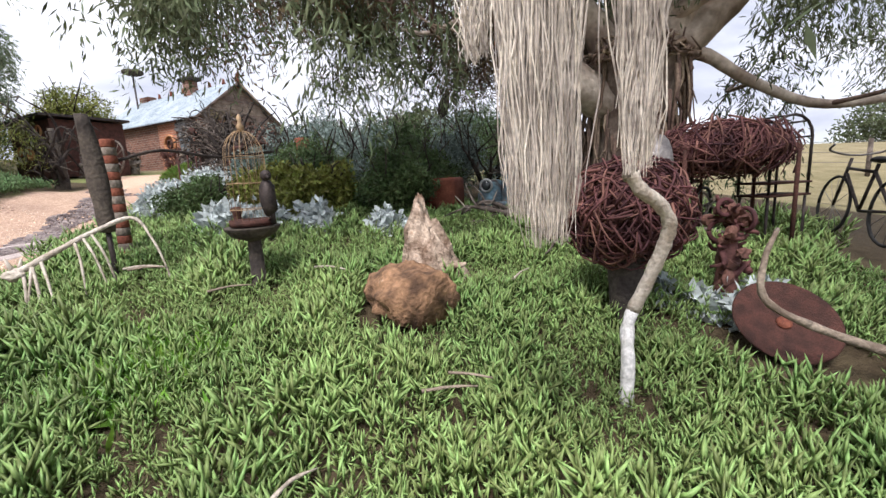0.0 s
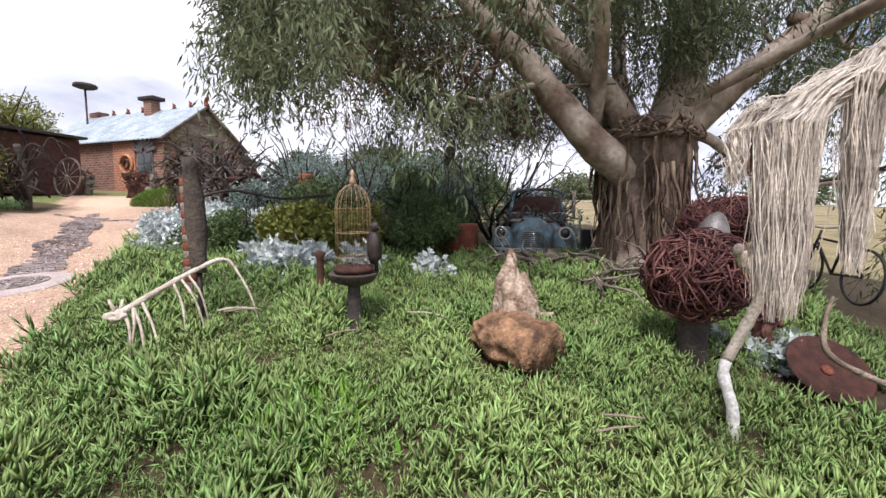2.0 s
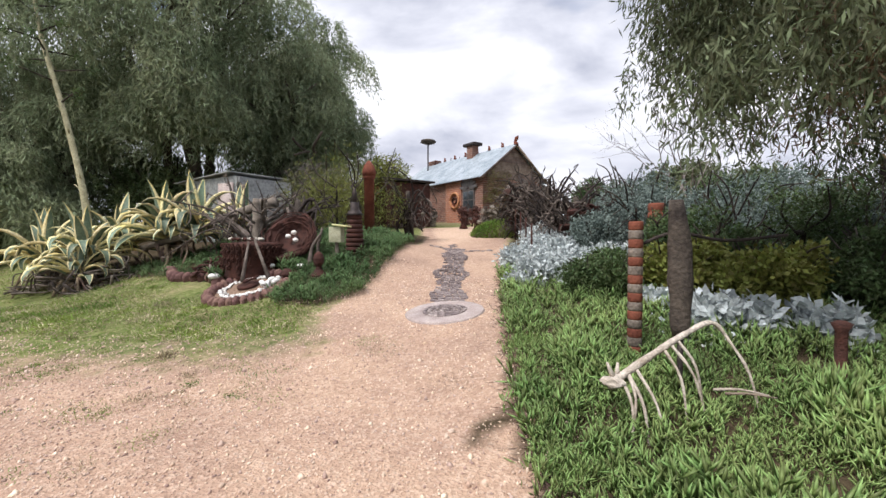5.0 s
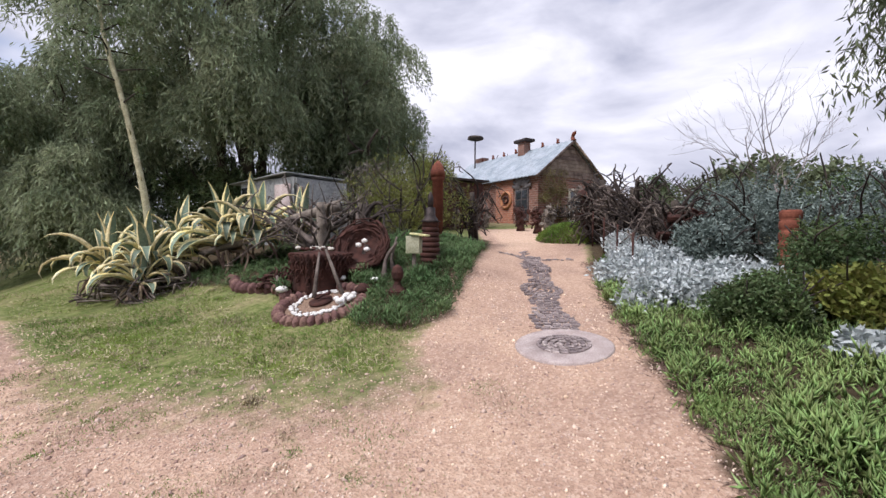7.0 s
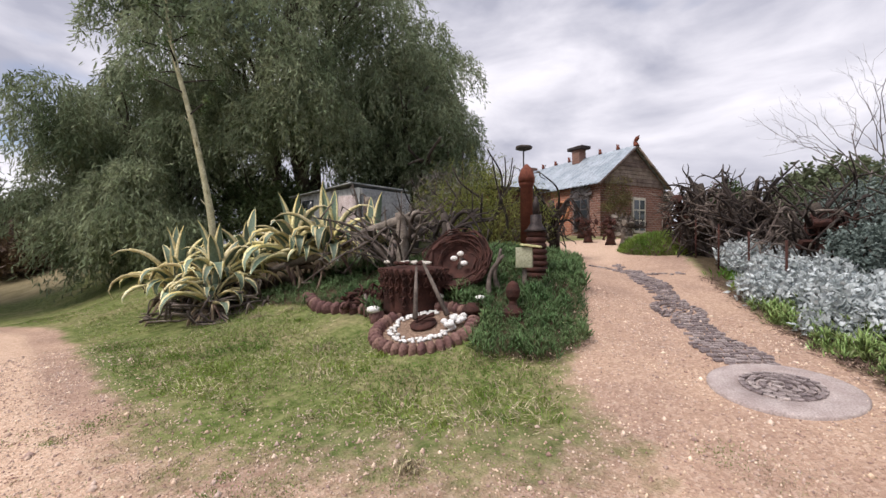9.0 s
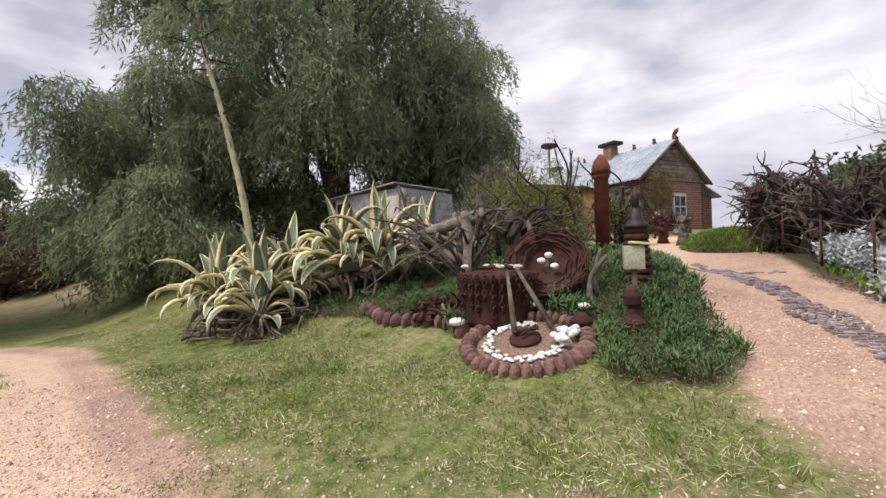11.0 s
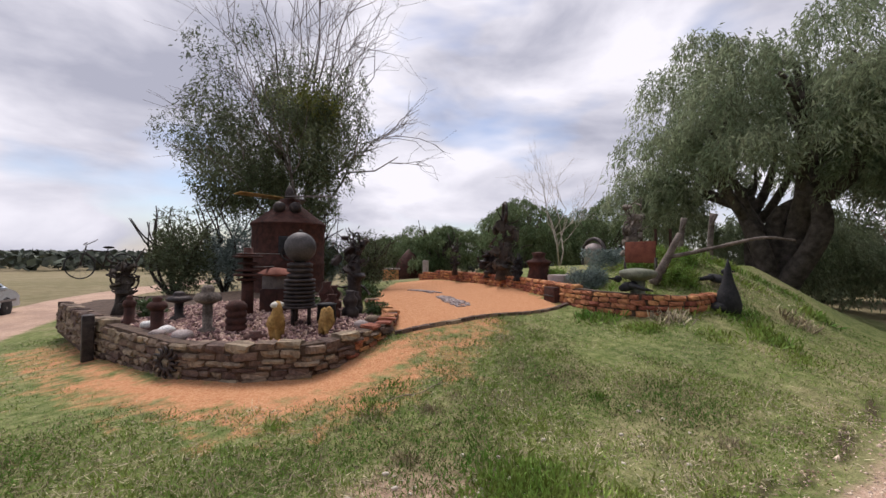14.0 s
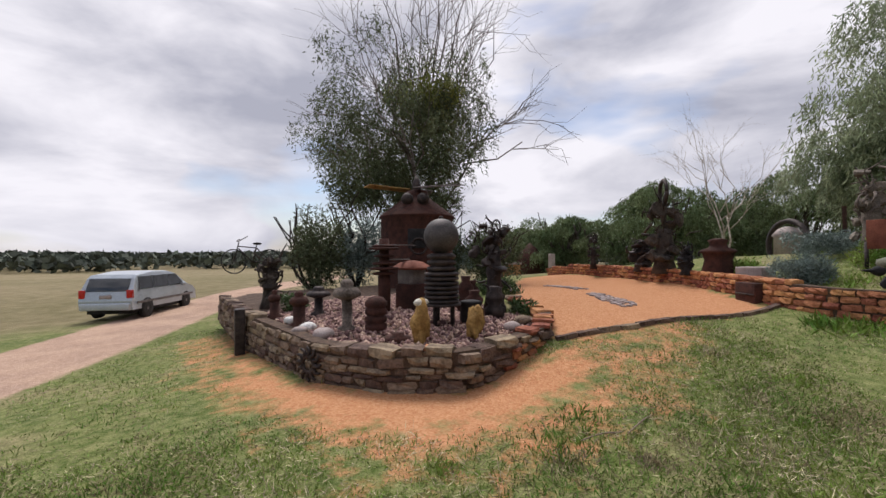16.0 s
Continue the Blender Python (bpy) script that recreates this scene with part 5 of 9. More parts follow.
def ball_column():
    x, y = -11.78, -7.02
    t = thing("ball_column", x, y, bz(x, y), "grey iron ball on a ribbed stack of coils", "sculpture")
    for k in range(3):
        a = k * math.tau / 3 + 0.4
        part("leg", tube([(0.15 * math.cos(a), 0.15 * math.sin(a), 0), (0.15 * math.cos(a), 0.15 * math.sin(a), 0.3)], 0.03, 8), M_IRON, t)
    part("base_plate", lathe([(0.27, 0.28), (0.27, 0.31)], 24), M_IRON, t)
    for k in range(7):
        part("coil", lathe([(0.17, 0.31 + k * 0.062), (0.235, 0.32 + k * 0.062), (0.245, 0.34 + k * 0.062), (0.235, 0.36 + k * 0.062), (0.17, 0.372 + k * 0.062)], 28), M_IRON, t)
    part("neck", lathe(ribbed(0.2, 0.745, 1.0, 3, 0.7), 24), M_IRON, t)
    part("ball", rock(0.245, 0.245, 0.245, 1, 0.0, 4, Matrix.Translation((0, 0, 1.24))), M_BALL, t, "smooth dark grey iron ball")
    part("knob", lathe([(0.02, 1.47), (0.035, 1.49), (0.02, 1.52)], 10), M_IRON, t)
    return t


ball_column()


def mushroom(x, y, h, r, mat, label, post=0.07):
    z = bz(x, y)
    t = thing("insulator_post", x, y, z, label, "sculpture")
    part("post", lathe([(post * 1.9, 0), (post * 1.9, 0.05), (post, 0.08), (post, h * 0.62)], 18), mat, t)
    part("cap", lathe([(post, h * 0.6), (r, h * 0.68), (r * 1.03, h * 0.74), (r * 0.8, h * 0.83), (r * 0.45, h * 0.86), (r * 0.5, h * 0.93), (r * 0.3, h)], 22), mat, t)
    return t


mushroom(-10.64, -7.69, 0.72, 0.19, M_DRIFT, "grey-brown post with a domed iron cap")
mushroom(-10.15, -8.5, 0.55, 0.14, M_RUST, "rust brown post with a flanged top", 0.09)
mushroom(-10.6, -9.2, 0.5, 0.2, M_IRON, "dark iron post with a broad disc top")
mushroom(-9.95, -9.6, 0.5, 0.1, M_RUST, "short rusty pipe stub", 0.08)


def disc_post():
    x, y = -11.43, -8.28
    t = thing("disc_post", x, y, bz(x, y), "tall rusty post with stacked discs and thin vanes", "sculpture")
    part("post", lathe([(0.1, 0), (0.1, 0.6), (0.08, 0.62), (0.08, 1.2)], 16), M_RUST, t)
    for z, r in ((0.62, 0.19), (0.7, 0.24), (0.78, 0.2), (0.9, 0.17), (1.02, 0.26), (1.06, 0.2)):
        part("disc", lathe([(r * 0.8, z), (r, z + 0.015), (r, z + 0.03), (r * 0.6, z + 0.05)], 24), M_RUST, t)
    part("vane", box(-0.2, 0.1, 1.1, 0.75, 0.05, 0.015, m=Matrix.Rotation(0.3, 4, "Z")), M_GREYMETAL, t)
    part("vane", box(-0.3, 0.1, 0.86, 0.6, 0.05, 0.015, m=Matrix.Rotation(0.6, 4, "Z")), M_GREYMETAL, t)


disc_post()


def lantern():
    x, y = -11.99, -8.42
    t = thing("lantern", x, y, bz(x, y), "square rusty lantern with a flared tin hood", "sculpture", rz=25)
    part("pedestal", box(0, 0, 0.22, 0.4, 0.4, 0.44, bevel=0.02), M_RUST, t)
    part("glass_box", box(0, 0, 0.56, 0.34, 0.34, 0.26, bevel=0.01), M_GREYMETAL, t, "dull grey tin sides")
    bm = lathe([(0.36, 0.68), (0.33, 0.72), (0.2, 0.8), (0.06, 0.83)], 4, Matrix.Rotation(math.pi / 4, 4, "Z"))
    part("hood", bm, M_RUST_RED, t, "red rusted hood")


lantern()


def ochre(x, y, h, seed, cap=None):
    t = thing("ochre_rock", x, y, bz(x, y), "upright ochre and brown weathered rock", "rock")
    part("rock", rock(0.11, 0.1, h / 2, seed, 0.5, 3, Matrix.Translation((0, 0, h / 2 - 0.01))), M_YELLOWROCK, t)
    if cap:
        part("cap_stone", rock(0.09, 0.08, 0.055, seed + 3, 0.2, 2, Matrix.Translation((0, 0, h))), M_PLATE, t, "pale round stone on top")


ochre(-11.17, -6.45, 0.5, 2, True)
ochre(-11.85, -6.31, 0.46, 5)
lathed("iron_bollard", -10.94, -7.35, bz(-10.94, -7.35), ribbed(0.15, 0, 0.42, 4, 0.82) + [(0.1, 0.45), (0.02, 0.47)], M_RUST, "squat ribbed rusty bollard")
lathed("iron_pot", -12.25, -7.0, bz(-12.25, -7.0), [(0.12, 0), (0.16, 0.06), (0.15, 0.3), (0.17, 0.32), (0.1, 0.34)], M_TARP, "black round iron pot")
lathed("gear_stub", -11.0, -6.75, bz(-11, -6.75), [(0.16, 0), (0.16, 0.05), (0.08, 0.06), (0.08, 0.1)], M_RUST, "flat rusty flange lying in pebbles", seg=16)
for i, (px, py, s, mt) in enumerate([(-10.25, -7.45, 0.15, M_CONCRETE), (-10.2, -8.1, 0.13, M_WHITESTONE), (-10.05, -7.95, 0.11, M_CONCRETE), (-10.1, -8.9, 0.12, M_WHITESTONE), (-12.6, -6.5, 0.13, M_CONCRETE), (-13.0, -6.75, 0.14, M_STONE), (-11.05, -5.98, 0.11, M_RENDER), (-12.0, -6.2, 0.09, M_RUST)]):
    t = thing("boulder", px, py, bz(px, py) + 0.02, "rounded loose stone on the raised bed", "rock", group="loose stones")
    part("stone", rock(s, s * 0.85, s * 0.55, i * 2, 0.2, 2, Matrix.Translation((0, 0, s * 0.35))), mt, t)
for i, (px, py, h, mt) in enumerate([(-12.55, -7.35, 0.42, M_RUST), (-12.9, -7.3, 0.5, M_IRON), (-12.75, -7.9, 0.6, M_RUST), (-13.25, -7.7, 0.45, M_IRON), (-13.2, -8.4, 0.5, M_RUST), (-12.5, -8.5, 0.4, M_OLIVE)]):
    lathed("iron_stub", px, py, bz(px, py), [(0.15, 0), (0.16, h * 0.3), (0.1, h * 0.4), (0.14, h * 0.6), (0.14, h * 0.7), (0.07, h * 0.85), (0.09, h)], mt, "stacked rusty machine part on the bed")


def scrap_figure(x, y, z, h, seed, label, mat=M_IRON, name="scrap_sculpture", w=0.35, n=26):
    """A heap of welded oddments on a post: rings, bars, lumps."""
    rng = np.random.default_rng(seed)
    t = thing(name, x, y, z, label, "sculpture")
    part("post", lathe([(w * 0.5, 0), (w * 0.34, h * 0.2), (w * 0.3, h * 0.35), (w * 0.36, h * 0.4), (w * 0.26, h * 0.6)], 12), mat, t)
    spot = lambda lo, hi: Vector((rng.normal() * w * 0.3, rng.normal() * w * 0.3, h * rng.uniform(lo, hi)))
    spin = lambda: Matrix.Rotation(rng.uniform(0, 3), 4, "Z") @ Matrix.Rotation(rng.uniform(-1.5, 1.5), 4, "X")
    for k in range(8):
        part("lump", rock(w * rng.uniform(0.12, 0.3), w * rng.uniform(0.12, 0.26), w * rng.uniform(0.15, 0.35), seed + k, 0.6, 2, Matrix.Translation(spot(0.2, 0.85)) @ spin()), mat, t, soft=False)
    for k in range(7):
        r = w * rng.uniform(0.15, 0.34)
        part("cog", lathe([(r * 0.3, -0.03), (r, -0.025), (r * 1.04, 0), (r, 0.025), (r * 0.3, 0.03)], 14, Matrix.Translation(spot(0.25, 0.95)) @ spin()), mat, t, soft=False)
    for k in range(5):
        part("block", box(0, 0, 0, w * rng.uniform(0.2, 0.5), w * rng.uniform(0.1, 0.25), w * rng.uniform(0.1, 0.3), m=Matrix.Translation(spot(0.2, 0.9)) @ spin(), bevel=0.01), mat, t)
    for k in range(n):
        a = spot(0.25, 0.95)
        d = Vector((rng.normal(), rng.normal(), rng.normal() + 0.5)).normalized() * w * rng.uniform(0.25, 0.8)
        pts = bent([a, a + d * 0.5 + Vector(rng.normal(size=3)) * w * 0.1, a + d], 3)
        part("bar", tube(pts, taper(len(pts), rng.uniform(0.012, 0.03), 0.01), 5), mat, t)
    for k in range(3):
        part("ring", hoop(rng.normal() * w * 0.3, rng.normal() * w * 0.25, h * rng.uniform(0.45, 0.95), w * rng.uniform(0.2, 0.4), 0.016, Matrix.Rotation(rng.uniform(0, 3), 3, "Z")), mat, t)
    return t


scrap_figure(-13.5, -8.1, bz(-13.5, -8.1), 1.7, 61, "black welded figure with curling wire on a rusty post", M_IRON, w=0.42, n=34)
scrap_figure(-10.05, -11.1, 1.05, 1.15, 62, "dark stump-like iron figure beside the bicycle", M_DARKWOOD, w=0.4)


def bicycle(x, y, z, rz, label, mat=M_RUST, tilt=0, size=1.0):
    t = thing("bicycle", x, y, z, label, "bicycle")
    t.matrix_basis = pose(x, y, z, tilt, 0, rz) @ Matrix.Scale(size, 4)
    for cx in (-0.5, 0.5):
        w = part("wheel", hoop(cx, 0, 0.33, 0.32, 0.016), M_RUBBER, t)
        for k in range(12):
            a = k * math.tau / 12
            part("spoke", tube([(cx, 0, 0.33), (cx + 0.32 * math.cos(a), 0, 0.33 + 0.32 * math.sin(a))], 0.003, 4), M_GREYMETAL, w)
    bm = bmesh.new()
    for a, b in (((-0.5, 0, 0.33), (0, 0, 0.3)), ((0, 0, 0.3), (-0.14, 0, 0.78)), ((-0.5, 0, 0.33), (-0.12, 0, 0.7)), ((0, 0, 0.3), (0.36, 0, 0.68)), ((-0.12, 0, 0.7), (0.36, 0, 0.74)), ((0.34, 0, 0.85), (0.5, 0, 0.33))):
        tube([a, b], 0.016, 8, bm)
    part("frame", bm, mat, t)
    part("handlebar", tube(bent([(0.2, -0.24, 0.98), (0.3, -0.22, 0.92), (0.34, 0, 0.88), (0.3, 0.22, 0.92), (0.2, 0.24, 0.98)], 4), 0.012, 6), M_GREYMETAL, t)
    part("saddle", rock(0.13, 0.07, 0.035, 4, 0.1, 2, Matrix.Translation((-0.16, 0, 0.82))), M_TARP, t, "black saddle")
    return t


bicycle(-9.85, -12.2, 1.75, 20, "old bare bicycle mounted above the stone wall", M_IRON, 8, 0.82)


def gear_plate():
    t = thing("sun_gear", -10.22, -7.36, 0.86, "dark iron gear with curled teeth set in the wall", "gear")
    ang = math.degrees(math.atan2(-6.22 + 7.1, -10.65 + 10.12))
    t.matrix_basis = pose(-9.98, -7.05, 0.86, 0, 0, ang - 180)
    part("ring", hoop(0, 0, 0, 0.09, 0.022), M_IRON, t)
    for k in range(12):
        a = k * math.tau / 12
        pts = bent([(0.1 * math.cos(a), 0, 0.1 * math.sin(a)), (0.155 * math.cos(a + 0.12), 0, 0.155 * math.sin(a + 0.12)), (0.205 * math.cos(a - 0.08), 0, 0.205 * math.sin(a - 0.08))], 3)
        part("tooth", tube(pts, taper(len(pts), 0.03, 0.014), 6), M_IRON, t)


gear_plate()
t = thing("iron_post", -9.42, -9.75, 0.5, "short dark iron post against the stone wall", "post")
part("post", box(0, 0, 0.36, 0.16, 0.2, 0.78, bevel=0.02), M_IRON, t)


# ---- court wall things ----
def hatch():
    p = Vector((-17.32, -5.6))
    t = thing("iron_hatch", p.x, p.y, 1.2, "square rusty iron hatch set in the brick wall", "hatch", rz=58)
    part("door", box(0, 0, 0.2, 0.5, 0.36, 0.4, bevel=0.01), M_RUST, t)
    part("bar", box(0, -0.19, 0.2, 0.46, 0.02, 0.03), M_IRON, t)
    part("bar", box(0, 0.19, 0.2, 0.46, 0.02, 0.03), M_IRON, t)


hatch()


def bird_bath(x, y, z):
    t = thing("bird_bath", x, y, z, "squat olive bowl on a short pedestal", "bird bath")
    part("pedestal", lathe([(0.2, -0.1), (0.13, 0.05), (0.13, 0.3)], 16), M_OLIVE, t)
    part("bowl", lathe([(0.12, 0.28), (0.3, 0.34), (0.34, 0.4), (0.33, 0.46), (0.22, 0.5), (0.05, 0.52)], 24), M_OLIVE, t)


bird_bath(-16.95, -3.65, H(-16.95, -3.65) + 0.25)


def black_bird(x, y, z, rz, label):
    t = thing("iron_bird", x, y, z, label, "sculpture", rz=rz)
    bm = rock(0.2, 0.1, 0.09, 3, 0.2, 2, Matrix.Translation((0, 0, 0.12)) @ Matrix.Rotation(0.3, 4, "Y"))
    rock(0.08, 0.07, 0.07, 4, 0.1, 2, Matrix.Translation((0.2, 0, 0.26)), bm)
    tube([(0.25, 0, 0.26), (0.4, 0.02, 0.27)], [0.03, 0.008], 6, bm)
    for s in (1, -1):
        tube([(0, 0.08 * s, 0.15), (-0.1, 0.3 * s, 0.1), (-0.25, 0.42 * s, 0.06)], [0.06, 0.04, 0.01], 6, bm)
    part("body", bm, M_TARP, t)


black_bird(-16.72, -3.75, 1.62, -40, "black iron bird crouching on the brick wall")
black_bird(-18.6, -2.7, H(-18.6, -2.7) + 0.05, 60, "black iron bird spread on the grassy mound")


def seal_rock(x, y):
    t = thing("black_figure", x, y, H(x, y) - 0.03, "black upright figure like a seated beast", "sculpture")
    part("body", lathe([(0.2, 0), (0.22, 0.15), (0.17, 0.35), (0.1, 0.55), (0.04, 0.85), (0.01, 0.98)], 14), M_TARP, t)
    part("foot", rock(0.28, 0.16, 0.12, 5, 0.3, 2, Matrix.Translation((0.05, -0.12, 0.1))), M_TARP, t)


seal_rock(-17.75, -2.35)
scrap_figure(-19.0, -8.3, 1.6, 1.9, 63, "tall bulky brown scrap figure crowned by a ring", M_DARKWOOD, w=0.62, n=40)
part("ring", hoop(0, 0, 2.05, 0.32, 0.05, Matrix.Rotation(0.8, 3, "Z")), M_IRON, bpy.data.objects["scrap_sculpture.002"])
scrap_figure(-19.6, -9.3, 1.6, 0.9, 64, "low heap of black welded machine parts", M_IRON, w=0.55)
scrap_figure(-20.3, -11.6, 1.6, 1.2, 65, "thin dark iron figure on the wall", M_IRON, w=0.25)
lathed("urn", -18.45, -6.75, 1.62, [(0.3, 0), (0.32, 0.1), (0.26, 0.35), (0.3, 0.5), (0.34, 0.52), (0.34, 0.56), (0.18, 0.62), (0.15, 0.7), (0.2, 0.78), (0.05, 0.82)], M_RUST, "lidded rusty iron urn", seg=24)
scrap_figure(-18.4, -7.4, 1.62, 0.65, 66, "small black scrap bird", M_TARP, w=0.3, n=14)
t = thing("stone_box", -18.3, -6.0, 1.62, "low grey concrete trough on the wall", "trough")
part("trough", box(0, 0, 0.1, 0.6, 0.45, 0.26, bevel=0.02), M_CONCRETE, t)
part("plank", box(0.1, 0.75, 0.02, 0.12, 1.3, 0.05, bevel=0.01), M_WOOD, t)


def rust_panel_group():
    x, y = -18.35, -4.1
    g = H(x, y)
    t = thing("scrap_sheet", x, y, g, "square sheet of red rusted iron propped by a log", "panel", rz=70)
    part("sheet", box(0, 0, 0.62, 0.78, 0.04, 0.48, bevel=0.005), M_RUST_RED, t)
    part("stake", tube([(-0.4, 0, -0.1), (-0.4, 0, 0.5)], 0.03), M_IRON, t)
    part("stake", tube([(0.4, 0, -0.1), (0.4, 0, 0.5)], 0.03), M_IRON, t)
    t = thing("fallen_limb", x + 0.3, y + 0.5, g - 0.05, "forked grey dead limb with a broken stump", "log")
    pts = bent([(0.1, -0.1, 0), (0.05, 0.15, 0.5), (-0.1, 0.35, 1.05)], 5)
    part("stump", tube(pts, taper(len(pts), 0.1, 0.05, 0.1)), M_DRIFT, t)
    pts = bent([(0.05, 0.15, 0.55), (-0.3, 0.8, 0.72), (-0.8, 1.6, 0.95), (-1.0, 2.1, 0.9)], 5)
    part("limb", tube(pts, taper(len(pts), 0.05, 0.018, 0.1)), M_DRIFT, t)
    scrap_figure(x - 0.9, y - 0.5, H(x - 0.9, y - 0.5), 1.7, 67, "tall pale and rusty scrap figure with cog crown", M_DRIFT, w=0.4, n=30)
    t = thing("hoop_arch", -21.9, -6.8, H(-21.9, -6.8) - 0.05, "dark hoop arch over a white dome", "sculpture", rz=60)
    part("hoop", hoop(0, 0, 0.3, 0.62, 0.07), M_IRON, t)
    part("dome", lathe([(0.3, 0.0), (0.29, 0.5), (0.34, 0.55), (0.2, 0.72), (0.05, 0.78)], 18), M_CONCRETE, t, "pale dome")
    for k, (fx, fy) in enumerate(((-21.5, -3.4), (-21.9, -4.2))):
        t = thing("stake_figure", fx, fy, H(fx, fy) - 0.05, "thin weathered stake figure on the mound", "sculpture")
        part("post", tube(bent([(0, 0, 0), (0.03, 0, 0.7), (-0.03, 0.05, 1.4)], 4), [0.07] * 9), M_DRIFT, t)
        part("arm", tube([(0, 0, 1.0), (0.25, 0.2, 1.35)], 0.03), M_DRIFT, t)
    for k in range(4):
        t = thing("paling", -22.3 + k * 0.2, -4.6 - k * 0.35, H(-22.3, -5) - 0.1, "upright rusty iron paling", "post", group="palings")
        part("post", box(0, 0, 0.55, 0.16, 0.04, 1.3, bevel=0.005), M_RUST, t)


rust_panel_group()


def brick_pillar(x, y, label="small orange brick pillar with a flat top"):
    t = thing("brick_pillar", x, y, H(x, y) - 0.05, label, "pillar")
    part("shaft", box(0, 0, 0.45, 0.75, 0.75, 0.9, bevel=0.02), M_BRICK, t)
    part("top", box(0, 0, 0.95, 0.9, 0.9, 0.1, bevel=0.02), M_CONCRETE, t)


brick_pillar(-25.2, -21.9)
t = thing("iron_kiln", -27.6, -22.9, H(-27.6, -22.9) - 0.05, "dark rust beehive kiln with a pointed top", "kiln")
part("body", lathe([(0.95, 0), (0.98, 1.0), (0.85, 1.5), (0.45, 2.1), (0.05, 2.5)], 26), M_RUST, t)
t = thing("standing_stone", -24.3, -17.6, H(-24.3, -17.6) - 0.05, "grey upright stone at the end of the wall", "stone")
part("stone", box(0, 0, 0.5, 0.25, 0.25, 1.1, bevel=0.04), M_CONCRETE, t)


# ---- the van ----
def van():
    hx, hy = -0.4, -0.917
    rw = Vector((-7.0, -19.85))
    right = Vector((hy, -hx))
    c = rw + Vector((hx, hy)) * 1.45 - right * 0.78
    z = H(c.x, c.y)
    t = thing("van", c.x, c.y, z, "silver people mover van parked on the road", "van", rz=math.degrees(math.atan2(hy, hx)))
    t.scale = (0.9, 0.92, 0.93)
    # local x forward
    prof = [(-2.36, 0.38), (-2.42, 0.7), (-2.36, 1.0), (-2.1, 1.52), (-1.95, 1.64), (-1.0, 1.74), (0.2, 1.72), (0.7, 1.62), (1.55, 1.1), (2.1, 0.95), (2.38, 0.74), (2.42, 0.36)]
    bm = bmesh.new()
    cols = []
    for w, inset in ((-0.9, 1.0), (-0.72, 0.0), (0.72, 0.0), (0.9, 1.0)):
        cols.append([bm.verts.new((x, w if zz < 1.02 else w * (1 - 0.14 * (zz - 1.0) / 0.75), zz - (0.03 if inset and zz > 1.5 else 0))) for x, zz in prof])
    for a, b in zip(cols, cols[1:]):
        for i in range(len(prof)):
            j = (i + 1) % len(prof)
            bm.faces.new((a[i], a[j], b[j], b[i]))
    bm.faces.new(cols[0][::-1]), bm.faces.new(cols[-1])
    bmesh.ops.recalc_face_normals(bm, faces=bm.faces[:])
    part("body", bm, M_VAN, t, "silver bodywork", soft=False)
    for s in (1, -1):
        for x0, x1 in ((-1.92, -1.02), (-1.0, 0.05), (0.07, 1.05)):
            b2 = bmesh.new()
            f = lambda zz: s * (0.905 * (1 - 0.14 * (zz - 1.0) / 0.75))
            q = [(x0, 1.08), (x1 + (0.3 if x1 > 1 else 0), 1.08), (x1 - (0.28 if x1 > 1 else 0), 1.56), (x0 + (0.06 if x0 < -1.5 else 0), 1.56)]
            b2.faces.new([b2.verts.new((x, f(zz), zz)) for x, zz in q])
            bmesh.ops.solidify(b2, geom=b2.faces[:], thickness=0.015)
            part("side_window", b2, M_VANGLASS, t, "dark side glass", soft=False)
        part("trim_strip", box(0, s * 0.91, 0.62, 4.2, 0.03, 0.09, bevel=0.01), M_GREYMETAL, t, "grey rubbing strip")
        part("tail_light", box(-2.35, s * 0.8, 0.95, 0.14, 0.2, 0.3, bevel=0.03), M_TAIL, t, "red tail light")
        part("mirror", rock(0.1, 0.12, 0.09, 2, 0.05, 2, Matrix.Translation((1.05, s * 1.0, 1.1))), M_VAN, t)
        for wx in (-1.45, 1.5):
            wh = part("wheel", lathe([(0.2, -0.1), (0.31, -0.1), (0.335, -0.06), (0.335, 0.06), (0.31, 0.1), (0.2, 0.1)], 28, Matrix.Translation((wx, s * 0.82, 0.335)) @ Matrix.Rotation(math.pi / 2, 4, "X")), M_RUBBER, t, "black tyre")
            part("rim", lathe([(0.21, -0.03), (0.2, 0.0), (0.06, 0.02), (0.02, 0.03)], 10, Matrix.Translation((wx, s * 0.9, 0.335)) @ Matrix.Rotation(-s * math.pi / 2, 4, "X")), M_GREYMETAL, wh, "alloy rim")
            # flat black disc: the arch hollow's shade put in as colour
            part("arch_shade_disc", lathe([(0.385, -0.012), (0.385, 0.012)], 24, Matrix.Translation((wx, s * 0.895, 0.36)) @ Matrix.Rotation(math.pi / 2, 4, "X")), M_TARP, t, "flat black disc painted as the shade in the wheel arch")
    b2 = box(0, 0, 0, 0.02, 1.42, 0.5, m=Matrix.Translation((-2.24, 0, 1.27)) @ Matrix.Rotation(radians(26.5), 4, "Y"), bevel=0.005)
    part("rear_window", b2, M_VANGLASS, t, "dark rear window")
    b2 = box(0, 0, 0, 0.02, 1.35, 0.9, m=Matrix.Translation((1.16, 0, 1.37)) @ Matrix.Rotation(radians(-57), 4, "Y"))
    part("windscreen", b2, M_VANGLASS, t, "dark windscreen")
    part("bumper", box(-2.4, 0, 0.5, 0.16, 1.7, 0.26, bevel=0.05), M_VAN, t, "silver rear bumper")
    part("number_plate", box(-2.41, 0, 0.85, 0.02, 0.4, 0.13), M_CONCRETE, t)
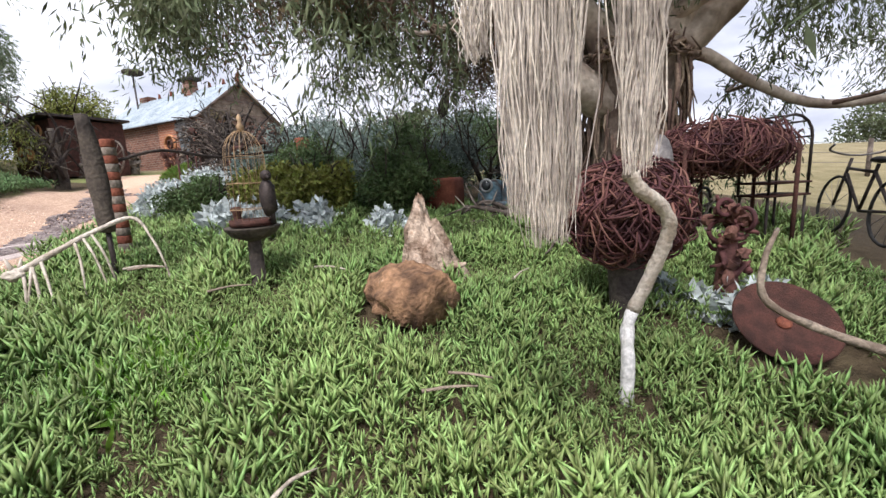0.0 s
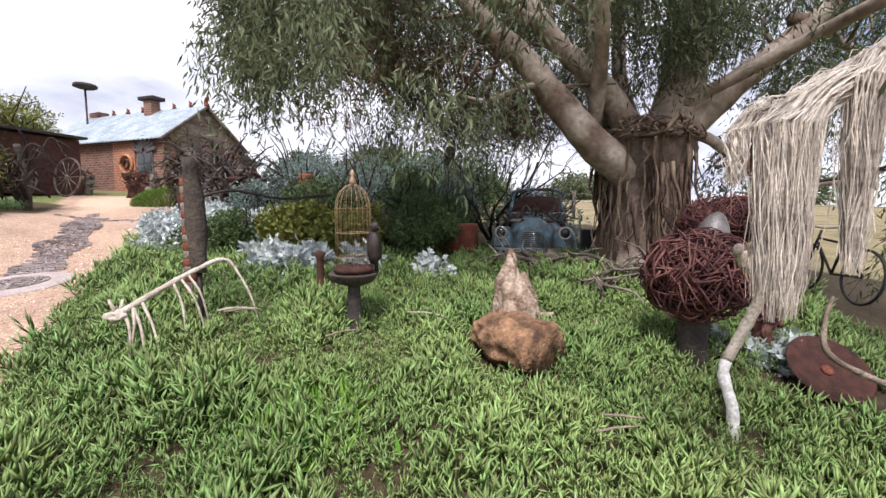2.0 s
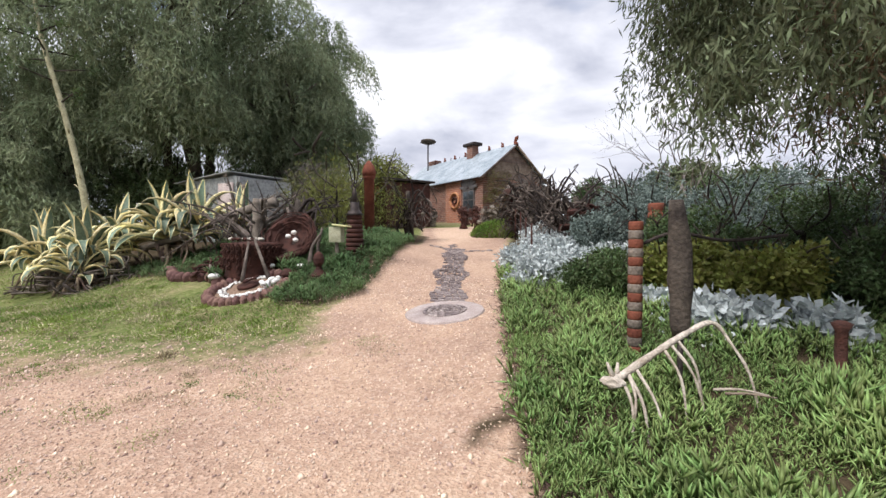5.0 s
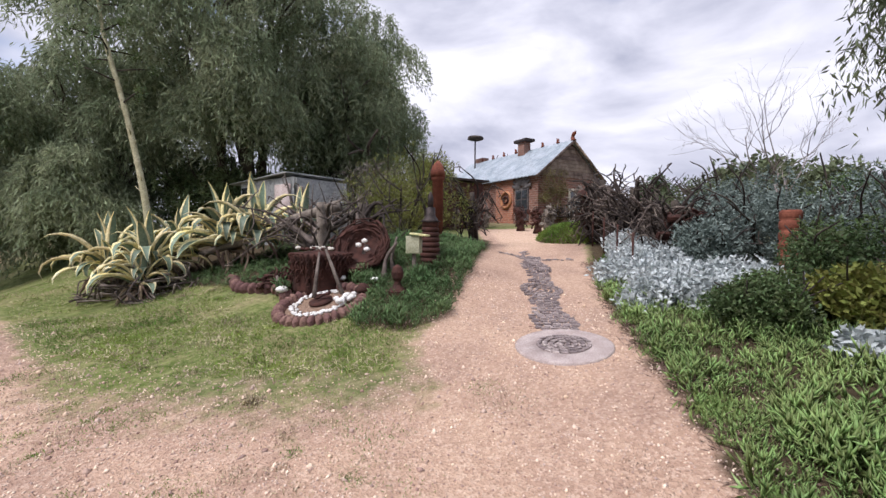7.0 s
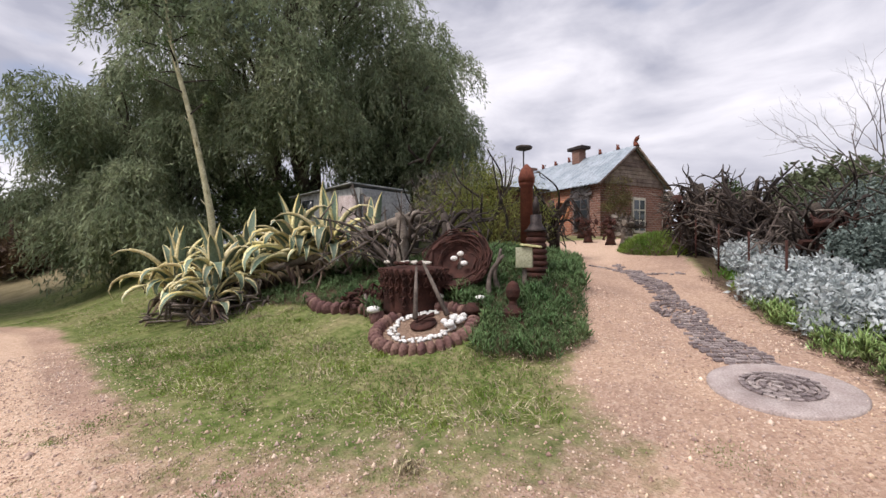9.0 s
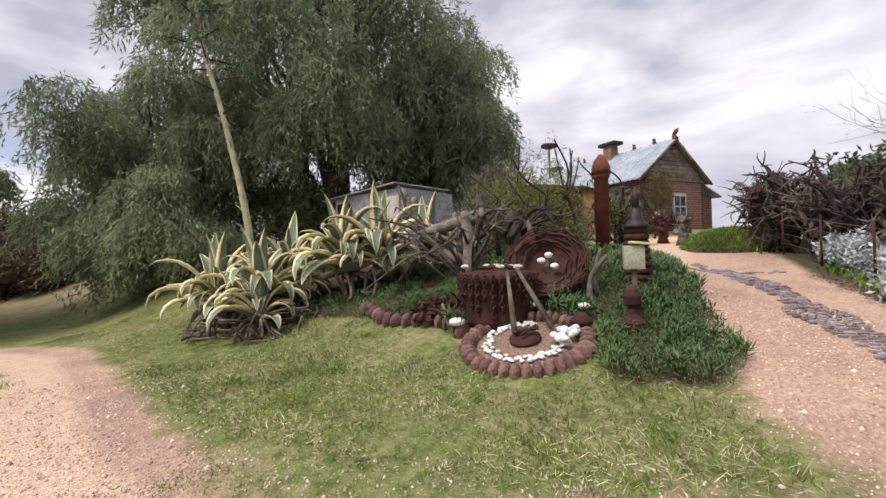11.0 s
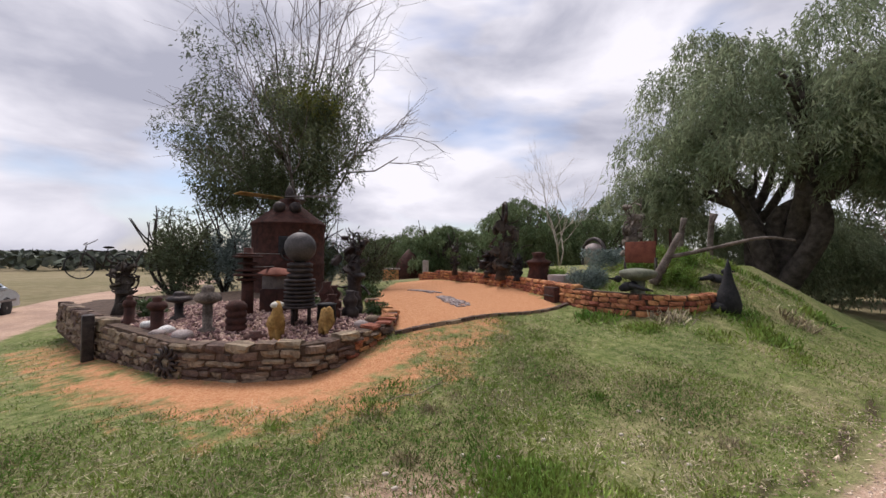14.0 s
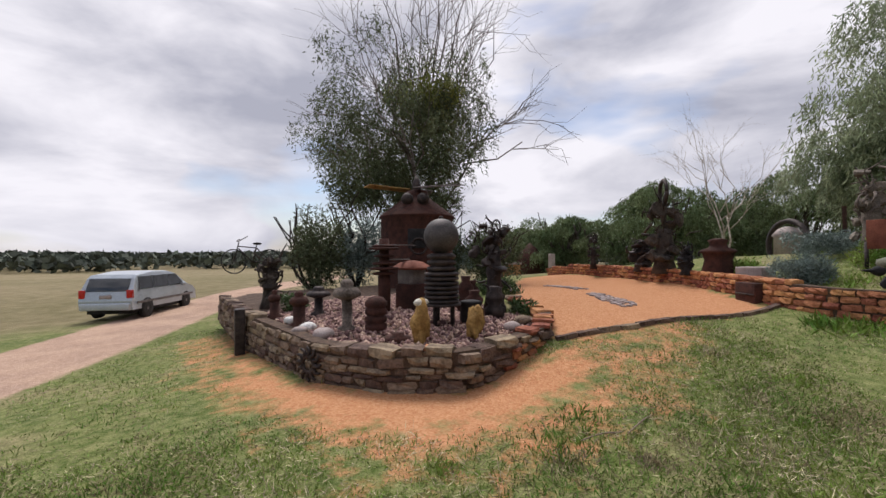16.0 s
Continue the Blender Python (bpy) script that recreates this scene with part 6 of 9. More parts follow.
    part("underside", box(0, 0, 0.3, 4.4, 1.5, 0.16), M_TARP, t)


van()


# ---- agaves ----
def agave_leaf(length, width, lift, droop, rng):
    """A strap with a thick keel, grey-green with yellow margins."""
    n = 9
    V, F, mi = [], [], []
    ang, p = radians(lift), Vector((0.05, 0, 0.05))
    line = []
    for i in range(n + 1):
        s = i / n
        line.append((p.copy(), ang, s))
        ang -= radians(droop) * (0.02 + (s ** 1.6)) * 2.0 / n
        p = p + Vector((math.cos(ang), 0, math.sin(ang))) * length / n
    tw = rng.uniform(-0.25, 0.25)
    for q, a, s in line:
        w = width * (0.62 + 0.75 * s - 1.35 * s ** 2.6) if s < 1 else 0.004
        w = max(w, 0.004)
        nrm = Vector((-math.sin(a), 0, math.cos(a)))
        for k, (f, dz) in enumerate(((-0.5, 0.2), (-0.33, 0.05), (0.33, 0.05), (0.5, 0.2), (0.33, -0.07), (-0.33, -0.07))):
            V.append(q + Vector((0, f * w, 0)) + nrm * (w * dz) + Vector((0, tw * s * s * length * 0.3, 0)))
    for i in range(n):
        for k in range(6):
            a, b = i * 6 + k, i * 6 + (k + 1) % 6
            F.append((a, b, b + 6, a + 6))
            mi.append(1 if k in (0, 2, 3, 5) else 0)
    me = npmesh("leaf", [v[:] for v in V], F, [M_AGAVE, M_AGAVE_EDGE], mi, flat=False)
    return me


rng_ag = np.random.default_rng(77)
AGLEAVES = []
for lift, droop in ((86, 20), (78, 60), (74, 130), (64, 170), (58, 210), (45, 190), (35, 150), (25, 130), (15, 90), (70, 250), (52, 240)):
    AGLEAVES.append((lift, agave_leaf(rng_ag.uniform(1.15, 1.55), rng_ag.uniform(0.28, 0.37), lift, droop * 1.12, rng_ag)))


def dead_leaf_mesh(seed):
    r = random.Random(seed)
    pts = bent([(0.05, 0, 0.1), (0.35, r.uniform(-.1, .1), 0.05), (0.6, r.uniform(-.2, .2), -0.3), (0.75, r.uniform(-.2, .2), -0.75)], 3)
    bm = tube(pts, taper(len(pts), 0.05, 0.015, 0.3, r), 5)
    me = bpy.data.meshes.new("dead_leaf")
    bm.to_mesh(me)
    bm.free()
    me.materials.append(M_AGAVE_DEAD)
    return me


DEAD = [dead_leaf_mesh(k) for k in range(4)]


def agave(x, y, z, size, n, seed, skirt=0):
    r = random.Random(seed)
    t = thing("agave", x, y, z, "big variegated agave with curling yellow-edged leaves", "agave", group="agaves")
    for k in range(n):
        lift, me = AGLEAVES[int((k / n) ** 0.9 * len(AGLEAVES)) % len(AGLEAVES)]
        ob = link("leaf", me, t)
        ob.matrix_basis = pose(0, 0, r.uniform(0, 0.12), r.uniform(-6, 6), r.uniform(-8, 8), k * 137.5 + r.uniform(-12, 12)) @ Matrix.Scale(size * r.uniform(0.75, 1.1), 4)
    for k in range(skirt):
        ob = link("dead_leaf", DEAD[k % 4], t)
        ob.matrix_basis = pose(0, 0, r.uniform(-0.15, 0.1), 0, r.uniform(-10, 25), r.uniform(0, 360)) @ Matrix.Scale(size * r.uniform(0.6, 1.1), 4)
    return t


agave(-14.0, 6.1, 1.8, 1.2, 44, 1, 10)
agave(-13.2, 6.4, 1.95, 1.05, 38, 2, 4)
agave(-14.7, 4.7, 1.3, 1.0, 42, 3, 22)
agave(-14.2, 4.35, 1.05, 0.8, 18, 4, 22)
agave(-15.6, 4.3, 1.2, 1.0, 34, 5, 14)
agave(-15.2, 5.6, 1.6, 1.05, 26, 6, 4)
agave(-12.8, 7.3, 2.1, 1.0, 16, 7)
agave(-16.3, 5.2, 1.45, 0.85, 14, 8, 6)
bm = tangle(np.random.default_rng(4), 130, 1.3, 0.75, 0.75, 0.9, 0.022, 0.5)
t = thing("dead_leaf_heap", -14.5, 4.5, H(-14.5, 4.5) - 0.03, "heap of dead twisted agave leaves and stems", "dead leaves", rz=25)
tagged(part("heap", bm, M_DRIFT, t), kind="stuff")


def stalk():
    t = thing("agave_stalk", -16.5, 5.45, H(-16.5, 5.45), "tall leaning dead agave flower stalk", "agave")
    pts = bent([(0, 0, 0), (-0.1, -0.03, 1.8), (-0.7, -0.2, 4.2), (-1.3, -0.45, 6.4), (-1.6, -0.5, 8.2)], 8)
    part("stalk", tube(pts, taper(len(pts), 0.1, 0.035, 0.08), 10), M_STALK, t)
    rng = np.random.default_rng(14)
    bm, tips = bmesh.new(), []
    for k in range(16):
        s = 0.55 + 0.44 * k / 16
        p = pts[int(s * (len(pts) - 1))]
        a = k * 2.4
        q = p + Vector((math.cos(a) * (1.0 - 0.04 * k), math.sin(a) * (1.0 - 0.04 * k), 0.15))
        tube([p, p.lerp(q, 0.6) + Vector((0, 0, 0.02)), q], [0.025, 0.018, 0.01], 5, bm)
        tips.append(q)
    tagged(part("side_branch", bm, M_DARKWOOD, t, "short dark flower branches"), kind="stuff")
    hanging_leaves("seed_head", np.array([v[:] for v in tips]), 0.16, 26, 3, 0.05, 0.09, 0.035, M_SHRUB, rng, -0.3, t, "dark clustered seed heads")
    for k in range(14):
        s = 0.05 + 0.5 * k / 14
        p = pts[int(s * (len(pts) - 1))]
        part("bract", tube([p, p + Vector((rng.normal() * 0.1, rng.normal() * 0.1, 0.22))], [0.03, 0.004], 4), M_STALK, t)
    bm = tangle(rng, 40, 0.25, 0.25, 0.9, 0.6, 0.014, 1.6)
    part("dry_skirt", bm, M_PALEWOOD, t, "dry straw-coloured leaf remnants")


stalk()


# ---- ring with the white stones ----
M_RINGSOIL = material("ring_gravel", (0.13, 0.08, 0.055), (0.34, 0.24, 0.17), 26, 0.95, 0, 0.8, 60, (0.22, 0.15, 0.1))
def ring_bed():
    x, y = -9.38, 4.98
    g = H(x, y)
    t = thing("stone_ring", x, y, g, "round little bed edged with rounded brown bricks", "garden ring")
    lie = Vector((-(H(x + 0.7, y) - H(x - 0.7, y)) / 1.4, -(H(x, y + 0.7) - H(x, y - 0.7)) / 1.4, 1)).normalized()
    t.matrix_basis = Matrix.Translation((x, y, g)) @ lie.to_track_quat("Z", "Y").to_matrix().to_4x4() @ Matrix.Scale(0.84, 4)
    turn = t.matrix_basis.to_3x3().inverted()
    kinds = []
    for k in range(4):
        bm = rock(0.13, 0.072, 0.13, 300 + k, 0.12, 2)
        me = bpy.data.meshes.new("brick")
        bm.to_mesh(me)
        bm.free()
        me.materials.append(M_EDGEBRICK)
        kinds.append(me)
    R = 0.84
    for k in range(60):
        a = radians(140 + k * 9.6)
        if math.degrees(a) > 140 + 345:
            break
        px, py = R * math.cos(a), R * 0.92 * math.sin(a)
        ob = link("brick", kinds[k % 4], t)
        ob.matrix_basis = pose(px, py, 0.055, 0, 0, math.degrees(a) + random.uniform(-5, 5))
    part("gravel_fill", lathe([(0.78, -0.3), (0.78, 0.02), (0.55, 0.07), (0.02, 0.09)], 40), M_RINGSOIL, t, "brown gravel inside the ring")
    part("iron_disc", lathe([(0.22, 0.1), (0.22, 0.14), (0.05, 0.15)], 30), M_RUST, t, "flat rusty disc")
    bm = tube([(-0.1, 0, 0.22), (0.18, 0.1, 0.25)], 0.025)
    tube([(0.0, -0.1, 0.22), (0.1, 0.2, 0.24)], 0.02, 6, bm)
    part("iron_cross", bm, M_RUST, t)
    for k in range(96):
        a = radians(95) + (k + random.random()) * radians(285) / 96
        s, rr = random.uniform(0.03, 0.05), random.uniform(0.46, 0.6)
        part("white_stone", rock(s, s * 0.85, s * 0.6, k, 0.3, 1, Matrix.Translation((rr * math.cos(a), rr * 0.94 * math.sin(a), 0.085 + s * 0.3))), M_WHITESTONE, t)
    for k in range(16):
        part("white_stone", rock(0.06, 0.05, 0.045, k + 40, 0.3, 2, Matrix.Translation((0.55 + random.uniform(-0.13, 0.11), 0.12 + random.uniform(-0.2, 0.2), 0.13 + random.uniform(0, 0.09)))), M_WHITESTONE, t)
    # bricks that trail along the bed's edge to the agaves
    for k in range(14):
        px, py = -10.3 - k * 0.17, 5.0 + 0.12 * math.sin(k * 0.6) + 0.015 * k
        ob = link("brick", kinds[k % 4], t)
        ob.matrix_basis = turn.to_4x4() @ pose(px - x, py - y, H(px, py) - g + 0.055, 0, 0, random.uniform(-15, 15) + 90)
    return t


ring_bed()


def mushroom_stone(x, y, s):
    t = thing("white_toadstool", x, y, H(x, y), "white rounded stone on a rusty stub", "ornament", group="toadstools")
    part("stub", lathe([(s * 0.5, -0.05), (s * 0.4, s * 1.6)], 10), M_RUST, t)
    part("cap", rock(s, s, s * 0.55, 3, 0.1, 2, Matrix.Translation((0, 0, s * 1.8))), M_WHITESTONE, t)


mushroom_stone(-10.35, 4.95, 0.11)
mushroom_stone(-9.65, 5.65, 0.09)
mushroom_stone(-8.95, 5.75, 0.08)


def iron_stump():
    x, y = -10.1, 5.6
    t = thing("iron_stump", x, y, H(x, y) - 0.1, "rusty drum hung with chains and topped with bones", "sculpture")
    part("drum", lathe([(0.48, 0), (0.5, 0.1), (0.47, 0.6), (0.52, 0.66), (0.48, 0.72), (0.1, 0.76)], 26), M_RUST, t)
    for k in range(30):
        a = k * math.tau / 30 + 0.1
        bm = bmesh.new()
        n = random.randint(4, 9)
        for i in range(n):
            hoop(0.53 * math.cos(a), 0.53 * math.sin(a), 0.68 - i * 0.07, 0.035, 0.012, Matrix.Rotation(a + (1.57 if i % 2 else 0), 3, "Z"), 8, bm)
        part("chain", bm, M_RUST, t)
    for k in range(14):
        a, r = random.uniform(0, math.tau), random.uniform(0.1, 0.5)
        part("bone", rock(0.07, 0.03, 0.03, k, 0.5, 2, Matrix.Translation((r * math.cos(a), r * math.sin(a), 0.8))), M_PLATE if k % 3 else M_RUST, t, "pale knobbly bone")
    for a, b in (((0.35, -0.35, 0.75), (0.62, -0.7, 0.05)), ((0.45, -0.3, 0.8), (0.95, -0.4, 0.1)), ((-0.6, -0.5, 0.3), (-0.4, -0.6, 0.0))):
        part("slat", tube([a, b], [0.022, 0.04], 5), M_DRIFT, t)
    bm = tangle(np.random.default_rng(31), 70, 0.55, 0.35, 0.3, 0.35, 0.025)
    bmesh.ops.translate(bm, verts=bm.verts, vec=(-0.75, -0.25, 0.05))
    tagged(part("rusty_heap", bm, M_RUST, t, "heap of rusty fittings"), kind="stuff")
    return t


iron_stump()


def nest():
    x, y, z = -9.55, 6.05, 2.05
    t = thing("wire_nest", x, y, z, "big round nest of rusty wire holding pale eggs", "nest")
    t.matrix_basis = pose(x, y, z, 58, 0, 22)
    rng = np.random.default_rng(33)
    for k in range(190):
        a0, span = rng.uniform(0, math.tau), rng.uniform(0.8, 2.2)
        f = rng.random()
        r, zz = 0.22 + 0.34 * f, -0.3 + 0.34 * f + rng.normal() * 0.05
        pts = [Vector(((r + rng.normal() * 0.02) * math.cos(a0 + span * i / 6), (r + rng.normal() * 0.02) * math.sin(a0 + span * i / 6), zz + rng.normal() * 0.02)) for i in range(7)]
        part("wire", tube(pts, 0.013, 4), M_RUST, t)
    part("bowl", lathe([(0.1, -0.32), (0.4, -0.22), (0.52, 0.0), (0.46, 0.0), (0.3, -0.15), (0.05, -0.2)], 24), M_RUST, t)
    for ex, ey in ((-0.08, 0.05), (0.1, -0.04), (0.02, 0.14)):
        part("egg", rock(0.06, 0.045, 0.045, 2, 0.0, 3, Matrix.Translation((ex, ey, -0.06))), M_EGG, t, "smooth pale egg")
    s = thing("driftwood_prop", x, y, H(x, y) - 0.1, "dark driftwood holding up the wire nest", "driftwood")
    for a, b, c, r in (((0.62, -0.1, 0.0), (0.6, 0.0, 0.45), (0.8, 0.05, 0.75), 0.06), ((0.75, 0.2, 0.0), (0.6, 0.15, 0.4), (0.68, 0.2, 0.85), 0.05), ((-0.1, 0.1, 0.0), (-0.08, 0.15, 0.4), (-0.05, 0.2, 0.7), 0.1), ((-0.35, 0.3, 0.0), (-0.3, 0.3, 0.8), (-0.45, 0.35, 1.3), 0.08)):
        pts = bent([a, b, c], 5)
        part("prop", tube(pts, taper(len(pts), r, r * 0.4, 0.2), 7), M_DRIFT, s)


nest()


def root_sculpture(x, y, h, seed, label, r=1.0, n=12, mat=M_DRIFT, base=None):
    rng = np.random.default_rng(seed)
    t = thing("dead_tree_roots", x, y, (H(x, y) if base is None else base) - 0.1, label, "driftwood")
    for k in range(n):
        bm = bmesh.new()
        a = rng.uniform(0, math.tau)
        p0 = Vector((rng.normal() * 0.12, rng.normal() * 0.12, h * rng.uniform(0.0, 0.5)))
        p1 = p0 + Vector((math.cos(a) * r * 0.5, math.sin(a) * r * 0.5, h * rng.uniform(0.1, 0.45)))
        p2 = p1 + Vector((math.cos(a + rng.normal() * 0.7) * r * 0.5, math.sin(a + rng.normal() * 0.7) * r * 0.5, h * rng.uniform(-0.35, 0.25)))
        p2.z = max(p2.z, 0.05)
        pts = bent([p0, p1, p2], 5)
        tube(pts, taper(len(pts), 0.055 * rng.uniform(0.4, 1.2), 0.01, 0.15), 6, bm)
        for _ in range(3):
            q = pts[int(rng.integers(4, len(pts)))]
            e = q + Vector((rng.normal(), rng.normal(), rng.normal())) * r * 0.22
            tube(bent([q, q.lerp(e, 0.5) + Vector(rng.normal(size=3)) * 0.05, e], 3), taper(7, 0.02, 0.006), 5, bm)
        part("limb", bm, mat, t)
    pts = bent([(0, 0, 0), (0.08, 0, h * 0.4), (-0.05, 0.05, h * 0.75)], 5)
    part("stem", tube(pts, taper(len(pts), 0.16, 0.07, 0.12), 10), mat, t)
    return t


root_sculpture(-11.3, 6.6, 1.9, 51, "tangled grey dead tree roots over the bed", 1.5, 16)
root_sculpture(-12.0, 7.3, 1.8, 52, "sprawling grey dead branches", 1.3, 12)
root_sculpture(-10.8, 7.4, 1.6, 53, "dark tangled brushwood on the mound", 1.1, 14, M_DARKWOOD)
t = thing("fallen_log", -13.0, 6.5, 1.75, "long grey log lying through the agaves", "log")
pts = bent([(-1.3, -0.9, 0.0), (-0.3, -0.3, 0.35), (0.8, 0.2, 0.85), (1.8, 0.6, 1.15)], 6)
part("log", tube(pts, taper(len(pts), 0.07, 0.13, 0.06), 10), M_DRIFT, t)
root_sculpture(-13.7, 8.0, 2.2, 54, "upright branching dead stump by the shed", 0.5, 8, base=2.0)
shrub("willow_bush", -11.0, 9.2, 3.2, 2.4, 71, M_YELLOWSHRUB, "feathery olive bush on the mound", 0.14, 0.014, 40, 60, 5, up=0.7)
shrub("willow_bush", -12.6, 9.8, 2.6, 2.4, 72, M_GREYBRUSH, "grey twiggy bush on the mound", 0.2, 0.012, 30, 50, 4, up=0.7)


def bullet_post():
    x, y = -9.5, 8.55
    t = thing("bullet_post", x, y, H(x, y) - 0.05, "tall red-brown iron post with a bullet tip", "post")
    part("post", lathe([(0.13, 0), (0.13, 1.5), (0.155, 1.52), (0.155, 1.58), (0.13, 1.6)], 18), M_RUST_RED, t)
    part("tip", lathe([(0.17, 1.58), (0.17, 1.7), (0.12, 1.85), (0.03, 1.96)], 18), M_RUST_RED, t, "pointed iron tip")


bullet_post()


def insulator_stack():
    x, y = -8.55, 6.85
    t = thing("insulator_stack", x, y, H(x, y) - 0.05, "stack of rusty ribbed rings with a thin spire", "sculpture")
    for k in range(9):
        r = 0.2 - 0.005 * k
        part("ring", lathe([(r * 0.85, k * 0.095), (r, k * 0.095 + 0.02), (r, k * 0.095 + 0.07), (r * 0.85, k * 0.095 + 0.095)], 20), M_RUST, t)
    part("cap", lathe([(0.2, 0.85), (0.14, 0.9), (0.09, 0.98), (0.09, 1.12)], 18), M_IRON, t)
    part("spire", lathe([(0.05, 1.1), (0.055, 1.3), (0.03, 1.38), (0.01, 1.42)], 12), M_IRON, t)


insulator_stack()


def letter_box():
    x, y = -8.45, 6.2
    g = H(x, y)
    t = thing("letter_box", x, y, g - 0.05, "pale green box with a pitched lime lid on a post", "box", rz=20)
    part("post", tube([(0, 0, 0), (0, 0, 0.55)], 0.035), M_DRIFT, t)
    part("body", box(0, 0, 0.68, 0.24, 0.2, 0.3, bevel=0.008), M_LIME, t)
    part("lid", box(0, 0, 0.86, 0.3, 0.27, 0.03, m=Matrix.Translation((0, 0, 0)) @ Matrix.Rotation(0.12, 4, "Y"), bevel=0.005), M_LIMEROOF, t)


letter_box()
t = thing("bust", -8.35, 5.62, H(-8.35, 5.62) - 0.02, "small plain dark bust in the ground cover", "statue")
bm = lathe([(0.13, 0), (0.15, 0.12), (0.06, 0.22), (0.05, 0.27), (0.09, 0.33), (0.1, 0.42), (0.07, 0.5), (0.02, 0.54)], 16)
me = bpy.data.meshes.new("bust_form")
bm.to_mesh(me)
bm.free()
me.materials.append(M_RUST)
link("form", me, t)
lathed("cap_stub", -8.85, 5.35, H(-8.85, 5.35), [(0.06, 0), (0.07, 0.12), (0.13, 0.13), (0.13, 0.18), (0.08, 0.22), (0.05, 0.26)], M_RUST, "small rusty capped stub")
root_sculpture(-9.9, 11.0, 2.2, 55, "dark gnarled root stump with a twiggy crown", 0.8, 22, M_DARKWOOD)


# ---- cobbled strip in the drive ----
def cobbles():
    t = thing("cobble_strip", 0, 0, 0, "strip of small grey cobbles set in the drive", "paving", kind="structure")
    kinds = stone_meshes(6, 0.105, 0.062, 0.03, M_COBBLE, 7)
    rng = random.Random(12)
    total, at = polyline([(-5.75, 5.65), (-6.15, 6.4), (-6.6, 7.44), (-7.0, 8.4), (-7.5, 9.4), (-7.9, 10.2)])
    made = 0
    s = 0.0
    while s < total:
        p, d, _ = at(s)
        q = Vector((-d.y, d.x))
        w = 0.23 + 0.05 * math.sin(s * 4)
        o = -w + rng.uniform(0, 0.06)
        while o < w:
            c = p + q * o + d * rng.uniform(-0.02, 0.02)
            if (c - Vector((-6.6, 7.44))).length > 0.34 and (c - Vector((-5.55, 5.17))).length > 0.5:
                ob = link("cobble", kinds[rng.randrange(6)], t)
                ob.matrix_basis = pose(c.x, c.y, H(c.x, c.y) + 0.012, rng.uniform(-6, 6), rng.uniform(-6, 6), math.degrees(math.atan2(q.y, q.x)) + rng.uniform(-14, 14))
                made += 1
            o += 0.118
        s += 0.085
    for ax, ay, bx, by in ((-7.9, 10.1, -8.7, 10.35), (-7.6, 9.9, -6.9, 10.3), (-7.9, 10.2, -8.3, 10.9)):
        for k in range(14):
            c = Vector((ax + (bx - ax) * k / 13 + rng.uniform(-0.08, 0.08), ay + (by - ay) * k / 13 + rng.uniform(-0.1, 0.1)))
            ob = link("cobble", kinds[k % 6], t)
            ob.matrix_basis = pose(c.x, c.y, H(c.x, c.y) + 0.012, 0, 0, rng.uniform(0, 180))
    for (cx, cy), rings in (((-6.6, 7.44), (0.08, 0.17, 0.26, 0.33)), ((-5.55, 5.17), (0.05, 0.13, 0.21, 0.28))):
        for r in rings:
            n = int(math.tau * r / 0.085)
            for k in range(n):
                a = k * math.tau / n
                px, py = cx + r * math.cos(a), cy + r * math.sin(a)
                ob = link("cobble", kinds[k % 6], t)
                ob.matrix_basis = pose(px, py, H(px, py) + (0.014 if cx < -6 else 0.034), 0, 0, math.degrees(a) + 90 * (r < 0.3)) @ Matrix.Scale(0.8, 4)
    d = thing("paving_disc", -5.55, 5.17, H(-5.55, 5.17), "round concrete slab with a cobbled centre", "paving")
    n1 = Vector((-(H(-5.05, 5.17) - H(-6.05, 5.17)), -(H(-5.55, 5.67) - H(-5.55, 4.67)), 1)).normalized()
    d.matrix_basis = Matrix.Translation((-5.55, 5.17, H(-5.55, 5.17))) @ n1.to_track_quat("Z", "Y").to_matrix().to_4x4()
    part("slab", lathe([(0.55, -0.06), (0.55, 0.02), (0.53, 0.03), (0.3, 0.03), (0.29, 0.016), (0.01, 0.016)], 48), M_CONCRETE, d)


